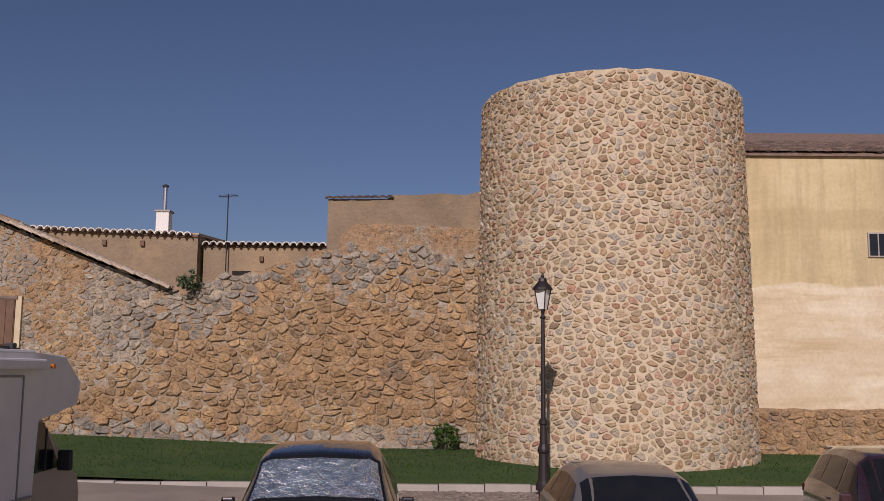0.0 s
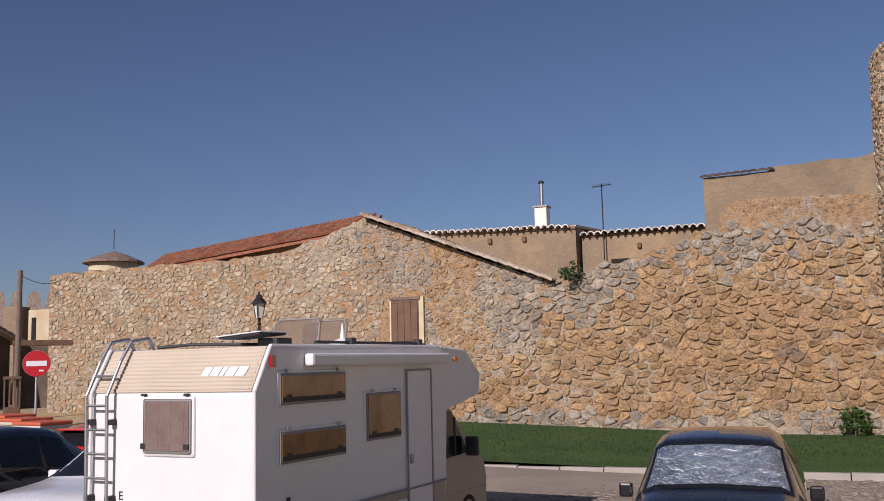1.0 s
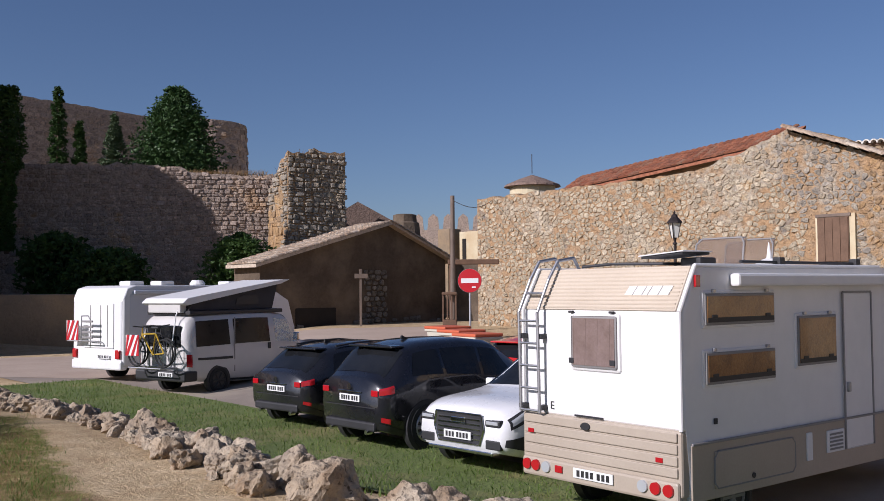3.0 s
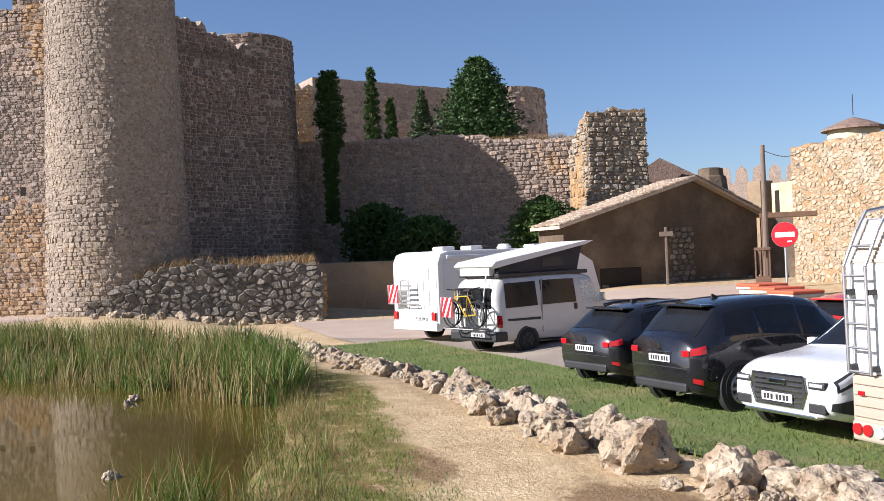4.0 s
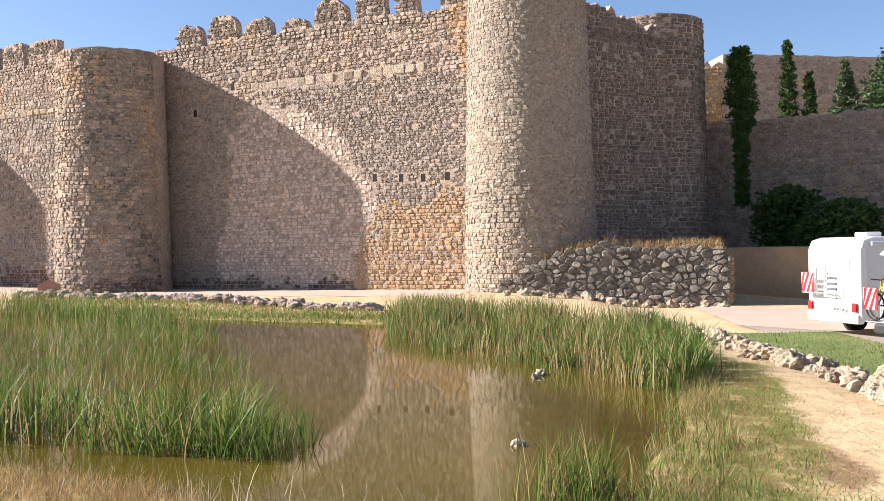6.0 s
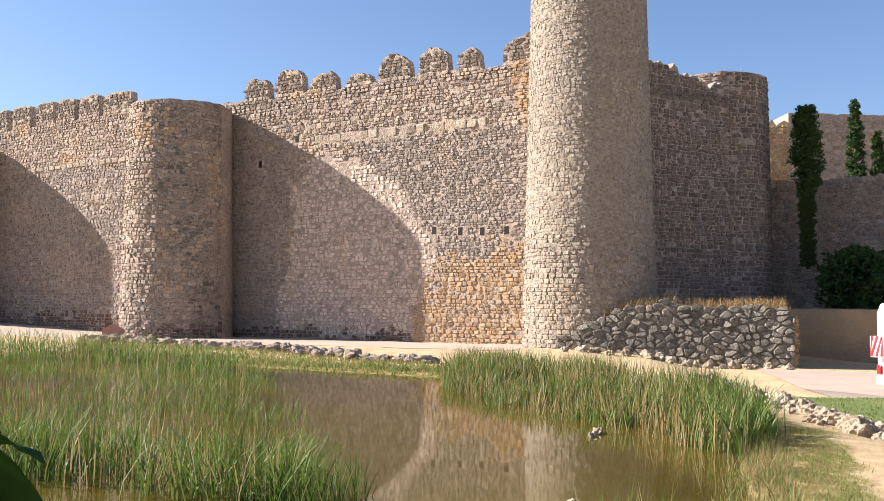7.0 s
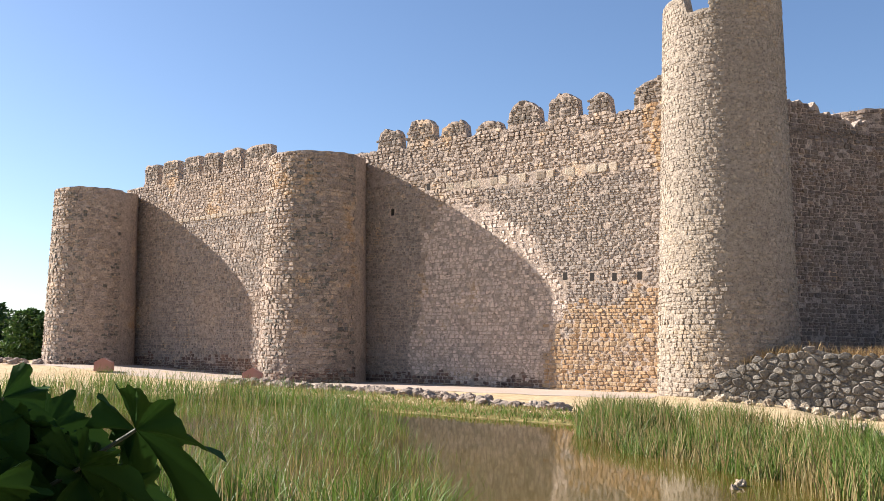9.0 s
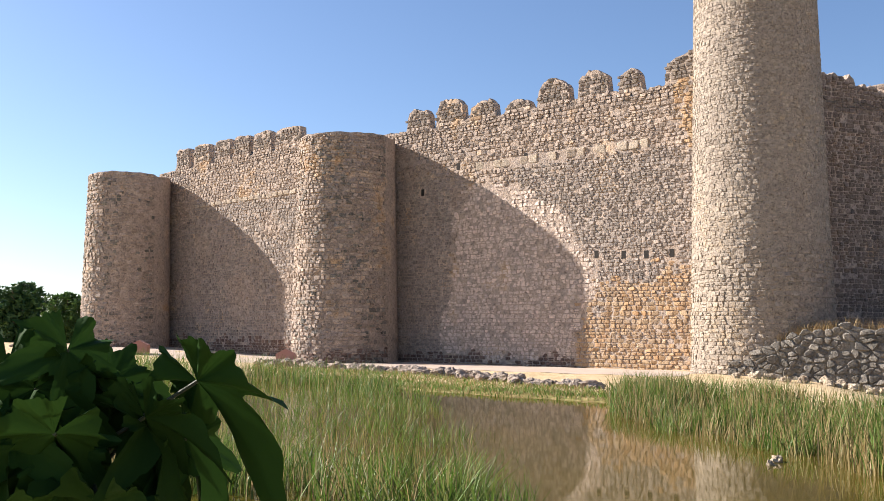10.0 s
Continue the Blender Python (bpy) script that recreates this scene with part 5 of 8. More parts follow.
# added dark wall that takes the place of the shadow in the alley
core_wall("lane_wall", "dark mud wall added to stand for the alley's shadow", "wall", (-35.2, 32.6), (-29.0, 33.6), 0.3, lambda u: 4.0 + uneven(u, 14, 0.1), 0.5, shaded_mud, 0.4)

# waste containers with orange lids
bin_cream, lid_orange, rubber = gloss("bin_cream", (0.55, 0.52, 0.42), 0.5), gloss("lid_orange", (0.55, 0.12, 0.05), 0.5), gloss("rubber", (0.018, 0.018, 0.018), 0.85)


def waste_bin(x, y, turn):
    b = thing("waste_container", "cream waste container with an orange lid", "container", pose(x, y, high(x, y), 0, 0, turn) @ Matrix.Diagonal((0.84, 0.84, 1.03, 1)), "waste containers in a row")
    bm = bmesh.new()
    lo = [bm.verts.new(p) for p in ((-0.42, -0.36, 0.16), (0.42, -0.36, 0.16), (0.42, 0.36, 0.16), (-0.42, 0.36, 0.16))]
    hi = [bm.verts.new(p) for p in ((-0.56, -0.46, 1.05), (0.56, -0.46, 1.05), (0.56, 0.46, 1.05), (-0.56, 0.46, 1.05))]
    bm.faces.new(lo[::-1])
    bm.faces.new(hi)
    for i in range(4):
        bm.faces.new((lo[i], lo[(i + 1) % 4], hi[(i + 1) % 4], hi[i]))
    bmesh.ops.bevel(bm, geom=bm.edges[:], offset=0.03, segments=2, affect="EDGES")
    part("body", bm, bin_cream, b)
    part("rim", boxed((-0.6, -0.5, 1.0), (0.6, 0.5, 1.06), 0.015), bin_cream, b)
    part("lid", boxed((-0.61, -0.51, 1.062), (0.61, 0.51, 1.14), 0.03), lid_orange, b)
    for px in (-0.36, 0.36):
        for py in (-0.3, 0.3):
            part("wheel", rod(bmesh.new(), (px - 0.03, py, 0.085), (px + 0.03, py, 0.085), 0.085, 0.085, 12), rubber, b)
    part("sticker", boxed((0.05, -0.47, 0.55), (0.35, -0.44, 0.9), 0.0, pose(0, 0.0, 0, 0, 0, 0)), kerb_stone, b)
    return b


for x, y in ((-16.75, 16.5), (-17.75, 16.9), (-18.75, 17.35)):
    waste_bin(x, y, -9)

# red gabled markers on the castle path
block_red = surface("red_block", (0.33, 0.16, 0.13), (0.42, 0.22, 0.18), 2.0, 0.9, 0.4)
for x, y in ((-51.3, -21.3), (-56.7, -33.8)):
    mk = thing("path_marker", "small red gabled block on the path", "marker", pose(x, y, high(x, y) + 0.03, 0, 0, -70), "red path markers")
    part("body", prism([(-0.55, 0), (0.55, 0), (0.55, 0.55), (0, 0.85), (-0.55, 0.55)], 0.9), block_red, mk)

# ---- vehicles: each is built with its tail at y = 0 and its nose towards +y ----
car_glass = gloss("car_glass", (0.010, 0.011, 0.013), 0.05, 0.0, 0.0, 0.35)
tail_red, lamp_clear, lamp_amber = gloss("tail_red", (0.42, 0.008, 0.012), 0.12, 0, 0.6), gloss("lamp_clear", (0.62, 0.64, 0.66), 0.1, 0.4), gloss("lamp_amber", (0.6, 0.17, 0.02), 0.15)
chrome, black_plastic, plate_white, plate_ink = gloss("chrome", (0.7, 0.7, 0.7), 0.1, 1.0), gloss("black_plastic", (0.022, 0.022, 0.024), 0.5), gloss("plate_white", (0.75, 0.75, 0.73), 0.4), gloss("plate_ink", (0.02, 0.02, 0.02), 0.5)
alloy = gloss("alloy", (0.5, 0.5, 0.51), 0.3, 0.8)
shade_foil = surface("shade_foil", (0.35, 0.42, 0.45), (0.75, 0.80, 0.82), 5.0, 0.16, 1.0, 0.9, fine=9.0, depth=0.08)


def curve_rows(rows):
    """A smooth line through rows of (y, value)."""
    ys, vs = np.array([r[0] for r in rows], float), np.array([r[1] for r in rows], float)
    grad = np.gradient(vs, ys)

    def at(y):
        i = int(np.clip(np.searchsorted(ys, y) - 1, 0, len(ys) - 2))
        h = ys[i + 1] - ys[i]
        t = float(np.clip((y - ys[i]) / h, 0, 1))
        lin = vs[i] * (1 - t) + vs[i + 1] * t
        a, b = (2 * t ** 3 - 3 * t * t + 1), (-2 * t ** 3 + 3 * t * t)
        her = a * vs[i] + (t ** 3 - 2 * t * t + t) * h * grad[i] + b * vs[i + 1] + (t ** 3 - t * t) * h * grad[i + 1]
        return 0.6 * lin + 0.4 * float(her)
    return at


class Shell:
    """The outer skin of a car: rings of points across it, from tail to nose."""

    def __init__(self, length, low, belt, top, wide, roof_share):
        self.length = length
        self.low, self.belt, self.top, self.wide, self.share = [curve_rows(r) for r in (low, belt, top, wide, roof_share)]

    def ring(self, y):
        w, lo, be, to = self.wide(y), self.low(y), self.belt(y), self.top(y)
        be = min(be, to - 0.03)
        wt = w * self.share(y)
        return [(0, lo), (w * 0.86, lo), (w * 0.97, lo + 0.10), (w, lo + (be - lo) * 0.55), (w * 0.975, be), (wt, to - min(0.07, (to - be) * 0.3)), (wt * 0.82, to), (0, to + 0.025)]

    def at(self, y, k, side=1, out=0.0):
        def point(yy, kk):
            r = self.ring(min(max(yy, 0), self.length))
            i = int(min(max(kk, 0), 6.9999))
            t = kk - i
            return Vector((side * (r[i][0] * (1 - t) + r[i + 1][0] * t), yy, r[i][1] * (1 - t) + r[i + 1][1] * t))
        p = point(y, k)
        if out:
            n = (point(y + 0.02, k) - point(y - 0.02, k)).cross(point(y, min(k + 0.05, 7)) - point(y, max(k - 0.05, 0)))
            n.normalize()
            if n.dot(p - Vector((0, y, 0.9))) < 0:
                n = -n
            p = p + n * out
        return p

    def body(self, parent, material):
        ks = [0, 1, 1.5, 2, 2.5, 3, 3.5, 4, 4.5, 5, 5.5, 6, 6.5, 7]
        ys = [self.length * i / 56 for i in range(57)]
        bm = bmesh.new()
        rows = []
        for y in ys:
            right = [self.at(y, k) for k in ks]
            ring = [bm.verts.new(p) for p in right] + [bm.verts.new((-p.x, p.y, p.z)) for p in right[-2:0:-1]]
            rows.append(ring)
        n = len(rows[0])
        for a, b in zip(rows, rows[1:]):
            for i in range(n):
                bm.faces.new((a[i], a[(i + 1) % n], b[(i + 1) % n], b[i]))
        bm.faces.new(rows[0])
        bm.faces.new(rows[-1][::-1])
        return part("body", bm, material, parent, smooth=True)

    def panel(self, name, parent, material, y0, y1, k0, k1, side=1, out=0.006, label="", slant=0.0, slant_top=0.0):
        """A piece of skin a little proud of the body; slant moves its ends with height."""
        nu, nv = 8, 6
        bm = bmesh.new()
        grid = []
        for j in range(nv + 1):
            t = j / nv
            k = k0 + (k1 - k0) * t
            ya, yb = y0 + slant * t, y1 + slant_top * t
            grid.append([bm.verts.new(self.at(ya + (yb - ya) * i / nu, k, side, out)) for i in range(nu + 1)])
        for a, b in zip(grid, grid[1:]):
            for i in range(nu):
                bm.faces.new((a[i], a[i + 1], b[i + 1], b[i]))
        return part(name, bm, material, parent, label, True)

    def screen(self, name, parent, material, y0, y1, out=0.006, edge=5.25):
        nu, nv = 10, 6
        bm = bmesh.new()
        grid = []
        for j in range(nv + 1):
            y = y0 + (y1 - y0) * j / nv
            row = []
            for i in range(nu + 1):
                s = 2 * i / nu - 1
                k = 7 - abs(s) * (7 - edge)
                row.append(bm.verts.new(self.at(y, k, 1 if s >= 0 else -1, out)))
            grid.append(row)
        for a, b in zip(grid, grid[1:]):
            for i in range(nu):
                bm.faces.new((a[i], a[i + 1], b[i + 1], b[i]))
        return part(name, bm, material, parent, "", True)


def wheel(parent, x, y, r, side, spokes=8, wide=0.2, rim_material=None):
    w = part("wheel", rod(bmesh.new(), (x - side * 0.16, y, r), (x - side * 0.02, y, r), r * 0.6, r * 0.6, 20), black_plastic, parent)
    bm = bmesh.new()
    n, m = 28, 8
    rows = []
    for i in range(n):
        a = 2 * math.pi * i / n
        ring = []
        for px, pr in ((-wide, r * 0.66), (-wide, r * 0.95), (-wide * 0.8, r), (-wide * 0.2, r), (0, r * 0.95), (0.005, r * 0.75), (-0.02, r * 0.66)):
            ring.append(bm.verts.new((x + side * px, y + pr * math.cos(a), r + pr * math.sin(a))))
        rows.append(ring)
    for a, b in zip(rows, rows[1:] + rows[:1]):
        for i in range(len(a)):
            bm.faces.new((a[i], a[(i + 1) % len(a)], b[(i + 1) % len(a)], b[i]))
    part("tyre", bm, rubber, w, smooth=False)
    bm = bmesh.new()
    for i in range(spokes):
        a = 2 * math.pi * i / spokes
        rod(bm, (x - side * 0.015, y, r), (x - side * 0.015, y + r * 0.63 * math.cos(a), r + r * 0.63 * math.sin(a)), r * 0.07, r * 0.09, 6)
    rod(bm, (x - side * 0.05, y, r), (x, y, r), r * 0.14, r * 0.12, 12)
    for i in range(24):
        a, b = 2 * math.pi * i / 24, 2 * math.pi * (i + 1) / 24
        rod(bm, (x - side * 0.015, y + r * 0.64 * math.cos(a), r + r * 0.64 * math.sin(a)), (x - side * 0.015, y + r * 0.64 * math.cos(b), r + r * 0.64 * math.sin(b)), 0.018, 0.018, 5)
    part("rim", bm, rim_material or alloy, w)
    return w


def plate(parent, x, y, z, face, wide=0.52):
    """A number plate whose characters are plain bars; face: -1 looks to -y, 1 to +y."""
    p = part("number_plate", boxed((x - wide / 2, y - 0.008, z - 0.055), (x + wide / 2, y + 0.008, z + 0.055), 0.004), plate_white, parent)
    for i in range(7):
        x0 = x - wide * 0.40 + i * wide * 0.115 + (0.03 if i > 3 else 0)
        part("bar", boxed((x0, y + face * 0.008, z - 0.035), (x0 + wide * 0.075, y + face * 0.012, z + 0.035)), plate_ink, p)
    return p


def wheels(parent, ys, half, r, spokes=8, rim_material=None, arch=None):
    for y in ys:
        for side in (1, -1):
            if arch:
                bm = bmesh.new()
                rod(bm, (side * (half - 0.12), y, r), (side * (half + 0.004), y, r), r * 1.17, r * 1.17, 28)
                part("wheel_arch", bm, arch, parent)
            wheel(parent, side * (half + 0.02), y, r, side, spokes, rim_material=rim_material)


def mirror_pair(parent, shell, y, material):
    for side in (1, -1):
        p = shell.at(y, 4.1, side)
        part("door_mirror", boxed((p.x + side * 0.03 - 0.09 * (side < 0) , y - 0.05, p.z - 0.01), (p.x + side * 0.03 + 0.15 * (side > 0) - 0.06 * (side < 0) * 0 + 0.0, y + 0.07, p.z + 0.15), 0.025) if side > 0 else
             boxed((p.x - 0.18, y - 0.05, p.z - 0.01), (p.x - 0.03, y + 0.07, p.z + 0.15), 0.025), material, parent)


def estate_shell(length=4.7, tall=1.5, half=0.91, hood=1.0, rake=0.55, tail=1.0, blunt=0.0):
    """blunt lifts and squares the nose."""
    L = length
    k = blunt
    return Shell(L,
                 [(0, 0.38), (0.4, 0.24), (L - 0.5, 0.22), (L, 0.34)],
                 [(0, 0.86 * tail), (0.5, 0.98 * tail), (L * 0.62, 0.93), (L - 0.35, 0.72 + 0.12 * k), (L, 0.55 + 0.12 * k)],
                 [(0, 0.98 * tail), (0.10, 1.02 * tail), (rake, tall - 0.12), (rake + 0.45, tall - 0.03), (L * 0.42, tall), (L * 0.55, tall - 0.07), (L * 0.73, hood + 0.03), (L * 0.8, hood - 0.02), (L - 0.35, hood - 0.17 + 0.10 * k), (L - 0.08, hood - 0.34 + 0.18 * k), (L, hood - 0.42 + 0.18 * k)],
                 [(0, half * 0.80), (0.12, half * 0.93), (0.5, half * 0.99), (1.5, half), (L - 1.2, half), (L - 0.45, half * (0.93 + 0.04 * k)), (L - 0.1, half * (0.80 + 0.12 * k)), (L, half * (0.62 + 0.20 * k))],
                 [(0, 0.80), (rake, 0.72), (L * 0.45, 0.73), (L * 0.6, 0.75), (L * 0.75, 0.86), (L, 0.85)])


def car_lights(car, s, L, rear_k=(3.62, 4.05), nose_k=(3.4, 4.5)):
    for side in (1, -1):
        s.panel("tail_light", car, tail_red, 0.004, 0.20, rear_k[0] + 0.05, rear_k[1], side, 0.014)
        x0, z0 = s.at(0.0, 3.75).x, s.at(0.0, 3.75).z
        part("tail_light", boxed((side * x0 - 0.17 * (side > 0), -0.022, z0 - 0.035), (side * x0 + 0.17 * (side < 0), 0.0, z0 + 0.06), 0.01), tail_red, car)
        s.panel("headlight", car, lamp_clear, L - 0.5, L - 0.06, nose_k[0], nose_k[1], side, 0.01)
        s.panel("rear_reflector", car, tail_red, 0.03, 0.14, 2.05, 2.35, side, 0.012)


def side_windows(car, s, cuts, k0=4.12, k1=4.9, glass=None):
    for side in (1, -1):
        for y0, y1, a, b in cuts:
            s.panel("side_window", car, glass or car_glass, y0, y1, k0, k1, side, 0.005, slant=a, slant_top=b)


def dark_paint(name, c):
    return gloss(name, c, 0.22, 0.3, 1.0, 0.5, dust=tuple(v + 0.008 for v in c))


black_paint, graphite, silver_tan, white_gloss, red_gloss, maroon = (dark_paint("black_paint", (0.012, 0.012, 0.016)), dark_paint("graphite", (0.018, 0.018, 0.021)),
    gloss("silver_tan", (0.27, 0.24, 0.21), 0.35, 0.5, 0.6), gloss("white_gloss", (0.80, 0.80, 0.80), 0.22, 0.0, 0.8), gloss("red_gloss", (0.55, 0.02, 0.015), 0.25, 0.0, 0.8), dark_paint("maroon", (0.055, 0.022, 0.025)))


def estate_car(name, label, at, paint, length, tall, half, hood, rake, rear_up=1.0, front=False, spokes=8, wheel_r=0.34, foil=False, rails=True, fin=True):
    car = thing(name, label, "car", at)
    s = estate_shell(length, tall, half, hood, rake, rear_up)
    L = length
    s.body(car, paint)
    s.screen("rear_window", car, car_glass, 0.16, rake + 0.02, edge=5.15)
    s.screen("windscreen", car, car_glass, L * 0.56, L * 0.725, edge=5.1)
    if foil:
        s.screen("sunshade", car, shade_foil, L * 0.575, L * 0.71, 0.009, 5.35)
    side_windows(car, s, [(rake + 0.02, L * 0.27, 0.15, 0.0), (L * 0.285, L * 0.455, 0, 0.0), (L * 0.47, L * 0.66, 0, -0.45)])
    car_lights(car, s, L)
    for side in (1, -1):
        s.panel("sill", car, black_plastic, 0.9, L - 0.95, 1.9, 2.2, side, 0.01)
        s.panel("rear_bumper", car, black_plastic, 0.02, 0.5, 1.0, 1.9, side, 0.012)
        for y in (L * 0.37, L * 0.56):
            p = s.at(y, 3.75, side, 0.015)
            part("door_handle", boxed((p.x - 0.015, y - 0.09, p.z - 0.015), (p.x + 0.015, y + 0.09, p.z + 0.015), 0.006), paint, car)
        if rails:
            part("roof_rail", tube([tuple(s.at(y, 5.7, side, 0.04)) for y in (rake + 0.3, L * 0.3, L * 0.42, L * 0.52)], 0.016), black_plastic, car)
    mirror_pair(car, s, L * 0.63, paint)
    wheels(car, (0.82, L - 0.88), half, wheel_r, spokes, arch=black_plastic)
    plate(car, 0, -0.012, 0.72 * rear_up, -1)
    plate(car, 0, L + 0.012, 0.45, 1)
    part("rear_badge", rod(bmesh.new(), (0, -0.02, 0.88 * rear_up), (0, 0.0, 0.88 * rear_up), 0.05, 0.05, 16), chrome, car)
    part("lower_bumper", boxed((-half * 0.7, -0.03, 0.32), (half * 0.7, 0.1, 0.46), 0.03), black_plastic, car)
    part("grille", boxed((-half * 0.42, L - 0.06, 0.42), (half * 0.42, L + 0.004, 0.6), 0.02), black_plastic, car)
    part("spoiler", boxed((-half * 0.6, rake - 0.16, tall - 0.10), (half * 0.6, rake + 0.12, tall - 0.065), 0.015), paint, car)
    part("tailgate_seam", boxed((-half * 0.7, -0.006, 0.60 * rear_up), (half * 0.7, 0.01, 0.612 * rear_up)), black_plastic, car)
    part("chrome_strip", boxed((-0.3, -0.024, 0.80 * rear_up), (0.3, -0.004, 0.82 * rear_up), 0.004), chrome, car)
    for side in (1, -1):
        part("exhaust", rod(bmesh.new(), (side * half * 0.5, -0.05, 0.3), (side * half * 0.5, 0.06, 0.3), 0.035, 0.035, 12), chrome, car)
        if rails:
            part("window_trim", tube([tuple(s.at(y, 4.12, side, 0.012)) for y in (rake + 0.05, L * 0.3, L * 0.45, L * 0.64)], 0.008, 6), chrome, car)
    if fin:
        part("aerial_fin", prism([(0, 0), (0.15, 0), (0.03, 0.06), (0.01, 0.055)], 0.03, pose(0.015, rake + 0.5, tall + 0.005, 0, 0, 90)), black_plastic, car)
    return car


def stand(x, y, turn, lift=0.02):
    return pose(x, y, high(x, y) + lift, 0, 0, turn)


estate_car("estate_car", "dark graphite estate car parked tail-on", stand(-14.85, 9.5, 4), graphite, 4.75, 1.50, 0.91, 0.98, 0.62, 1.0, spokes=10)
estate_car("crossover_car", "black crossover car with red tail lights", stand(-12.15, 9.15, 0), black_paint, 4.55, 1.68, 0.92, 1.08, 0.55, 1.12, spokes=10, wheel_r=0.36, rails=False)
estate_car("minivan", "black minivan with a foil sunshade behind the windscreen", stand(-1.5, 13.85, 184), black_paint, 4.3, 1.62, 0.95, 1.05, 0.4, 1.1, foil=True, rails=False, fin=False)
estate_car("hatchback_car", "dusty grey-brown hatchback car", stand(2.2, 13.4, 182), silver_tan, 4.1, 1.44, 0.85, 0.95, 0.5, 1.0, rails=False, fin=False)
estate_car("hatchback_car", "dark maroon hatchback with rounded roof", stand(6.25, 14.5, 174), maroon, 4.1, 1.58, 0.87, 0.98, 0.45, 1.05, rails=False, fin=False)
estate_car("compact_car", "small bright red car parked beyond the camper", stand(-12.9, 13.4, 8), red_gloss, 3.9, 1.46, 0.84, 0.95, 0.45, 1.0, rails=False, fin=False)

# white sport utility car, nose towards the pond
suv = thing("sport_utility_car", "white sport utility car with a large dark grille", "car", stand(-9.5, 13.6, 181))
s = estate_shell(4.65, 1.60, 0.94, 1.02, 0.6, 1.08, 1.0)
s.body(suv, white_gloss)
s.screen("windscreen", suv, car_glass, 2.60, 3.37, edge=5.1)
s.screen("rear_window", suv, car_glass, 0.16, 0.6)
side_windows(suv, s, [(0.65, 1.25, 0.15, 0), (1.32, 2.1, 0, 0), (2.18, 3.05, 0, -0.42)])
for side in (1, -1):
    s.panel("headlight", suv, black_plastic, 4.02, 4.55, 3.55, 4.45, side, 0.012)
    s.panel("light_strip", suv, lamp_clear, 4.06, 4.52, 3.75, 4.15, side, 0.018)
    s.panel("air_intake", suv, black_plastic, 4.3, 4.6, 2.0, 2.9, side, 0.012)
    s.panel("tail_light", suv, tail_red, 0.02, 0.4, 3.5, 4.3, side, 0.012)
    lo, hi = sorted((side * 0.49, side * 0.76))
    lamp = part("headlight", boxed((lo, 4.50, 0.665), (hi, 4.662, 0.765), 0.02), black_plastic, suv)
    part("light_strip", boxed((lo + 0.03, 4.655, 0.70), (hi - 0.03, 4.67, 0.745), 0.006), lamp_clear, lamp)
    part("air_intake", boxed((lo, 4.52, 0.37), (hi, 4.66, 0.50), 0.02), black_plastic, suv)
    part("roof_rail", tube([tuple(s.at(y, 5.7, side, 0.04)) for y in (0.9, 1.5, 2.0, 2.5)], 0.018), chrome, suv)
mirror_pair(suv, s, 2.95, white_gloss)
wheels(suv, (0.85, 3.78), 0.94, 0.37, 10, arch=black_plastic)
bm = prism([(-0.38, 0.42), (0.38, 0.42), (0.46, 0.62), (0.43, 0.80), (-0.43, 0.80), (-0.46, 0.62)], 0.10, Matrix.Translation((0, 4.56, 0)))
grille = part("grille", bm, black_plastic, suv)
for z in (0.47, 0.535, 0.6, 0.665, 0.73):
    part("slat", boxed((-0.40, 4.66, z), (0.40, 4.672, z + 0.018)), chrome, grille)
part("grille_frame", tube([(-0.39, 4.665, 0.41), (0.39, 4.665, 0.41), (0.475, 4.665, 0.62), (0.44, 4.665, 0.81), (-0.44, 4.665, 0.81), (-0.475, 4.665, 0.62), (-0.39, 4.665, 0.41)], 0.014, 6), chrome, suv)
part("badge", boxed((-0.14, 4.675, 0.69), (0.14, 4.685, 0.76), 0.01), chrome, suv)
plate(suv, 0, 4.69, 0.52, 1)
part("skid_trim", boxed((-0.62, 4.5, 0.29), (0.62, 4.66, 0.34), 0.015), chrome, suv)


# near camper: alcove motorhome with ladder
def yz_body(outline, half, bevel=0.05):
    """A body from its side outline of (y, z), bevelled along every edge."""
    bm = bmesh.new()
    a = [bm.verts.new((-half, y, z)) for y, z in outline]
    b = [bm.verts.new((half, y, z)) for y, z in outline]
    bm.faces.new(a)
    bm.faces.new(b[::-1])
    n = len(outline)
    for i in range(n):
        bm.faces.new((a[i], b[i], b[(i + 1) % n], a[(i + 1) % n]))
    if bevel:
        bmesh.ops.bevel(bm, geom=bm.edges[:], offset=bevel, segments=3, affect="EDGES", profile=0.6)
    return bm


camper_white, camper_beige = gloss("camper_white", (0.78, 0.77, 0.75), 0.35), surface("camper_beige", (0.37, 0.31, 0.24), (0.44, 0.375, 0.295), 1.5, 0.5, 0.1)
camper_cream = surface("camper_cream", (0.50, 0.42, 0.32), (0.58, 0.50, 0.39), 1.5, 0.5, 0.1)
curtain = surface("curtain", (0.17, 0.12, 0.10), (0.26, 0.19, 0.17), 6.0, 0.25, 0.3, coat=0.8)
blind_orange = surface("blind_orange", (0.13, 0.055, 0.014), (0.38, 0.18, 0.05), 5.0, 0.3, 0.2, coat=0.6)
grey_frame = gloss("grey_frame", (0.25, 0.24, 0.23), 0.5)

camper = thing("motorhome", "white and beige motorhome with a sleeping alcove and rear ladder", "motorhome", stand(-6.35, 8.05, -4) @ Matrix.Diagonal((1, 0.93, 0.965, 1)))
HW = 1.12
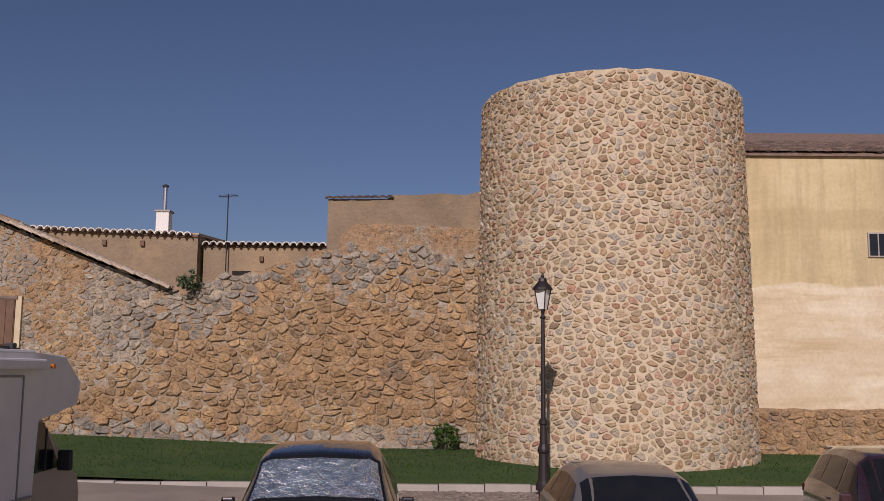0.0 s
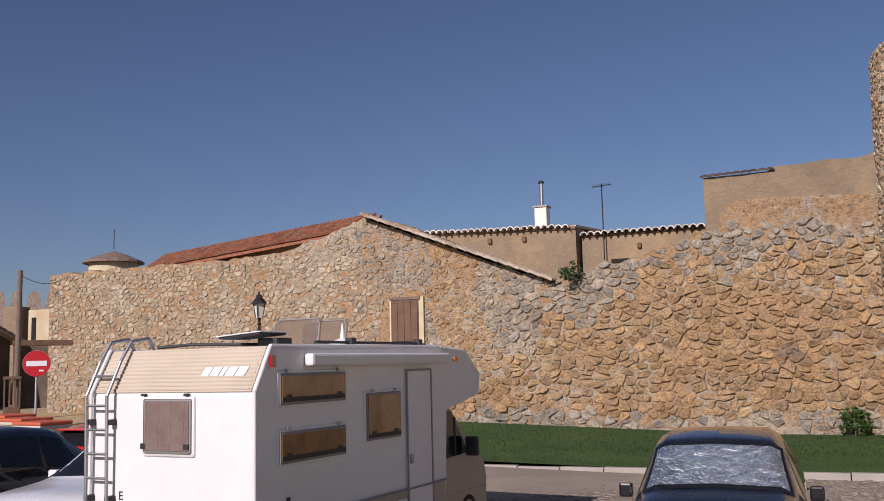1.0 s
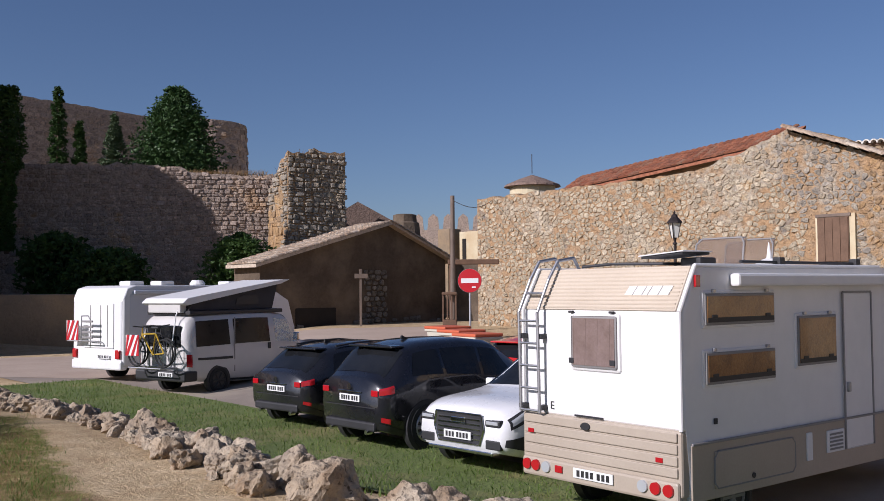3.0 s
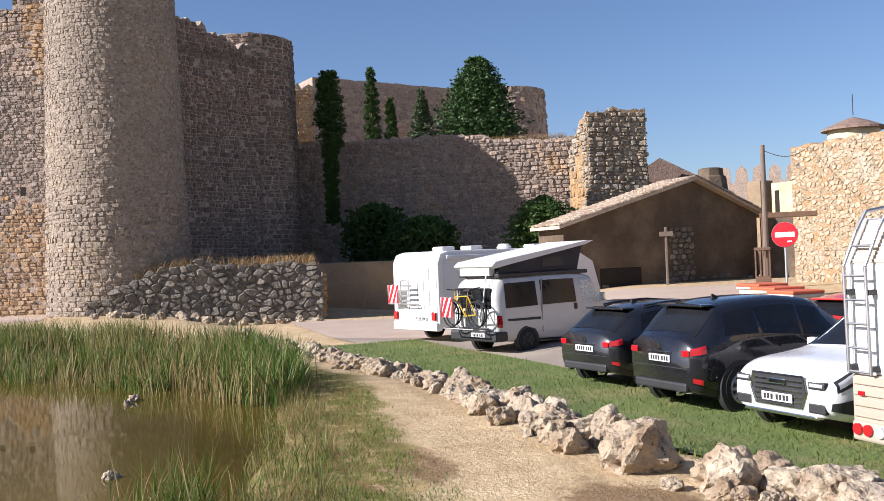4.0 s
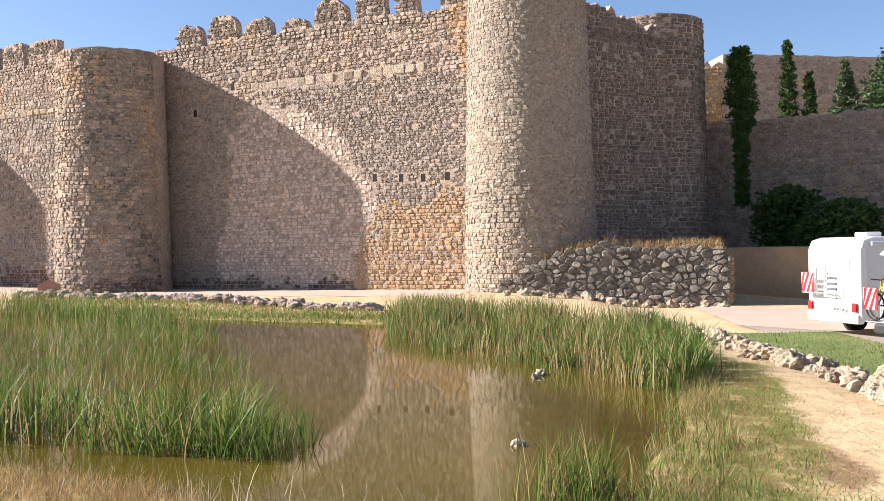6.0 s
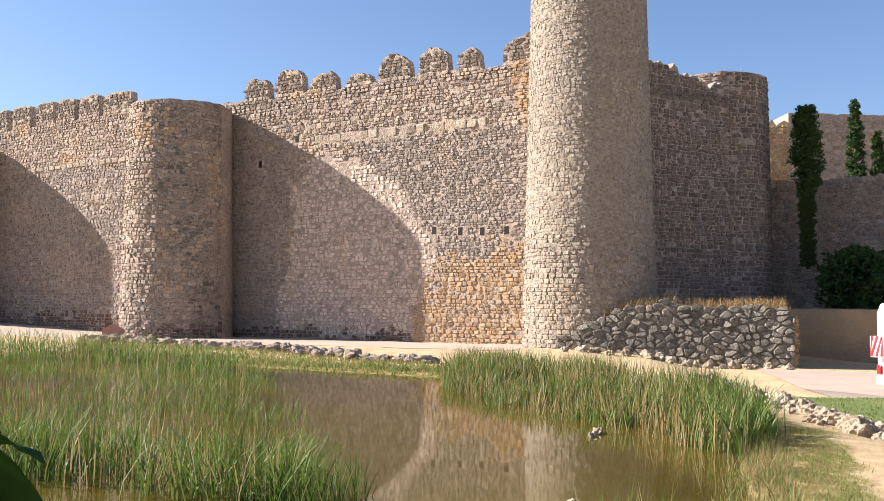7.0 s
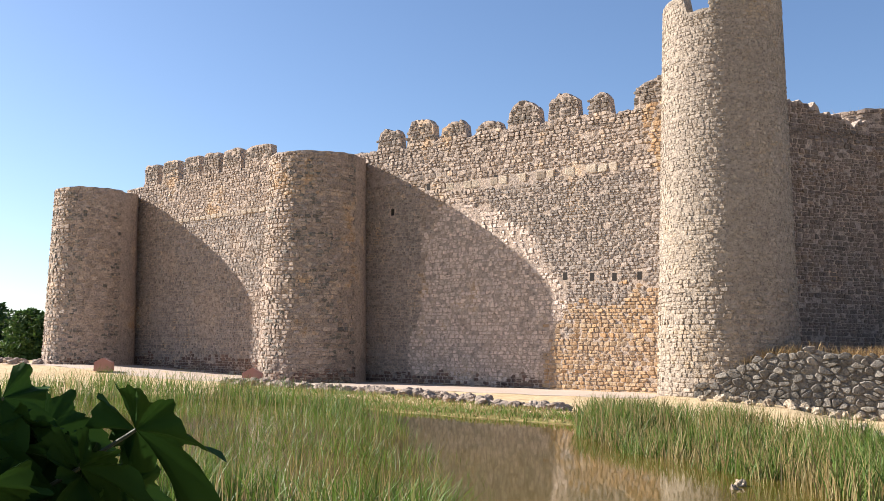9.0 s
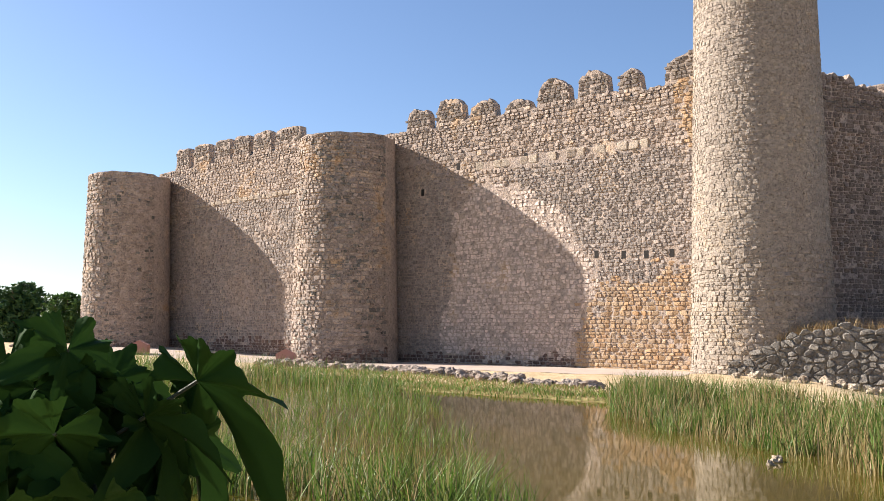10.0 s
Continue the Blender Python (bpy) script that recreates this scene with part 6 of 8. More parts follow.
part("body", yz_body([(0, 1.12), (0, 2.32), (0.28, 2.80), (4.3, 2.80), (5.1, 2.78), (5.62, 2.42), (5.55, 2.10), (5.0, 2.02), (4.35, 1.98), (4.35, 0.40), (0.1, 0.40), (0.1, 1.12)], HW, 0.05), camper_white, camper)
part("rear_cap", yz_body([(-0.012, 2.34), (0.262, 2.80), (0.31, 2.78), (0.03, 2.32)], HW - 0.06, 0.004), camper_cream, camper, "beige corrugated rear cap")
for i in range(11):
    t = (i + 0.5) / 11
    y, z = -0.014 + 0.275 * t, 2.345 + 0.45 * t
    part("rib", boxed((-HW + 0.08, y - 0.006, z - 0.008), (HW - 0.08, y + 0.006, z + 0.010)), camper_cream, camper)
part("rear_skirt", boxed((-HW + 0.01, -0.02, 0.46), (HW - 0.01, 0.12, 1.13), 0.03), camper_beige, camper, "beige ribbed rear skirt")
for i in range(4):
    z = 0.66 + i * 0.118
    part("skirt_board", boxed((-HW + 0.05, -0.045, z), (HW - 0.05, -0.018, z + 0.098), 0.010), camper_beige, camper)
part("bumper", boxed((-HW + 0.03, -0.06, 0.40), (HW - 0.03, 0.1, 0.62), 0.03), camper_beige, camper)
for x, mt in ((-1.0, tail_red), (-0.86, tail_red), (-0.70, lamp_clear), (0.66, lamp_clear), (0.82, tail_red), (0.98, tail_red)):
    part("rear_light", rod(bmesh.new(), (x, -0.085, 0.53), (x, -0.05, 0.53), 0.062, 0.066, 18), mt, camper)
part("square_light", boxed((-0.56, -0.08, 0.49), (-0.45, -0.055, 0.57), 0.008), tail_red, camper)
for x, z in ((-0.95, 0.92), (0.86, 0.82)):
    part("reflector", boxed((x - 0.045, -0.056, z - 0.025), (x + 0.045, -0.044, z + 0.025), 0.004), tail_red, camper)
plate(camper, 0.0, -0.075, 0.53, -1, 0.56)
part("handle", boxed((-0.3, -0.02, 1.145), (0.1, -0.005, 1.165)), black_plastic, camper)
part("badge", lathe([(0.045, 0), (0.04, 0.015)], 16), black_plastic, camper).matrix_basis = pose(-0.12, -0.045, 1.05, 90) @ Matrix.Diagonal((1.6, 1, 1, 1))
win = part("rear_window", boxed((-0.34, -0.03, 1.66), (0.36, 0.02, 2.30), 0.03), camper_white, camper)
part("window_frame", boxed((-0.31, -0.045, 1.70), (0.33, -0.028, 2.27), 0.02), grey_frame, win)
part("pane", boxed((-0.285, -0.052, 1.725), (0.305, -0.044, 2.245)), curtain, win, "brown curtain behind tinted glass")
for x in (-0.27, -0.10, 0.07, 0.24):
    part("curtain_fold", tube([(x - 0.012, -0.050, 1.73), (x, -0.050, 2.0), (x + 0.008, -0.050, 2.24)], 0.006, 6), curtain, win)
for x in (-0.32, 0.26):
    part("catch", boxed((x - 0.02, -0.06, 1.74), (x + 0.05, -0.044, 1.80), 0.006), black_plastic, win)
for x in (-0.32, 0.26):
    part("hinge", boxed((x - 0.03, -0.05, 2.30), (x + 0.03, -0.01, 2.325), 0.006), black_plastic, camper)
# white lettering panel on the cap, drawn as plain slanted bars
for i, w_ in enumerate((0.10, 0.11, 0.06, 0.12, 0.12)):
    x0 = 0.36 + sum((0.10, 0.11, 0.06, 0.12, 0.12)[:i]) + 0.012 * i
    bm = prism([(x0, 0.0), (x0 + w_, 0.0), (x0 + w_ + 0.03, 0.11), (x0 + 0.03, 0.11)], 0.012, pose(0, 0.085, 2.50, -31, 0, 0))
    bmesh.ops.translate(bm, vec=(0, -0.02, 0.0), verts=bm.verts[:])
    part("logo_bar", bm, camper_white, camper)
for side in (1, -1):
    part("corner_trim", tube([(side * (HW - 0.02), -0.005, 1.13), (side * (HW - 0.02), -0.005, 2.33), (side * (HW - 0.02), 0.27, 2.80), (side * (HW - 0.02), 4.2, 2.81)], 0.022, 8), camper_white, camper)
# ladder
for x in (-1.06, -0.76):
    part("ladder_rail", tube([(x, -0.10, 1.14), (x, -0.12, 2.3), (x, 0.08, 2.68), (x, 0.24, 2.90), (x, 0.52, 2.94), (x, 0.62, 2.80)], 0.019), steel, camper)
for z, y in ((1.16, -0.1), (1.42, -0.105), (1.68, -0.11), (1.94, -0.115), (2.2, -0.12), (2.52, 0.0)):
    part("rung", tube([(-1.06, y, z), (-0.76, y, z)], 0.015), steel, camper)
for z in (1.2, 2.02):
    for x in (-1.06, -0.76):
        part("bracket", boxed((x - 0.035, -0.1, z - 0.03), (x + 0.035, 0.01, z + 0.03), 0.006), black_plastic, camper)
# side: windows with orange blinds, door, awning, skirt
def camper_side_window(y0, y1, z0, z1):
    w_ = part("side_window", boxed((HW - 0.01, y0, z0), (HW + 0.02, y1, z1), 0.012), camper_white, camper)
    part("window_frame", boxed((HW + 0.018, y0 + 0.03, z0 + 0.03), (HW + 0.035, y1 - 0.03, z1 - 0.03), 0.01), grey_frame, w_)
    part("pane", boxed((HW + 0.034, y0 + 0.06, z0 + 0.06), (HW + 0.042, y1 - 0.06, z1 - 0.06)), blind_orange, w_, "orange blind behind tinted glass")
    part("blind_hem", boxed((HW + 0.040, y0 + 0.06, z0 + 0.06), (HW + 0.045, y1 - 0.06, z0 + 0.11)), black_plastic, w_)
    for y in (y0 + 0.18, y1 - 0.18):
        part("catch", boxed((HW + 0.040, y - 0.05, z0 + 0.10), (HW + 0.05, y + 0.05, z0 + 0.14), 0.006), black_plastic, w_)
        part("hinge", boxed((HW + 0.018, y - 0.03, z1 - 0.02), (HW + 0.045, y + 0.03, z1 + 0.015), 0.005), steel, w_)


camper_side_window(0.34, 1.70, 2.15, 2.54)
camper_side_window(0.34, 1.70, 1.54, 1.93)
camper_side_window(2.12, 3.04, 1.64, 2.27)
for x0 in (HW,):
    part("side_skirt", boxed((x0 - 0.04, 0.12, 0.40), (x0 + 0.012, 4.3, 0.98), 0.01), camper_beige, camper, "beige side skirt")
    hatch = part("hatch", boxed((x0 + 0.008, 0.5, 0.50), (x0 + 0.024, 2.05, 0.88), 0.012), camper_beige, camper)
    part("hatch_seal", tube([(x0 + 0.02, 0.56, 0.50), (x0 + 0.02, 1.99, 0.50), (x0 + 0.02, 2.05, 0.56), (x0 + 0.02, 2.05, 0.82), (x0 + 0.02, 1.99, 0.88), (x0 + 0.02, 0.56, 0.88), (x0 + 0.02, 0.5, 0.82), (x0 + 0.02, 0.5, 0.56), (x0 + 0.02, 0.56, 0.50)], 0.010, 6), grey_frame, hatch)
    part("hatch_lock", rod(bmesh.new(), (x0 + 0.02, 1.2, 0.56), (x0 + 0.035, 1.2, 0.56), 0.03, 0.03, 12), black_plastic, hatch)
    part("side_moulding", boxed((x0 + 0.006, 0.12, 0.97), (x0 + 0.03, 4.3, 1.0), 0.008), grey_frame, camper)
    part("vent_grille", boxed((x0 + 0.008, 2.75, 0.62), (x0 + 0.03, 3.15, 0.88), 0.01), camper_white, camper)
    for i in range(5):
        part("vent_slat", boxed((x0 + 0.028, 2.80, 0.65 + i * 0.043), (x0 + 0.036, 3.1, 0.672 + i * 0.043)), grey_frame, camper)
    part("filler_flap", boxed((x0 + 0.008, 2.30, 0.58), (x0 + 0.03, 2.42, 0.90), 0.01), camper_white, camper)
door = part("door", boxed((HW + 0.001, 3.2, 0.62), (HW + 0.018, 3.9, 2.50), 0.02), camper_white, camper)
for y in (3.2, 3.9):
    part("door_seal", boxed((HW + 0.012, y - 0.014, 0.62), (HW + 0.026, y + 0.014, 2.50)), grey_frame, door)
part("door_seal", boxed((HW + 0.012, 3.2, 2.49), (HW + 0.026, 3.9, 2.515)), grey_frame, door)
part("door_handle", boxed((HW + 0.016, 3.25, 1.30), (HW + 0.05, 3.31, 1.42), 0.01), steel, door)
part("awning", boxed((HW + 0.005, 0.85, 2.58), (HW + 0.125, 4.3, 2.72), 0.03), camper_white, camper)
part("marker_light", boxed((HW + 0.0, 0.22, 2.58), (HW + 0.03, 0.30, 2.70), 0.006), tail_red, camper)
part("marker_light", boxed((HW + 0.1, 4.42, 2.60), (HW + 0.14, 4.5, 2.66), 0.006), lamp_amber, camper)
part("socket", boxed((HW, 0.52, 1.16), (HW + 0.02, 0.57, 1.22), 0.004), black_plastic, camper)
# cab
cab = part("cab", yz_body([(4.3, 0.42), (4.3, 2.0), (4.75, 2.02), (5.42, 1.35), (6.0, 1.12), (6.1, 0.85), (6.08, 0.42)], 0.98, 0.07), camper_beige, camper)
bm = bmesh.new()
bm.faces.new([bm.verts.new(p) for p in ((0.986, 4.42, 1.22), (0.986, 5.38, 1.26), (0.986, 4.85, 1.88), (0.986, 4.42, 1.92))])
part("side_glass", bm, car_glass, cab)
part("quarter_bar", boxed((0.984, 4.92, 1.24), (0.995, 4.96, 1.8)), black_plastic, cab)
part("door_mirror", boxed((1.02, 5.20, 1.22), (1.22, 5.28, 1.50), 0.03), black_plastic, camper)
part("cab_skirt", boxed((0.95, 4.32, 0.40), (0.99, 6.02, 0.72), 0.01), camper_beige, camper)
wheels(camper, (1.05, 5.35), 0.97, 0.33, 6, grey_frame, arch=black_plastic)
# roof fittings
part("solar_panel", boxed((0.45, 0.5, 2.87), (1.0, 1.0, 2.895), 0.008, pose(0, 0, 0, 0, -4, 0)), black_plastic, camper, "tilted solar panel with a pale rim")
part("panel_rim", boxed((0.43, 0.48, 2.896), (1.02, 1.02, 2.91), 0.006, pose(0, 0, 0, 0, -4, 0)), camper_white, camper)
part("panel_foot", boxed((0.62, 0.7, 2.79), (0.88, 1.0, 2.90), 0.02), black_plastic, camper)
acrylic = gloss("smoked_acrylic", (0.62, 0.55, 0.50), 0.12)
acrylic.node_tree.nodes["Principled BSDF"].inputs["Transmission Weight"].default_value = 0.9
acrylic.node_tree.nodes["Principled BSDF"].inputs["IOR"].default_value = 1.1
for y in (2.35, 3.0):
    lid = part("skylight", yz_body([(y, 2.82), (y + 0.05, 3.12), (y + 0.10, 3.20), (y + 0.13, 3.18), (y + 0.05, 2.82)], 0.34, 0.02), acrylic, camper, "raised smoked skylight")
    part("skylight_edge", tube([(-0.34, y, 2.82), (-0.34, y + 0.05, 3.12), (-0.28, y + 0.10, 3.19), (0.28, y + 0.10, 3.19), (0.34, y + 0.05, 3.12), (0.34, y, 2.82)], 0.012, 6), grey_frame, lid)
    part("skylight_base", boxed((-0.38, y - 0.05, 2.79), (0.38, y + 0.55, 2.85), 0.02), camper_white, camper)
part("roof_vent", lathe([(0.16, 2.80), (0.16, 2.86), (0.1, 2.9), (0.02, 2.93)], 16), camper_white, camper).matrix_basis = pose(0.55, 2.6, 0)
part("aerial", lathe([(0.035, 2.9), (0.012, 3.08), (0.004, 3.12)], 8), camper_white, camper).matrix_basis = pose(0.55, 2.6, 0)
for x in (0.85,):
    part("roof_rail", tube([(x, 1.5, 2.86), (x, 4.2, 2.86)], 0.018), black_plastic, camper)
    for y in (2.3, 4.1):
        part("rail_foot", boxed((x - 0.05, y - 0.06, 2.78), (x + 0.05, y + 0.06, 2.92), 0.015), black_plastic, camper)
part("cable", tube([(-0.7, 0.6, 2.83), (-0.4, 0.8, 2.86), (0.1, 0.9, 2.85), (0.5, 1.0, 2.84)], 0.018), black_plastic, camper)
letter = bpy.data.curves.new("letter", "FONT")
letter.body, letter.size, letter.extrude = "E", 0.13, 0.002
tmp = new("letter", letter)
me = bpy.data.meshes.new_from_object(tmp)
bpy.data.objects.remove(tmp)
me.materials.append(plate_ink)
e_mark = under(new("letter_mark", me), camper)
e_mark.matrix_basis = pose(-0.68, -0.006, 1.19, 90, 0, 0)

# far motorhome
camper2 = thing("motorhome", "large white coach-built motorhome with a striped rear panel", "motorhome", stand(-26.3, 10.9, 14))
grey_white = gloss("grey_white", (0.62, 0.64, 0.67), 0.3)
part("body", yz_body([(0, 0.45), (0, 2.35), (0.12, 2.62), (0.4, 2.70), (5.6, 2.70), (6.6, 2.2), (6.9, 1.3), (6.95, 0.45)], 1.13, 0.06), camper_white, camper2)
part("rear_cap", boxed((-1.08, -0.03, 0.40), (1.08, 0.2, 2.3), 0.05), white_gloss, camper2)
part("rear_panel", boxed((-0.55, -0.055, 0.95), (0.75, -0.025, 2.2), 0.02), camper_white, camper2)
for x in (-0.25, 0.2, 0.5):
    part("panel_rib", boxed((x - 0.01, -0.065, 1.0), (x + 0.01, -0.05, 2.15)), grey_frame, camper2)
part("bumper", boxed((-1.1, -0.08, 0.35), (1.1, 0.15, 0.62), 0.05), white_gloss, camper2)
for side in (1, -1):
    part("tail_light", boxed((side * 0.95 - 0.1, -0.09, 0.66), (side * 0.95 + 0.1, -0.03, 0.92), 0.03, pose(0, 0, 0, 0, 0, 0)), tail_red, camper2)
    part("side_stripe", boxed((side * 1.135 - 0.004, 0.1, 0.95), (side * 1.135 + 0.004, 5.5, 0.99)), black_plastic, camper2)
part("side_body_panel", boxed((1.122, 0.2, 1.02), (1.136, 5.8, 2.45), 0.004), grey_white, camper2)
part("awning", boxed((1.13, 0.3, 2.44), (1.23, 4.6, 2.56), 0.03), grey_white, camper2)
plate(camper2, 0.35, -0.09, 0.72, -1)


def warning_board(parent, x, y, z, size=0.5):
    b = part("warning_board", boxed((x - size / 2, y - 0.008, z - size / 2), (x + size / 2, y + 0.008, z + size / 2), 0.004), sign_white, parent, "red and white striped warning board")
    for i in range(-1, 3):
        k = -size / 2 + i * size * 0.4
        pts = [(k, -size / 2), (k + size * 0.2, -size / 2), (k + size * 0.7, size / 2), (k + size * 0.5, size / 2)]
        lim = lambda v: max(-size / 2, min(size / 2, v))
        pts = [(x + lim(px), z + pz) for px, pz in pts]
        if pts[1][0] - pts[0][0] + pts[2][0] - pts[3][0] > 0.02:
            part("stripe", prism(pts, 0.008, Matrix.Translation((0, y - 0.018, 0))), sign_red, b)
    return b


warning_board(camper2, -0.72, -0.30, 1.45, 0.55)
part("rack", tube([(-1.0, -0.28, 1.15), (0.3, -0.28, 1.15), (0.3, -0.04, 1.1)], 0.018), steel, camper2)
for z in (1.25, 1.4, 1.55, 1.7):
    part("rack_bar", boxed((-0.3, -0.3, z - 0.03), (0.15, -0.26, z + 0.03), 0.01), grey_frame, camper2)
part("rack_post", tube([(-0.35, -0.28, 1.1), (-0.35, -0.28, 1.85), (-0.35, -0.02, 1.85)], 0.018), steel, camper2)
for y, x in ((0.7, 0.3), (1.6, 0.55), (4.4, 0.4)):
    part("roof_vent", boxed((x - 0.3, y, 2.69), (x + 0.2, y + 0.5, 2.83), 0.04), camper_white, camper2)
part("satellite_box", lathe([(0.2, 2.68), (0.24, 2.75), (0.16, 2.86)], 14), camper_white, camper2).matrix_basis = pose(0.5, 3.2, 0)
wheels(camper2, (1.4, 5.6), 1.0, 0.34, 6, sign_white, arch=black_plastic)

# camper van with a raised roof and bicycles on its tail
van = thing("camper_van", "grey-white camper van with a raised pop-up roof", "van", stand(-21.65, 10.6, 13))
van_paint = gloss("van_paint", (0.60, 0.58, 0.55), 0.35, 0.0, 0.4)
vs = Shell(4.8, [(0, 0.42), (0.4, 0.32), (4.3, 0.30), (4.8, 0.42)], [(0, 1.08), (3.3, 1.10), (4.3, 1.0), (4.8, 0.75)],
           [(0, 1.55), (0.06, 1.75), (0.25, 1.92), (0.7, 1.95), (3.0, 1.95), (3.4, 1.86), (4.05, 1.18), (4.4, 1.08), (4.7, 0.95), (4.8, 0.8)],
           [(0, 0.84), (0.12, 0.90), (0.5, 0.92), (4.0, 0.92), (4.5, 0.86), (4.8, 0.7)], [(0, 0.84), (3.0, 0.84), (4.0, 0.82), (4.8, 0.85)])
vs.body(van, van_paint)
vs.screen("windscreen", van, car_glass, 3.38, 4.02, edge=5.1)
side_windows(van, vs, [(0.28, 1.35, 0.04, 0), (1.5, 2.72, 0, 0)], 4.1, 4.88)
side_windows(van, vs, [(2.92, 3.85, 0, -0.42)], 4.1, 4.88, shade_foil)
part("rear_window", boxed((-0.66, -0.02, 1.15), (0.66, 0.03, 1.68), 0.03), car_glass, van)
part("tailgate", boxed((-0.78, -0.015, 0.62), (0.78, 0.03, 1.12), 0.02), van_paint, van)
part("rear_bumper", boxed((-0.92, -0.12, 0.34), (0.92, 0.3, 0.60), 0.05), black_plastic, van)
for side in (1, -1):
    vs.panel("tail_light", van, tail_red, 0.012, 0.14, 2.7, 3.7, side, 0.014)
    vs.panel("side_moulding", van, black_plastic, 0.3, 1.4, 3.28, 3.45, side, 0.012)
    vs.panel("sill", van, black_plastic, 0.9, 3.4, 1.4, 1.95, side, 0.008)
    vs.panel("headlight", van, lamp_clear, 4.5, 4.76, 3.2, 4.2, side, 0.01)
    p = vs.at(3.3, 4.1, side)
    part("door_mirror", boxed((p.x + (0.02 if side > 0 else -0.2), 3.55, p.z), (p.x + (0.2 if side > 0 else -0.02), 3.63, p.z + 0.22), 0.03), chrome if side > 0 else black_plastic, van)
    part("sliding_rail", boxed((side * 0.925 - 0.008, 1.45, 0.5), (side * 0.925 + 0.008, 1.48, 1.85)), grey_frame, van)
part("door_handle", boxed((0.92, 2.62, 1.0), (0.95, 2.72, 1.16), 0.01), black_plastic, van)
wheels(van, (0.95, 3.85), 0.92, 0.32, 6, black_plastic, arch=black_plastic)
plate(van, 0.25, -0.13, 0.5, -1)
part("roof_base", yz_body([(0.15, 1.93), (0.15, 2.03), (3.3, 2.03), (3.3, 1.93)], 0.80, 0.03), black_plastic, van)
part("pop_up_roof", yz_body([(-0.05, 2.22), (0.1, 2.34), (0.5, 2.40), (3.35, 2.80), (3.62, 2.80), (3.3, 2.70), (0.5, 2.24), (0.1, 2.16)], 0.78, 0.03), camper_white, van, "white tilted roof shell")
part("roof_canvas", yz_body([(0.2, 2.04), (0.3, 2.20), (3.2, 2.68), (3.0, 2.04)], 0.70, 0.0), surface("canvas", (0.035, 0.033, 0.035), (0.06, 0.056, 0.058), 2.0, 0.95, 0.3), van, "dark canvas side of the raised roof")
part("canvas_window", prism([(1.7, 2.16), (2.5, 2.16), (2.45, 2.38), (2.1, 2.42), (1.75, 2.32)], 0.012, pose(0.703, 0, 0, 0, 0, 90) @ Matrix.Scale(-1, 4, (0, 1, 0))), black_plastic, van)
part("strap", tube([(0.45, -0.12, 1.1), (0.5, -0.03, 1.9), (0.5, 0.1, 2.2)], 0.016), sign_white, van)
part("roof_hinge_box", boxed((-0.6, 0.02, 1.98), (0.6, 0.22, 2.2), 0.03), van_paint, van)


def hoop(x, z, r, thick):
    """A closed tyre ring standing in the plane y = 0."""
    bm = bmesh.new()
    rows = [[bm.verts.new((x + (r + thick * math.cos(b)) * math.cos(a), thick * math.sin(b), z + (r + thick * math.cos(b)) * math.sin(a)))
             for b in [2 * math.pi * j / 6 for j in range(6)]] for a in [2 * math.pi * i / 28 for i in range(28)]]
    for i in range(28):
        for j in range(6):
            bm.faces.new((rows[i][j], rows[(i + 1) % 28][j], rows[(i + 1) % 28][(j + 1) % 6], rows[i][(j + 1) % 6]))
    return bm


def bicycle(parent_pose, label, frame_material):
    b = thing("bicycle", label, "bicycle", parent_pose, "bicycles on the van's rear rack")
    for x in (-0.5, 0.5):
        w_ = part("wheel", hoop(x, 0.34, 0.32, 0.022), rubber, b)
        bm = bmesh.new()
        for i in range(8):
            a = 2 * math.pi * i / 8
            rod(bm, (x, 0, 0.34), (x + 0.31 * math.cos(a), 0, 0.34 + 0.31 * math.sin(a)), 0.004, 0.004, 4)
        part("spokes", bm, steel, w_)
    part("frame", tube([(-0.5, 0, 0.34), (-0.1, 0, 0.3), (0.3, 0, 0.78), (-0.2, 0, 0.8), (-0.1, 0, 0.3), (-0.2, 0, 0.8), (-0.5, 0, 0.34)], 0.018, 6), frame_material, b)
    part("fork", tube([(0.5, 0, 0.34), (0.3, 0, 0.78), (0.28, 0, 0.95)], 0.016, 6), frame_material, b)
    part("handlebar", tube([(0.3, -0.26, 0.98), (0.28, 0, 0.95), (0.3, 0.26, 0.98)], 0.014, 6), black_plastic, b)
    part("saddle", boxed((-0.34, -0.06, 0.92), (-0.1, 0.06, 0.97), 0.02), black_plastic, b)
    part("seat_post", tube([(-0.2, 0, 0.8), (-0.22, 0, 0.93)], 0.014, 6), steel, b)
    return b


van_at = stand(-21.65, 10.6, 13)
bicycle(van_at @ pose(-0.05, -0.26, 0.72), "black bicycle hung on the van's rear rack", black_plastic)
bicycle(van_at @ pose(0.1, -0.46, 0.70, 0, 0, 180), "bicycle with a yellow frame on the rear rack", gloss("bike_yellow", (0.5, 0.33, 0.03), 0.35))
part("bike_rack", tube([(-0.6, -0.55, 0.68), (0.6, -0.55, 0.68), (0.6, -0.08, 0.68), (-0.6, -0.08, 0.68), (-0.6, -0.55, 0.68)], 0.02), steel, van)
part("rack_upright", tube([(0.4, -0.08, 0.66), (0.4, -0.12, 1.3)], 0.02), steel, van)
part("rack_upright", tube([(-0.4, -0.08, 0.66), (-0.4, -0.12, 1.3)], 0.02), steel, van)
warning_board(van, -0.35, -0.62, 1.22, 0.5)

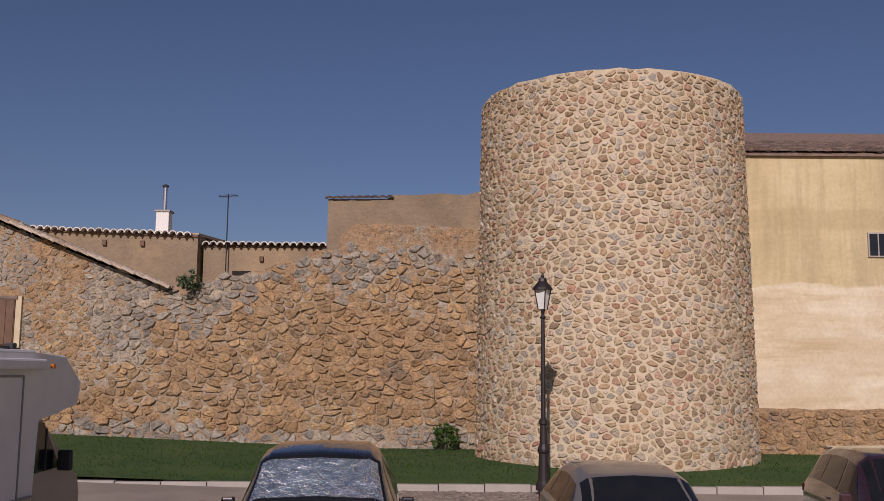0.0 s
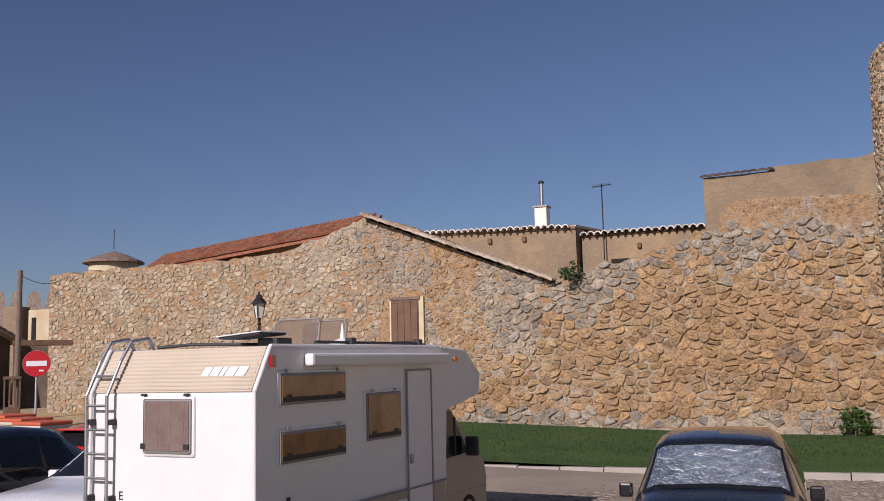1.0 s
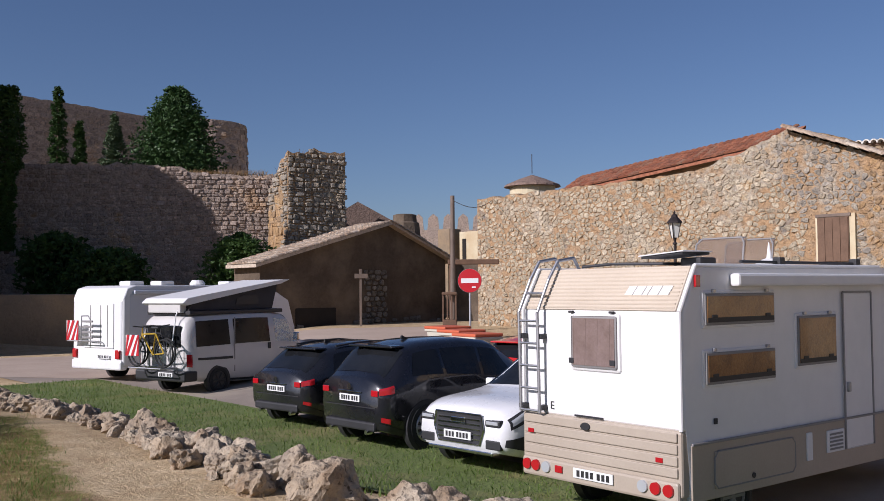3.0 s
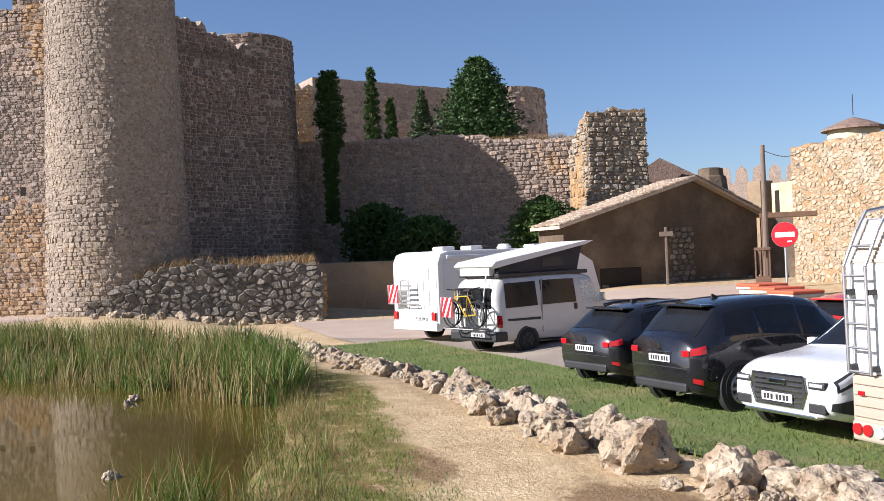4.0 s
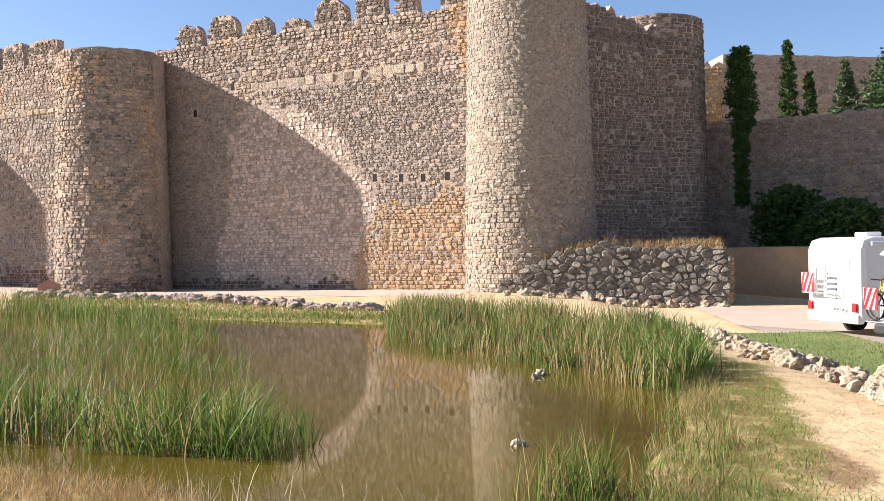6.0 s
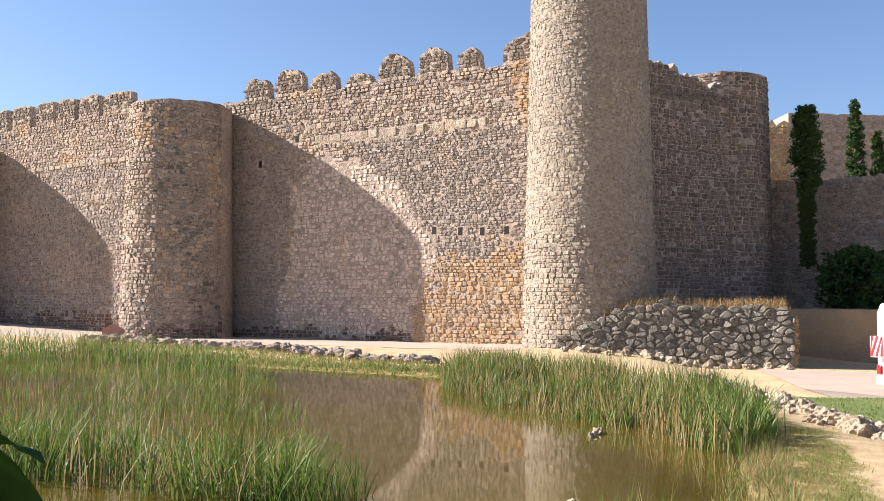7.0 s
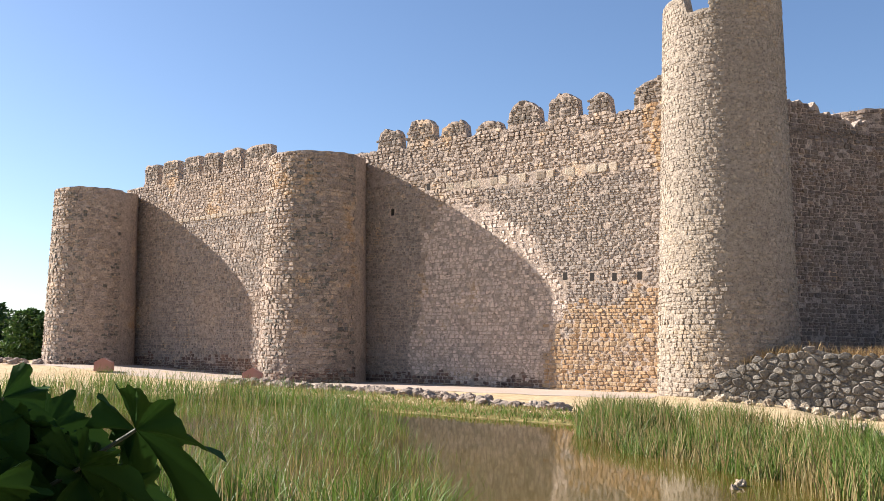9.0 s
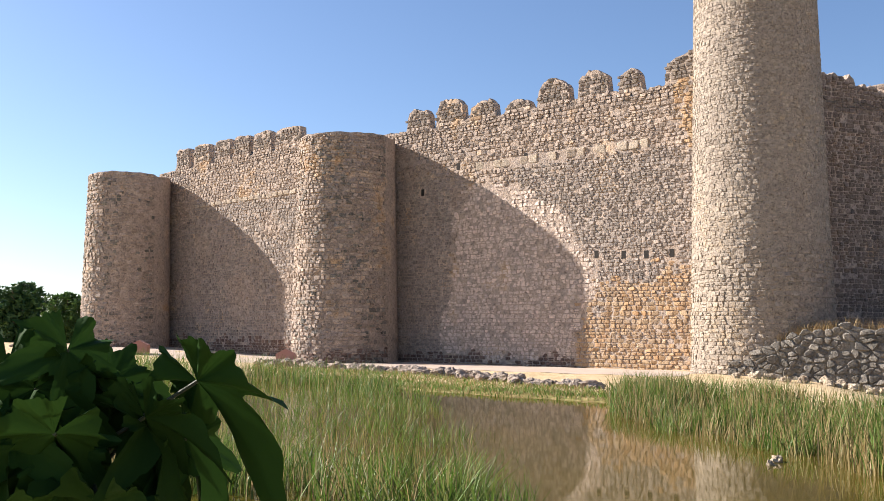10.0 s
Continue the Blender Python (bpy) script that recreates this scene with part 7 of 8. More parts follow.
# ---- rocks ----
def rock_mesh(seed, rough=0.34, fine=4):
    bm = bmesh.new()
    bmesh.ops.create_icosphere(bm, subdivisions=fine, radius=0.5)
    for v in bm.verts:
        d = v.co.normalized()
        n1 = noise.noise(d * 1.3 + Vector((seed * 3.1, 0, 0)))
        n2 = noise.noise(d * 2.6 + Vector((0, seed * 2.7, 0)))
        v.co = d * 0.5 * (1 + rough * n1 + 0.10 * n2)
    cut = random.Random(seed)
    for _ in range(11):
        n = Vector((cut.gauss(0, 1), cut.gauss(0, 1), cut.gauss(0, 0.8))).normalized()
        far = cut.uniform(0.30, 0.42)
        for v in bm.verts:
            over = v.co.dot(n) - far
            if over > 0:
                v.co -= n * over * 0.92
    for v in bm.verts:
        d = v.co.normalized()
        n2 = noise.noise(v.co * 5.0 + Vector((0, seed * 2.7, 0)))
        n3 = noise.noise(v.co * 13.0 + Vector((0, 0, seed * 1.9)))
        v.co += d * (0.10 * n2 + 0.06 * min(n3, 0.12) + 0.03 * noise.noise(v.co * 24.0 + Vector((seed, 0, 0))))
    me = bpy.data.meshes.new("rock")
    bm.to_mesh(me)
    bm.free()
    me.materials.append(boulder_stone)
    return me


ROCKS = [rock_mesh(i + 1) for i in range(9)]
SMALL_ROCKS = [rock_mesh(i + 21, fine=3) for i in range(6)]
rng = random.Random(77)


def rock(x, y, size, label, group, sink=0.0, squash=0.8):
    ob = new("rock", ROCKS[rng.randrange(9)])
    sx, sy, sz = size * rng.uniform(0.85, 1.25), size * rng.uniform(0.8, 1.1), size * squash * rng.uniform(0.8, 1.15)
    ob.matrix_world = Matrix.LocRotScale((x, y, high(x, y) + 0.28 * sz - sink - 0.02), Euler((rng.uniform(-0.15, 0.15), rng.uniform(-0.15, 0.15), rng.uniform(0, 6.28))), (sx, sy, sz))
    return tagged(ob, label, "rock", group)


ROW = curve_rows([(-27.5, 6.0), (-24.2, 5.5), (-21.5, 6.2), (-17.3, 6.25), (-14.8, 6.6), (-11.4, 6.1), (-9.2, 5.75), (-7.4, 5.55), (-6.0, 5.7), (-4.2, 5.8)])
x = -27.8
while x < -4.2:
    if -8.15 < x < -6.7:
        x = -6.65
    near = float(smoothstep(-26, -8, x))
    size = rng.uniform(0.24, 0.54) + 0.10 * near
    rock(x, ROW(x) + rng.uniform(-0.15, 0.15), size, "pale pitted limestone rock edging the bank", "rocks along the bank")
    for _ in range(rng.choice((1, 2, 2, 3))):
        rock(x + rng.uniform(-0.2, 0.2), ROW(x) + rng.choice((-0.38, 0.35)) + rng.uniform(-0.18, 0.18), size * rng.uniform(0.4, 0.95), "small pale limestone rock beside the bank", "rocks along the bank")
    x += size * rng.uniform(0.5, 0.72)
rock(-7.4, 5.3, 0.8, "large pale pitted limestone boulder", "rocks along the bank", 0.02, 0.95)
for i in range(26):
    t = i / 25
    x, y = -40.8 + 1.6 * t + rng.uniform(-0.3, 0.3), 3.6 + 9.0 * t + rng.uniform(-0.4, 0.2)
    rock(x, y - 0.5, rng.uniform(0.3, 0.6), "fallen stone at the ruined wall's foot", "fallen stones")
def rubble(name, label, spots):
    """A long litter of stones too far off to be told apart, joined."""
    verts, faces = [], []
    shapes = [([v.co.copy() for v in me.vertices], [tuple(p.vertices) for p in me.polygons]) for me in SMALL_ROCKS]
    for x, y, size in spots:
        vs_, fs_ = rng.choice(shapes)
        m = Matrix.LocRotScale((x, y, high(x, y) + 0.2 * size), Euler((rng.uniform(-0.3, 0.3), rng.uniform(-0.3, 0.3), rng.uniform(0, 6.28))), (size * rng.uniform(0.8, 1.4), size, size * rng.uniform(0.5, 0.85)))
        k = len(verts)
        verts += [tuple(m @ v) for v in vs_]
        faces += [tuple(i + k for i in f) for f in fs_]
    return tagged(new(name, mesh_of(name, verts, faces, far_stone)), label, "stones", kind="stuff")


rubble("bank_stones", "grey-brown stones heaped along the far bank", [(-33.7 - 14.8 * t + rng.uniform(-0.4, 0.4), -2.3 - 19.0 * t + rng.uniform(-0.5, 0.5), rng.uniform(0.22, 0.6) * (1 + 0.3 * t)) for t in [rng.random() for _ in range(300)]])
rubble("tower_stones", "stones lying at the far tower's foot", [(-62.0 - rng.uniform(0, 5), -44.0 + rng.uniform(-4, 3), rng.uniform(0.5, 1.0)) for _ in range(22)])
for x, y, s_ in ((-16.1, 1.7, 0.24), (-15.7, 1.55, 0.16), (-10.3, 0.85, 0.2)):
    ob = rock(x, y, s_, "pale stone breaking the water's surface", "stones in the pond")
    ob.location.z = WATER + 0.0


# ---- cobbles of the parking ground ----
for k, (x0, x1, y0, y1) in enumerate(((-7.5, 3.5, 15.2, 20.85),)):
    verts, faces = [], []
    lift_ = high((x0 + x1) / 2, (y0 + y1) / 2) + 0.015
    for u, v, vs_, fs_ in stone_shapes(x1 - x0, y1 - y0, lambda u, v, o: (x0 + u, y0 + v, lift_ + o), 0.21, 0.17, 0.025, 0.022, 90 + k, jitter=(0.7, 0.6)):
        i = len(verts)
        verts += vs_
        faces += [tuple(a + i for a in f) for f in fs_]
    tagged(under(new("cobbles", mesh_of("cobbles", verts, faces, cobble)), parking), kind="stuff")


# ---- blades: reeds and grass ----
def blades(name, label, category, places, material, tall, wide, bend=0.35, seed=5, lift=None, dense=1):
    """Many thin bent blades at plan places, as one stretch of growth."""
    r = random.Random(seed)
    verts, faces = [], []
    spots = np.array([(x + r.gauss(0, 0.05), y + r.gauss(0, 0.05)) for x, y in places for _ in range(dense)])
    feet = np.broadcast_to((lift or ground_height)(spots[:, 0], spots[:, 1]), len(spots)) - 0.03
    for (px, py), z0 in zip(spots.tolist(), feet.tolist()):
        h = r.uniform(*tall)
        a = r.uniform(0, 2 * math.pi)
        w = wide * r.uniform(0.6, 1.3)
        lean_ = bend * r.uniform(0.1, 1.0) * h
        dx, dy = math.cos(a), math.sin(a)
        f = r.uniform(0, math.pi)
        sx, sy = math.cos(f) * w / 2, math.sin(f) * w / 2
        k = len(verts)
        for t, ww in ((0, 1.0), (0.4, 0.9), (0.75, 0.6)):
            o = lean_ * t * t
            cx_, cy_, cz_ = px + dx * o, py + dy * o, z0 + h * t * (1 - 0.12 * t * lean_ / h)
            verts += [(cx_ - sx * ww, cy_ - sy * ww, cz_), (cx_ + sx * ww, cy_ + sy * ww, cz_)]
        verts.append((px + dx * lean_, py + dy * lean_, z0 + h * (1 - 0.15 * lean_ / h)))
        faces += [(k, k + 1, k + 3, k + 2), (k + 2, k + 3, k + 5, k + 4), (k + 4, k + 5, k + 6)]
    return tagged(new(name, mesh_of(name, verts, faces, material)), label, category, kind="stuff")


def inside(poly, x, y):
    c = False
    for (x0, y0), (x1, y1) in zip(poly, poly[1:] + poly[:1]):
        if (y0 > y) != (y1 > y) and x < (x1 - x0) * (y - y0) / (y1 - y0) + x0:
            c = not c
    return c


def scatter(poly, count, seed, clump=0.0, near=None, dry=0.0):
    """Random plan places in an outline, thinned by noise; near: places get rarer with distance from it."""
    r = random.Random(seed)
    xs, ys = [p[0] for p in poly], [p[1] for p in poly]
    out, tries = [], 0
    while len(out) < count and tries < count * 40:
        tries += 1
        x, y = r.uniform(min(xs), max(xs)), r.uniform(min(ys), max(ys))
        if not inside(poly, x, y):
            continue
        if dry and r.random() < dry and inside(POND, x, y):
            continue
        if clump and noise.noise((x * clump, y * clump, seed)) < r.uniform(-0.35, 0.25):
            continue
        if near and r.random() > (near / math.hypot(x, y)) ** 1.5:
            continue
        out.append((x, y))
    return out


def wet_ground(x, y):
    z = ground_height(x, y)
    return np.where(pond_depth(x, y) > 0, np.minimum(z, WATER), z)


reed_green = leafy("reed_green", [(0.065, 0.125, 0.016), (0.10, 0.175, 0.026), (0.15, 0.215, 0.045), (0.055, 0.10, 0.015), (0.24, 0.23, 0.085)])
reed_dry = leafy("reed_dry", [(0.32, 0.23, 0.10), (0.25, 0.19, 0.08), (0.40, 0.30, 0.15), (0.19, 0.18, 0.06)])
straw = leafy("straw", [(0.36, 0.25, 0.115), (0.27, 0.165, 0.075), (0.46, 0.34, 0.17), (0.24, 0.13, 0.06)])
grass_green = leafy("grass_green", [(0.075, 0.14, 0.018), (0.10, 0.185, 0.026), (0.16, 0.22, 0.045), (0.28, 0.25, 0.09)])
lawn_green = leafy("lawn_green", [(0.022, 0.065, 0.005), (0.032, 0.085, 0.007), (0.045, 0.10, 0.010)])
verge_green = leafy("verge_green", [(0.075, 0.135, 0.02), (0.105, 0.18, 0.03), (0.15, 0.22, 0.048), (0.22, 0.23, 0.08)])
dead_stalk = leafy("dead_stalk", [(0.45, 0.40, 0.30), (0.34, 0.28, 0.18), (0.52, 0.47, 0.37)], through_light=0.1)

REEDS_LEFT = [(-9.9, -2.3), (-11.2, -2.1), (-13.9, -2.6), (-20.5, -4.4), (-28.0, -7.0), (-33.5, -10.2), (-40.5, -18.5), (-44, -26), (-30, -28), (-16, -15), (-11.5, -8)]
REEDS_FRINGE = [(-9.4, -1.9), (-10.6, -1.3), (-12.2, -1.7), (-14.6, -2.1), (-20.5, -3.9), (-20.5, -4.8), (-13.9, -3.2), (-10.6, -2.8)]
REEDS_MID = [(-13.6, 3.4), (-15.7, 2.3), (-18, 1.4), (-19.0, 0.3), (-24.6, -1.4), (-28.2, -1.6), (-29.5, -0.6), (-25.5, 2.4), (-20.5, 4.6), (-15.5, 4.5)]
blades("reeds", "dense tall green reeds standing in the pond", "reeds", scatter(REEDS_LEFT, 26000, 1, 0.35, 13.0), reed_green, (0.35, 1.2), 0.022, 0.6, 2, wet_ground)
blades("reeds", "loose young reeds at the edge of the open water", "reeds", scatter(REEDS_FRINGE, 1500, 61, 1.2, 10.0), reed_green, (0.25, 0.95), 0.018, 0.5, 62, wet_ground)
blades("reeds", "dry seed stalks among the pond's reeds", "reeds", scatter(REEDS_LEFT, 3600, 3, 0.5, 12.0), reed_dry, (0.6, 1.25), 0.018, 0.3, 4, wet_ground)
blades("reeds", "tall green reeds on the pond's near corner", "reeds", scatter(REEDS_MID, 9000, 5, 0.6), reed_green, (0.3, 1.0), 0.024, 0.6, 6, wet_ground)
blades("reeds", "dry yellow reed stalks on the pond's corner", "reeds", scatter(REEDS_MID, 3000, 7, 0.6), reed_dry, (0.45, 1.1), 0.02, 0.3, 8, wet_ground)
SHORE = [(-6.4, -0.9), (-8.5, -0.8), (-7.6, 0.5), (-8.3, 1.75), (-10.0, 2.45), (-8.4, 2.9), (-6.4, 2.2), (-5.4, 0.6)]
blades("grass", "tall green grass on the near bank", "grass", scatter(SHORE, 1500, 9, 1.3, dry=1.0), grass_green, (0.04, 0.18), 0.007, 0.6, 10, wet_ground)
blades("grass", "dry reddish grass on the near bank", "grass", scatter([(-5.4, -1.7), (-7.0, -6.5), (-11.6, -9.5), (-10.6, -6.2), (-9.6, -3.2), (-8.5, -2.0), (-7.2, -1.5)], 15000, 11, dry=0.9), straw, (0.08, 0.26), 0.006, 0.9, 12, wet_ground)
TUSSOCK = [(-7.45, 0.75), (-8.0, 0.55), (-8.35, 1.1), (-7.95, 1.45), (-7.4, 1.3)]
blades("grass", "tall tussock of reed grass at the water's edge", "grass", scatter(TUSSOCK, 230, 13, 1.6), reed_green, (0.3, 0.85), 0.012, 0.5, 14, wet_ground)
blades("grass", "seeding dry stalks at the water's edge", "grass", scatter(TUSSOCK, 90, 15), reed_dry, (0.35, 0.85), 0.010, 0.5, 16, wet_ground)
blades("stalks", "broken pale dead stalks at the water's edge", "stalks", scatter([(-6.6, -1.6), (-8.3, -2.6), (-8.5, -0.6), (-7.3, 0.1), (-6.6, 0.0)], 230, 17, 1.6), dead_stalk, (0.15, 0.5), 0.008, 0.5, 18, wet_ground)
EARTH_SIDE = [(-5.0, 0.8), (-8.4, 2.7), (-12.5, 4.0), (-17, 4.8), (-24, 3.6), (-27, 5.2), (-20, 5.9), (-14.8, 6.2), (-9.2, 5.2), (-5.0, 5.0), (-3.5, 3.4)]
blades("grass", "low green grass patches on the bank", "grass", scatter(EARTH_SIDE, 2600, 19, 2.2, 7.0, dry=1.0), grass_green, (0.015, 0.06), 0.006, 0.9, 20)
blades("grass", "trampled dry straw on the bank", "grass", scatter(EARTH_SIDE, 9000, 21, 1.7, 7.0, dry=1.0), straw, (0.02, 0.09), 0.005, 2.2, 22)
SHORE_GREEN = [(-5.2, 0.6), (-8.2, 2.4), (-13.0, 3.7), (-17, 4.6), (-17, 5.2), (-12.4, 4.7), (-8.4, 3.5), (-5.2, 2.4)]
blades("grass", "fresh green grass beside the pond", "grass", scatter(SHORE_GREEN, 5500, 23, 1.3, 7.0, dry=1.0), grass_green, (0.03, 0.13), 0.007, 0.9, 24)
blades("grass", "straw and weeds along the water's edge", "grass", scatter([(-8.6, 2.0), (-10.4, 2.75), (-13.2, 3.45), (-17.5, 4.3), (-19, 4.9), (-13.5, 4.5), (-9.0, 3.4)], 4200, 38, dry=1.0), straw, (0.03, 0.10), 0.007, 1.3, 39)
NEAR_BANK = [(-4.2, 0.1), (-6.1, 0.2), (-6.8, 0.9), (-7.5, 1.5), (-8.0, 2.1), (-7.2, 2.8), (-5.6, 3.0), (-4.4, 2.6)]
BROWN_TUFT = [(-6.2, 0.9), (-6.9, 1.2), (-7.6, 1.8), (-7.0, 2.4), (-6.2, 2.4), (-5.8, 1.6)]
blades("grass", "tall brownish grass at the pond's near corner", "grass", scatter(BROWN_TUFT, 1500, 75, 1.5, dry=1.0), reed_dry, (0.1, 0.36), 0.006, 0.6, 76, wet_ground)
blades("grass", "tall green grass at the pond's near corner", "grass", scatter(BROWN_TUFT, 1800, 77, 1.5, dry=1.0), grass_green, (0.1, 0.34), 0.007, 0.6, 78, wet_ground)
blades("grass", "thick mixed green grass on the near bank", "grass", scatter(NEAR_BANK, 10000, 63, 0.9, dry=1.0), grass_green, (0.03, 0.13), 0.006, 0.9, 64, wet_ground)
blades("grass", "tangled dry grass on the near bank", "grass", scatter(NEAR_BANK, 5500, 65, 1.3, dry=1.0), straw, (0.04, 0.18), 0.005, 1.0, 66, wet_ground)
EDGE = [(-7.3, 1.25), (-8.4, 1.6), (-10.4, 2.4), (-13.1, 3.1), (-16.5, 3.8), (-16.5, 4.6), (-13, 3.85), (-10.2, 3.15), (-7.6, 2.4)]
blades("grass", "dry straw tufts fringing the pond", "grass", scatter(EDGE, 5200, 41, 0.6, dry=1.0), straw, (0.03, 0.13), 0.007, 1.2, 42)
blades("grass", "green tufts fringing the pond", "grass", scatter(EDGE, 2600, 43, 1.2, dry=1.0), grass_green, (0.03, 0.11), 0.007, 0.9, 44)
blades("grass", "scattered taller tufts leaning over the water", "grass", scatter(EDGE, 900, 71, 2.6), reed_dry, (0.1, 0.36), 0.008, 0.7, 72, wet_ground)
blades("grass", "scattered green tufts at the water's edge", "grass", scatter(EDGE, 700, 73, 2.4), reed_green, (0.1, 0.36), 0.009, 0.7, 74, wet_ground)
GREEN_STRIP = [(-17, 5.9), (-16.2, 4.7), (-12.8, 3.9), (-9.8, 3.2), (-7.5, 2.4), (-5.8, 2.4), (-4.8, 3.6), (-4.9, 4.5), (-5.9, 3.9), (-7.2, 3.5), (-9.6, 4.0), (-12.5, 4.6)]
blades("grass", "bright green grass strip along the trodden earth", "grass", scatter(GREEN_STRIP, 11000, 67, 1.1, 7.5, dry=1.0), grass_green, (0.02, 0.08), 0.008, 1.0, 68)
blades("grass", "green verge grass between rocks and vehicles", "grass", scatter([(-27, 6.6), (-14.8, 7.1), (-9.2, 6.2), (-4, 6.3), (-4, 9.6), (-27, 11.1)], 19000, 25), verge_green, (0.04, 0.12), 0.014, 0.8, 26, lambda x, y: ground_height(x, y) + 0.03)
blades("grass", "short green blades of the mown lawn", "grass", scatter([(-12.9, 21.2), (13, 21.2), (13, 28.9), (-12.9, 28.9)], 16000, 27), lawn_green, (0.03, 0.09), 0.03, 0.8, 28, lambda x, y: ground_height(x, y) + 0.1)
ruin_face, _ = flat_face(RUIN_A, RUIN_B, 0.0)
r2 = random.Random(31)
tops = [(u, ruin_face(u, 0, -r2.uniform(0.1, 1.0))) for u in [r2.uniform(1.6, 9.8) for _ in range(2600)] if not 4.3 < u < 6.0 or r2.random() < 0.2]
ruin_dir = Vector((RUIN_B[0] - RUIN_A[0], RUIN_B[1] - RUIN_A[1])).normalized()
blades("grass", "dry golden grass on the ruined wall's top", "grass", [p[:2] for _, p in tops], straw, (0.15, 0.6), 0.016, 0.8, 32, lambda x, y: np.array([ruin_top(u) for u in ((x - RUIN_A[0]) * ruin_dir.x + (y - RUIN_A[1]) * ruin_dir.y)]) + 0.02)
blades("grass", "dry grass on the shaded tower's top", "grass", [(BACK[0] + 2.3 * math.cos(a) * k, BACK[1] + 2.3 * math.sin(a) * k) for a, k in [(r2.uniform(0, 6.28), r2.uniform(0.5, 1)) for _ in range(300)]], straw, (0.7, 1.35), 0.03, 0.6, 33, lambda x, y: 14.6 + 0 * x)
blades("grass", "dry grass along the terrace wall's top", "grass", [(HI_A[0] + (HI_B[0] - HI_A[0]) * t - 0.4, HI_A[1] + (HI_B[1] - HI_A[1]) * t + 0.3) for t in [r2.uniform(0.3, 0.97) for _ in range(1800)]], straw, (0.2, 0.5), 0.022, 0.9, 34, lambda x, y: 9.4 + 0 * x)
blades("grass", "dry weeds on the broken stub's top", "grass", [(-46.0 + r2.uniform(-1.2, 1.2), 31.0 + r2.uniform(-1.3, 1.3)) for _ in range(260)], straw, (0.15, 0.4), 0.02, 0.9, 35, lambda x, y: 10.75 + 0.5 * (x + 44.0))
FAR_EDGE = [(-28.0, -1.2), (-29.8, -5), (-32.8, -10), (-37.8, -17), (-46.0, -21.0), (-41.5, -13.0), (-36.6, -6.5), (-33.0, -2.2)]
blades("grass", "dry weeds on the far bank", "grass", scatter(FAR_EDGE, 5000, 45), reed_dry, (0.06, 0.26), 0.03, 0.8, 46, wet_ground)
blades("grass", "low green weeds on the far bank", "grass", scatter(FAR_EDGE, 6500, 47), grass_green, (0.06, 0.24), 0.03, 0.8, 48, wet_ground)
blades("grass", "green and dry fringe of the far bank", "grass", scatter([(-28.5, -1.0), (-30.6, -5), (-33.6, -10), (-38.5, -17), (-39.8, -16.2), (-35.2, -9), (-32.3, -4.4), (-30.0, 0.2)], 4200, 36), grass_green, (0.05, 0.2), 0.03, 0.8, 37, wet_ground)


# ---- trees and shrubs ----
def leaf_cloud(points, size, seed):
    """Small leaf-like tufts, four crossed slivers at each point."""
    r = random.Random(seed)
    verts, faces = [], []
    for p in points:
        for _ in range(3):
            a = Vector((r.gauss(0, 1), r.gauss(0, 1), r.gauss(0, 0.8))).normalized()
            b = a.orthogonal().normalized()
            b.rotate(Matrix.Rotation(r.uniform(0, 6.28), 3, a))
            s_ = size * r.uniform(0.6, 1.3)
            c = Vector(p) + a * s_ * 0.3
            k = len(verts)
            verts += [tuple(c - a * s_), tuple(c + b * s_ * 0.4), tuple(c + a * s_), tuple(c - b * s_ * 0.4)]
            faces.append((k, k + 1, k + 2, k + 3))
    return verts, faces


cypress_leaf = leafy("cypress_leaf", [(0.03, 0.065, 0.014), (0.055, 0.11, 0.022), (0.04, 0.08, 0.018)], through_light=0.15)
pine_leaf = leafy("pine_leaf", [(0.035, 0.08, 0.02), (0.06, 0.12, 0.035), (0.045, 0.095, 0.028)], through_light=0.12)
shrub_leaf = leafy("shrub_leaf", [(0.035, 0.075, 0.015), (0.06, 0.12, 0.025), (0.09, 0.15, 0.04)], through_light=0.2)
feather_leaf = leafy("feather_leaf", [(0.07, 0.11, 0.05), (0.10, 0.14, 0.07)], through_light=0.2)


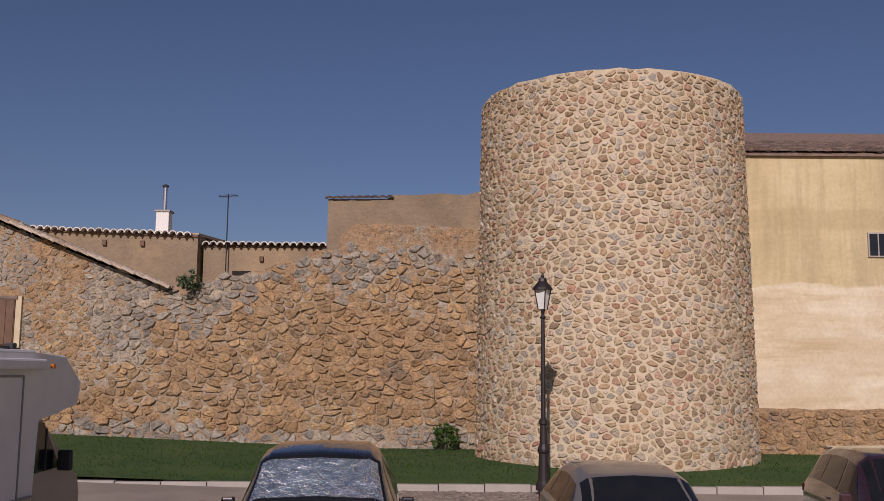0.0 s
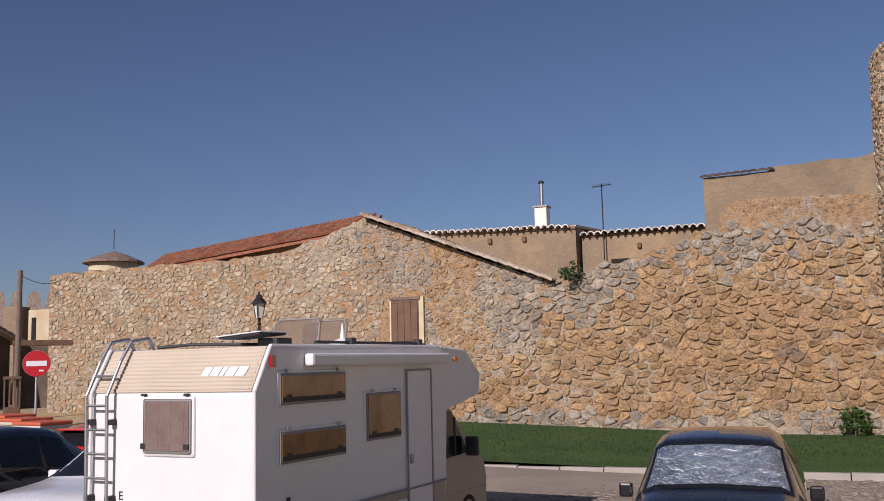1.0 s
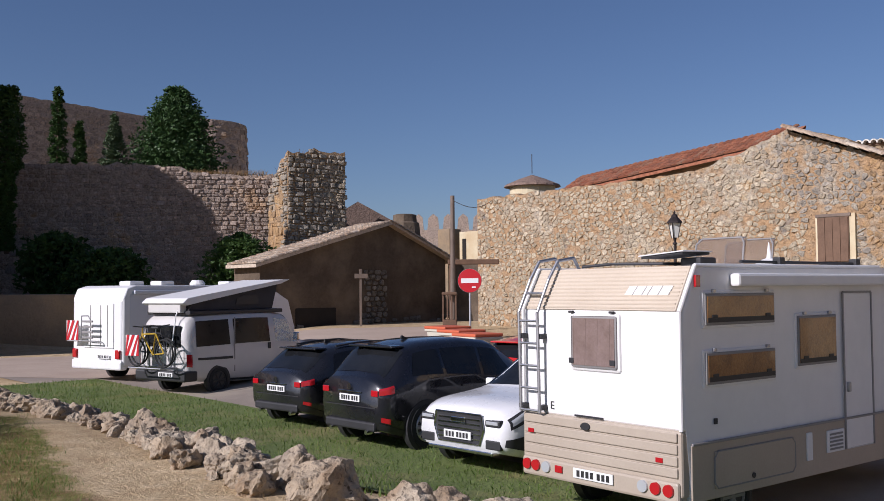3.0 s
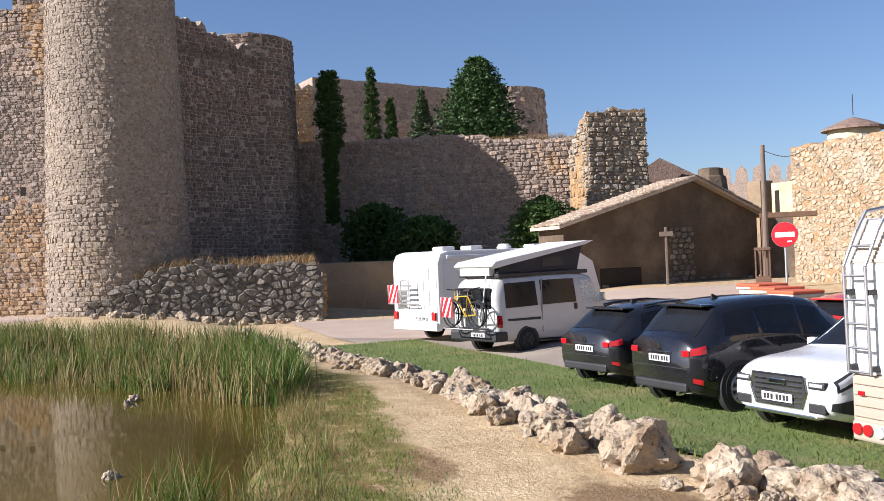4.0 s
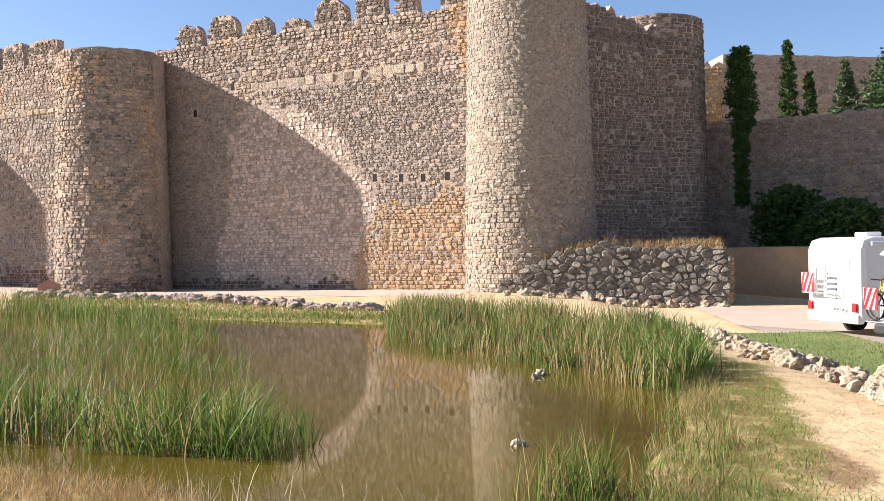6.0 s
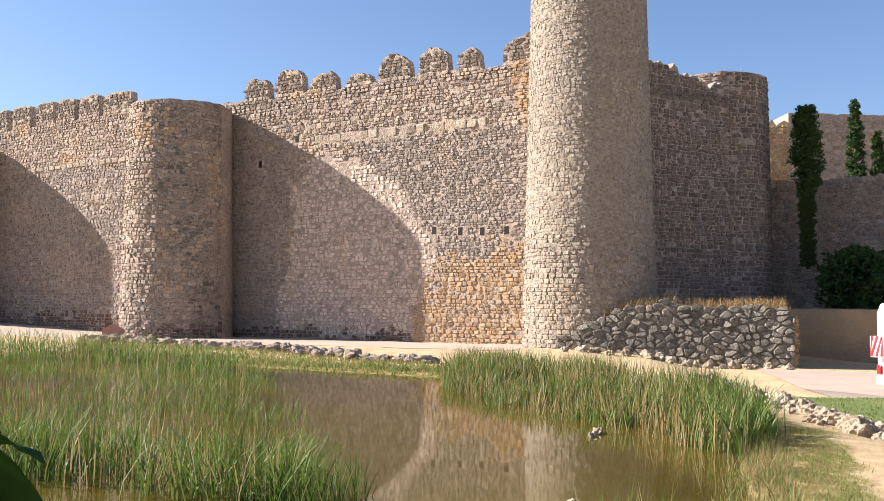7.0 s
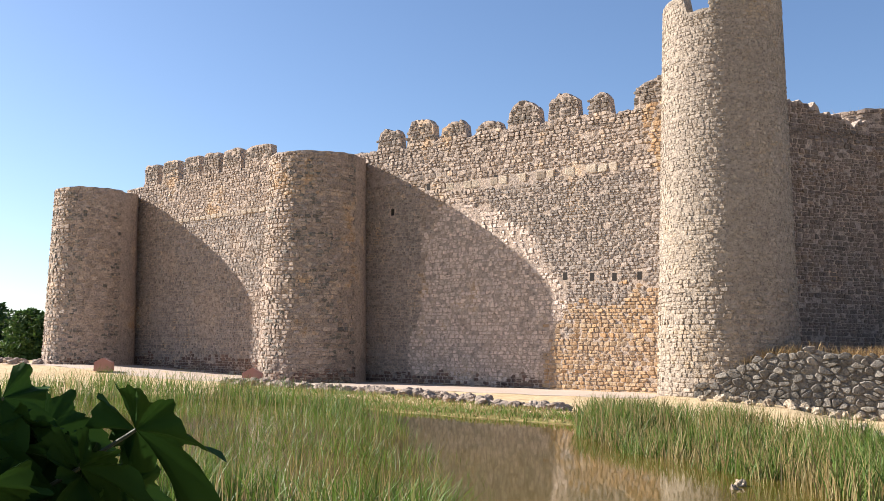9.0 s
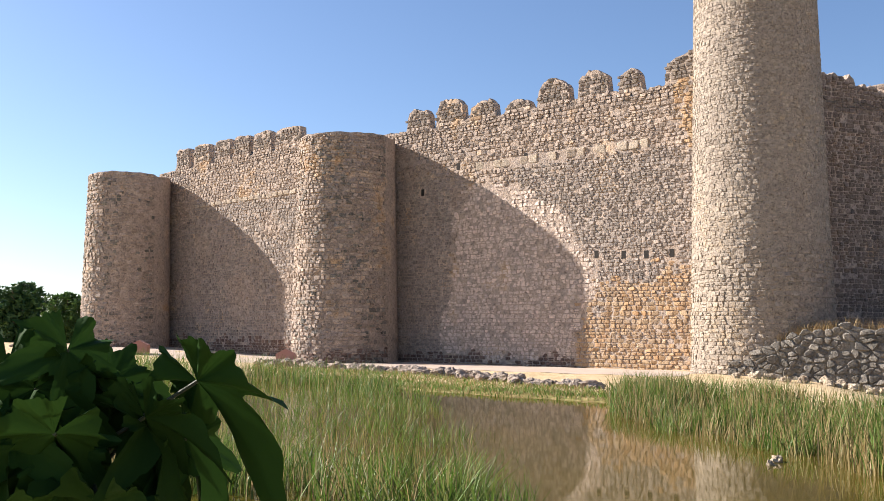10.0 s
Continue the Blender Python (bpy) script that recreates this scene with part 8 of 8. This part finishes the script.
def tree(name, label, x, y, z0, tall, radius, shape, material, count, leaf, seed, trunk=0.14, category="tree", limbs=7):
    """A tapered trunk with limbs and a crown of small tufts; shape(t) gives the crown's share of the radius at a height t."""
    r = random.Random(seed)
    t = thing(name, label, category, pose(x, y, z0))
    bm = bmesh.new()
    rod(bm, (0, 0, 0), (0.03 * tall * 0.3, 0, tall * 0.88), trunk, trunk * 0.2, 8)
    part("trunk", bm, bark, t)
    pts = []
    for i in range(limbs):
        h_ = tall * (0.25 + 0.6 * i / limbs)
        a = r.uniform(0, 6.28)
        reach = radius * shape(h_ / tall) * 0.85
        bm = bmesh.new()
        rod(bm, (0, 0, h_ * 0.9), (reach * math.cos(a), reach * math.sin(a), h_ + reach * 0.25), trunk * 0.35, trunk * 0.08, 6)
        part("limb", bm, bark, t)
    lumps = []
    for _ in range(max(6, int(count / 16))):
        q = r.random()
        a = r.uniform(0, 6.28)
        rr = radius * shape(q) * math.sqrt(r.random()) * 0.8
        lumps.append((rr * math.cos(a), rr * math.sin(a), tall * q, radius * r.uniform(0.14, 0.28) * (0.35 + shape(q))))
    for _ in range(count):
        lx, ly, lz, lr = r.choice(lumps)
        d = Vector((r.gauss(0, 1), r.gauss(0, 1), r.gauss(0, 1))).normalized() * lr * r.uniform(0.6, 1.05)
        p = Vector((lx, ly, lz)) + d
        q = p.z / tall
        if 0.02 < q < 1.02:
            pts.append(p)
    vs_, fs_ = leaf_cloud(pts, leaf, seed)
    tagged(under(new("crown", mesh_of("crown", vs_, fs_, material)), t), kind="stuff")
    return t


# planted terrace behind the rough wall
face, ln = flat_face(HI_A, HI_B, 0.0)
corners = [face(0, 0, -1.25), face(ln, 0, -1.25), face(ln, 0, -16), face(0, 0, -16)]
tagged(part("terrace", slab([(p[0], p[1], 9.3) for p in corners], 8.8), earth, None), "earth terrace held by the rough wall", "terrace", kind="structure")

slim = lambda q: max(0.0, min(1.0, q * 6)) * (1 - 0.85 * max(0, q - 0.25) ** 1.3)
cone = lambda q: max(0.0, min(1.0, (q - 0.08) * 7)) * (1.02 - q)
wide_cone = lambda q: max(0.0, min(1.0, q * 5)) * max(0.0, 1.03 - q) ** 0.75
ball = lambda q: max(0.05, math.sqrt(max(0.0, 1 - (2 * q - 0.9) ** 2)))
topped = lambda q: 0.42 if q < 0.45 else 0.42 + 0.58 * min(1.0, (q - 0.45) * 8) * (1 - 0.75 * max(0, q - 0.7) / 0.3)
tree("cypress", "slim dark cypress rising past the terrace wall", -52.3, 16.7, 4.6, 8.9, 1.0, topped, cypress_leaf, 7500, 0.10, 41)
tree("cypress", "tall narrow cypress on the terrace", -57.4, 21.2, 9.3, 5.6, 0.62, slim, cypress_leaf, 3600, 0.09, 42)
tree("cypress", "short narrow cypress on the terrace", -56.9, 22.3, 9.3, 3.6, 0.52, slim, cypress_leaf, 2600, 0.09, 43)
tree("tamarisk", "feathery grey-green tree on the terrace", -56.0, 24.1, 9.3, 4.1, 1.3, cone, feather_leaf, 2600, 0.12, 44)
tree("pine", "bushy dark green pine on the terrace", -54.6, 27.5, 9.3, 5.9, 3.9, wide_cone, pine_leaf, 13000, 0.13, 45, 0.2)
tree("shrub", "broad green shrub at the shed's side", -40.8, 23.9, 1.2, 4.1, 2.2, ball, shrub_leaf, 7000, 0.11, 46, 0.08, "shrub")
tree("shrub", "dark shaded shrub below the terrace wall", -45.5, 19.3, 1.6, 3.0, 2.4, ball, cypress_leaf, 3600, 0.17, 47, 0.08, "shrub")
tree("shrub", "dark ivy shrub in the wall's shade", -49.5, 18.2, 2.4, 3.2, 2.0, ball, cypress_leaf, 3000, 0.17, 48, 0.08, "shrub")
tree("tree", "distant dark tree beyond the castle", -88.0, -66.8, 1.0, 6.3, 4.3, ball, pine_leaf, 3600, 0.32, 49, 0.25)
tree("tree", "distant leafy green tree beyond the castle", -83.0, -57.6, 1.0, 5.0, 3.2, ball, shrub_leaf, 3000, 0.26, 50, 0.2)
tree("shrub", "small green shrub at the wall's foot", 0.15, 28.55, 0.3, 0.75, 0.45, ball, shrub_leaf, 260, 0.07, 51, 0.02, "shrub", 3)
tree("shrub", "small dry shrub on the wall's saddle", -7.7, 28.7, 5.0, 0.6, 0.5, ball, feather_leaf, 220, 0.06, 52, 0.02, "shrub", 3)

# ---- leafy creeper close to the eye ----
creeper_leaf = leafy("creeper_leaf", [(0.014, 0.036, 0.008), (0.022, 0.055, 0.011), (0.018, 0.045, 0.010)], 0.7, 0.12, 0.03)
creeper_stem = surface("creeper_stem", (0.02, 0.03, 0.01), (0.045, 0.05, 0.02), 20.0, 0.7, 0.3)


def lobed_leaf(size, seed):
    """A five-lobed, toothed leaf lying in xy with its stalk at the origin, arched and folded."""
    r = random.Random(seed)
    outline = []
    lobes = [(-118, 0.50), (-58, 0.80), (0, 1.08), (58, 0.80), (118, 0.50)]
    n = 150
    for i in range(n + 1):
        a = -165 + 330 * i / n
        reach = 0.0
        for at_, ln_ in lobes:
            d = abs(a - at_)
            reach = max(reach, ln_ * max(0.0, 1 - (d / 40) ** 0.95))
        reach = max(reach, 0.34) * (1 + 0.10 * (((a + 165) / 9.0) % 1 - 0.5))
        outline.append((math.radians(a), reach * size))
    verts, faces = [], []
    rings = 8
    for k in range(rings + 1):
        for a, rr in outline:
            d = rr * k / rings
            x_, y_ = d * math.sin(a), d * math.cos(a)
            ripple = 0.05 * size * math.sin(a * 9 + seed) * (k / rings) ** 2
            rib = 0.10 * size * abs(math.sin(a * 2.9)) * (k / rings) + 0.022 * size * abs(math.sin(a * 14 + k)) * (k / rings)
            z_ = -0.35 * d * d / size + ripple + rib
            verts.append((x_, y_, z_))
    m = len(outline)
    for k in range(rings):
        for i in range(m - 1):
            faces.append((k * m + i, k * m + i + 1, (k + 1) * m + i + 1, (k + 1) * m + i))
    return verts, faces


creeper = thing("creeper", "dark green plant with large lobed toothed leaves", "plant", pose(-0.87, -0.60, high(-0.87, -0.6)))
base_z = high(-0.87, -0.6)
LEAVES = [(-0.955, -0.50, 2.395, 0.165, 60, -48, -22), (-0.90, -0.62, 2.40, 0.14, 120, -18, 10),
          (-0.90, -0.53, 2.36, 0.14, 85, -45, 0), (-0.82, -0.58, 2.35, 0.13, 140, -40, 25), (-0.95, -0.70, 2.37, 0.12, 170, -10, 10), (-0.93, -0.62, 2.37, 0.11, 230, -20, -10),
          (-0.84, -0.54, 2.28, 0.15, 110, -30, 10), (-0.78, -0.62, 2.27, 0.14, 160, -25, -10), (-0.92, -0.66, 2.27, 0.14, 200, -20, 0), (-0.80, -0.68, 2.36, 0.13, 190, -12, 12), (-0.88, -0.50, 2.22, 0.15, 70, -35, 0)]
LEAVES += [(-0.914, -0.707, 2.415, 0.13, -80, -62, 10), (-0.888, -0.616, 2.43, 0.13, -30, -58, -12), (-0.866, -0.638, 2.39, 0.14, -70, -66, 0), (-0.946, -0.605, 2.39, 0.14, -20, -60, 18),
           (-0.914, -0.536, 2.35, 0.14, 0, -62, 0), (-0.849, -0.598, 2.33, 0.14, -60, -60, -15), (-0.971, -0.52, 2.33, 0.14, -10, -66, 8), (-0.838, -0.642, 2.345, 0.14, -90, -60, 5), (-0.891, -0.56, 2.31, 0.14, -40, -70, 0)]
HUB = Vector((-0.90, -0.60, 2.34))
rl = random.Random(9)
# unseen leaves of the same plant, added towards the sun to shade those in view
LEAVES += [(-0.93 + rl.uniform(-0.22, 0.16), -0.92 + rl.uniform(-0.12, 0.1), 2.30 + rl.uniform(-0.14, 0.10), rl.uniform(0.12, 0.16), rl.uniform(0, 360), rl.uniform(-45, 10), rl.uniform(-20, 20)) for _ in range(26)]
for i, (x, y, z, size, turn, tip, roll_) in enumerate(LEAVES):
    vs_, fs_ = lobed_leaf(size, i)
    leaf = under(new("leaf", mesh_of("leaf", vs_, fs_, creeper_leaf, True)), creeper)
    leaf.matrix_basis = pose(x + 0.87, y + 0.60, z - base_z, tip, roll_, turn)
    part("leaf_stalk", tube([(x + 0.87, y + 0.60, z - base_z), ((x + HUB.x) / 2 + 0.87, (y + HUB.y) / 2 + 0.6, (z + HUB.z) / 2 - base_z - 0.01), (HUB.x + 0.87, HUB.y + 0.6, HUB.z - base_z - 0.06)], 0.0022, 6), creeper_stem, creeper)
part("stem", tube([(0, 0, -0.02), (0.02, 0.01, 0.5), (-0.02, -0.01, 1.0), (HUB.x + 0.87, HUB.y + 0.6, HUB.z - base_z - 0.06)], 0.008, 8), creeper_stem, creeper)
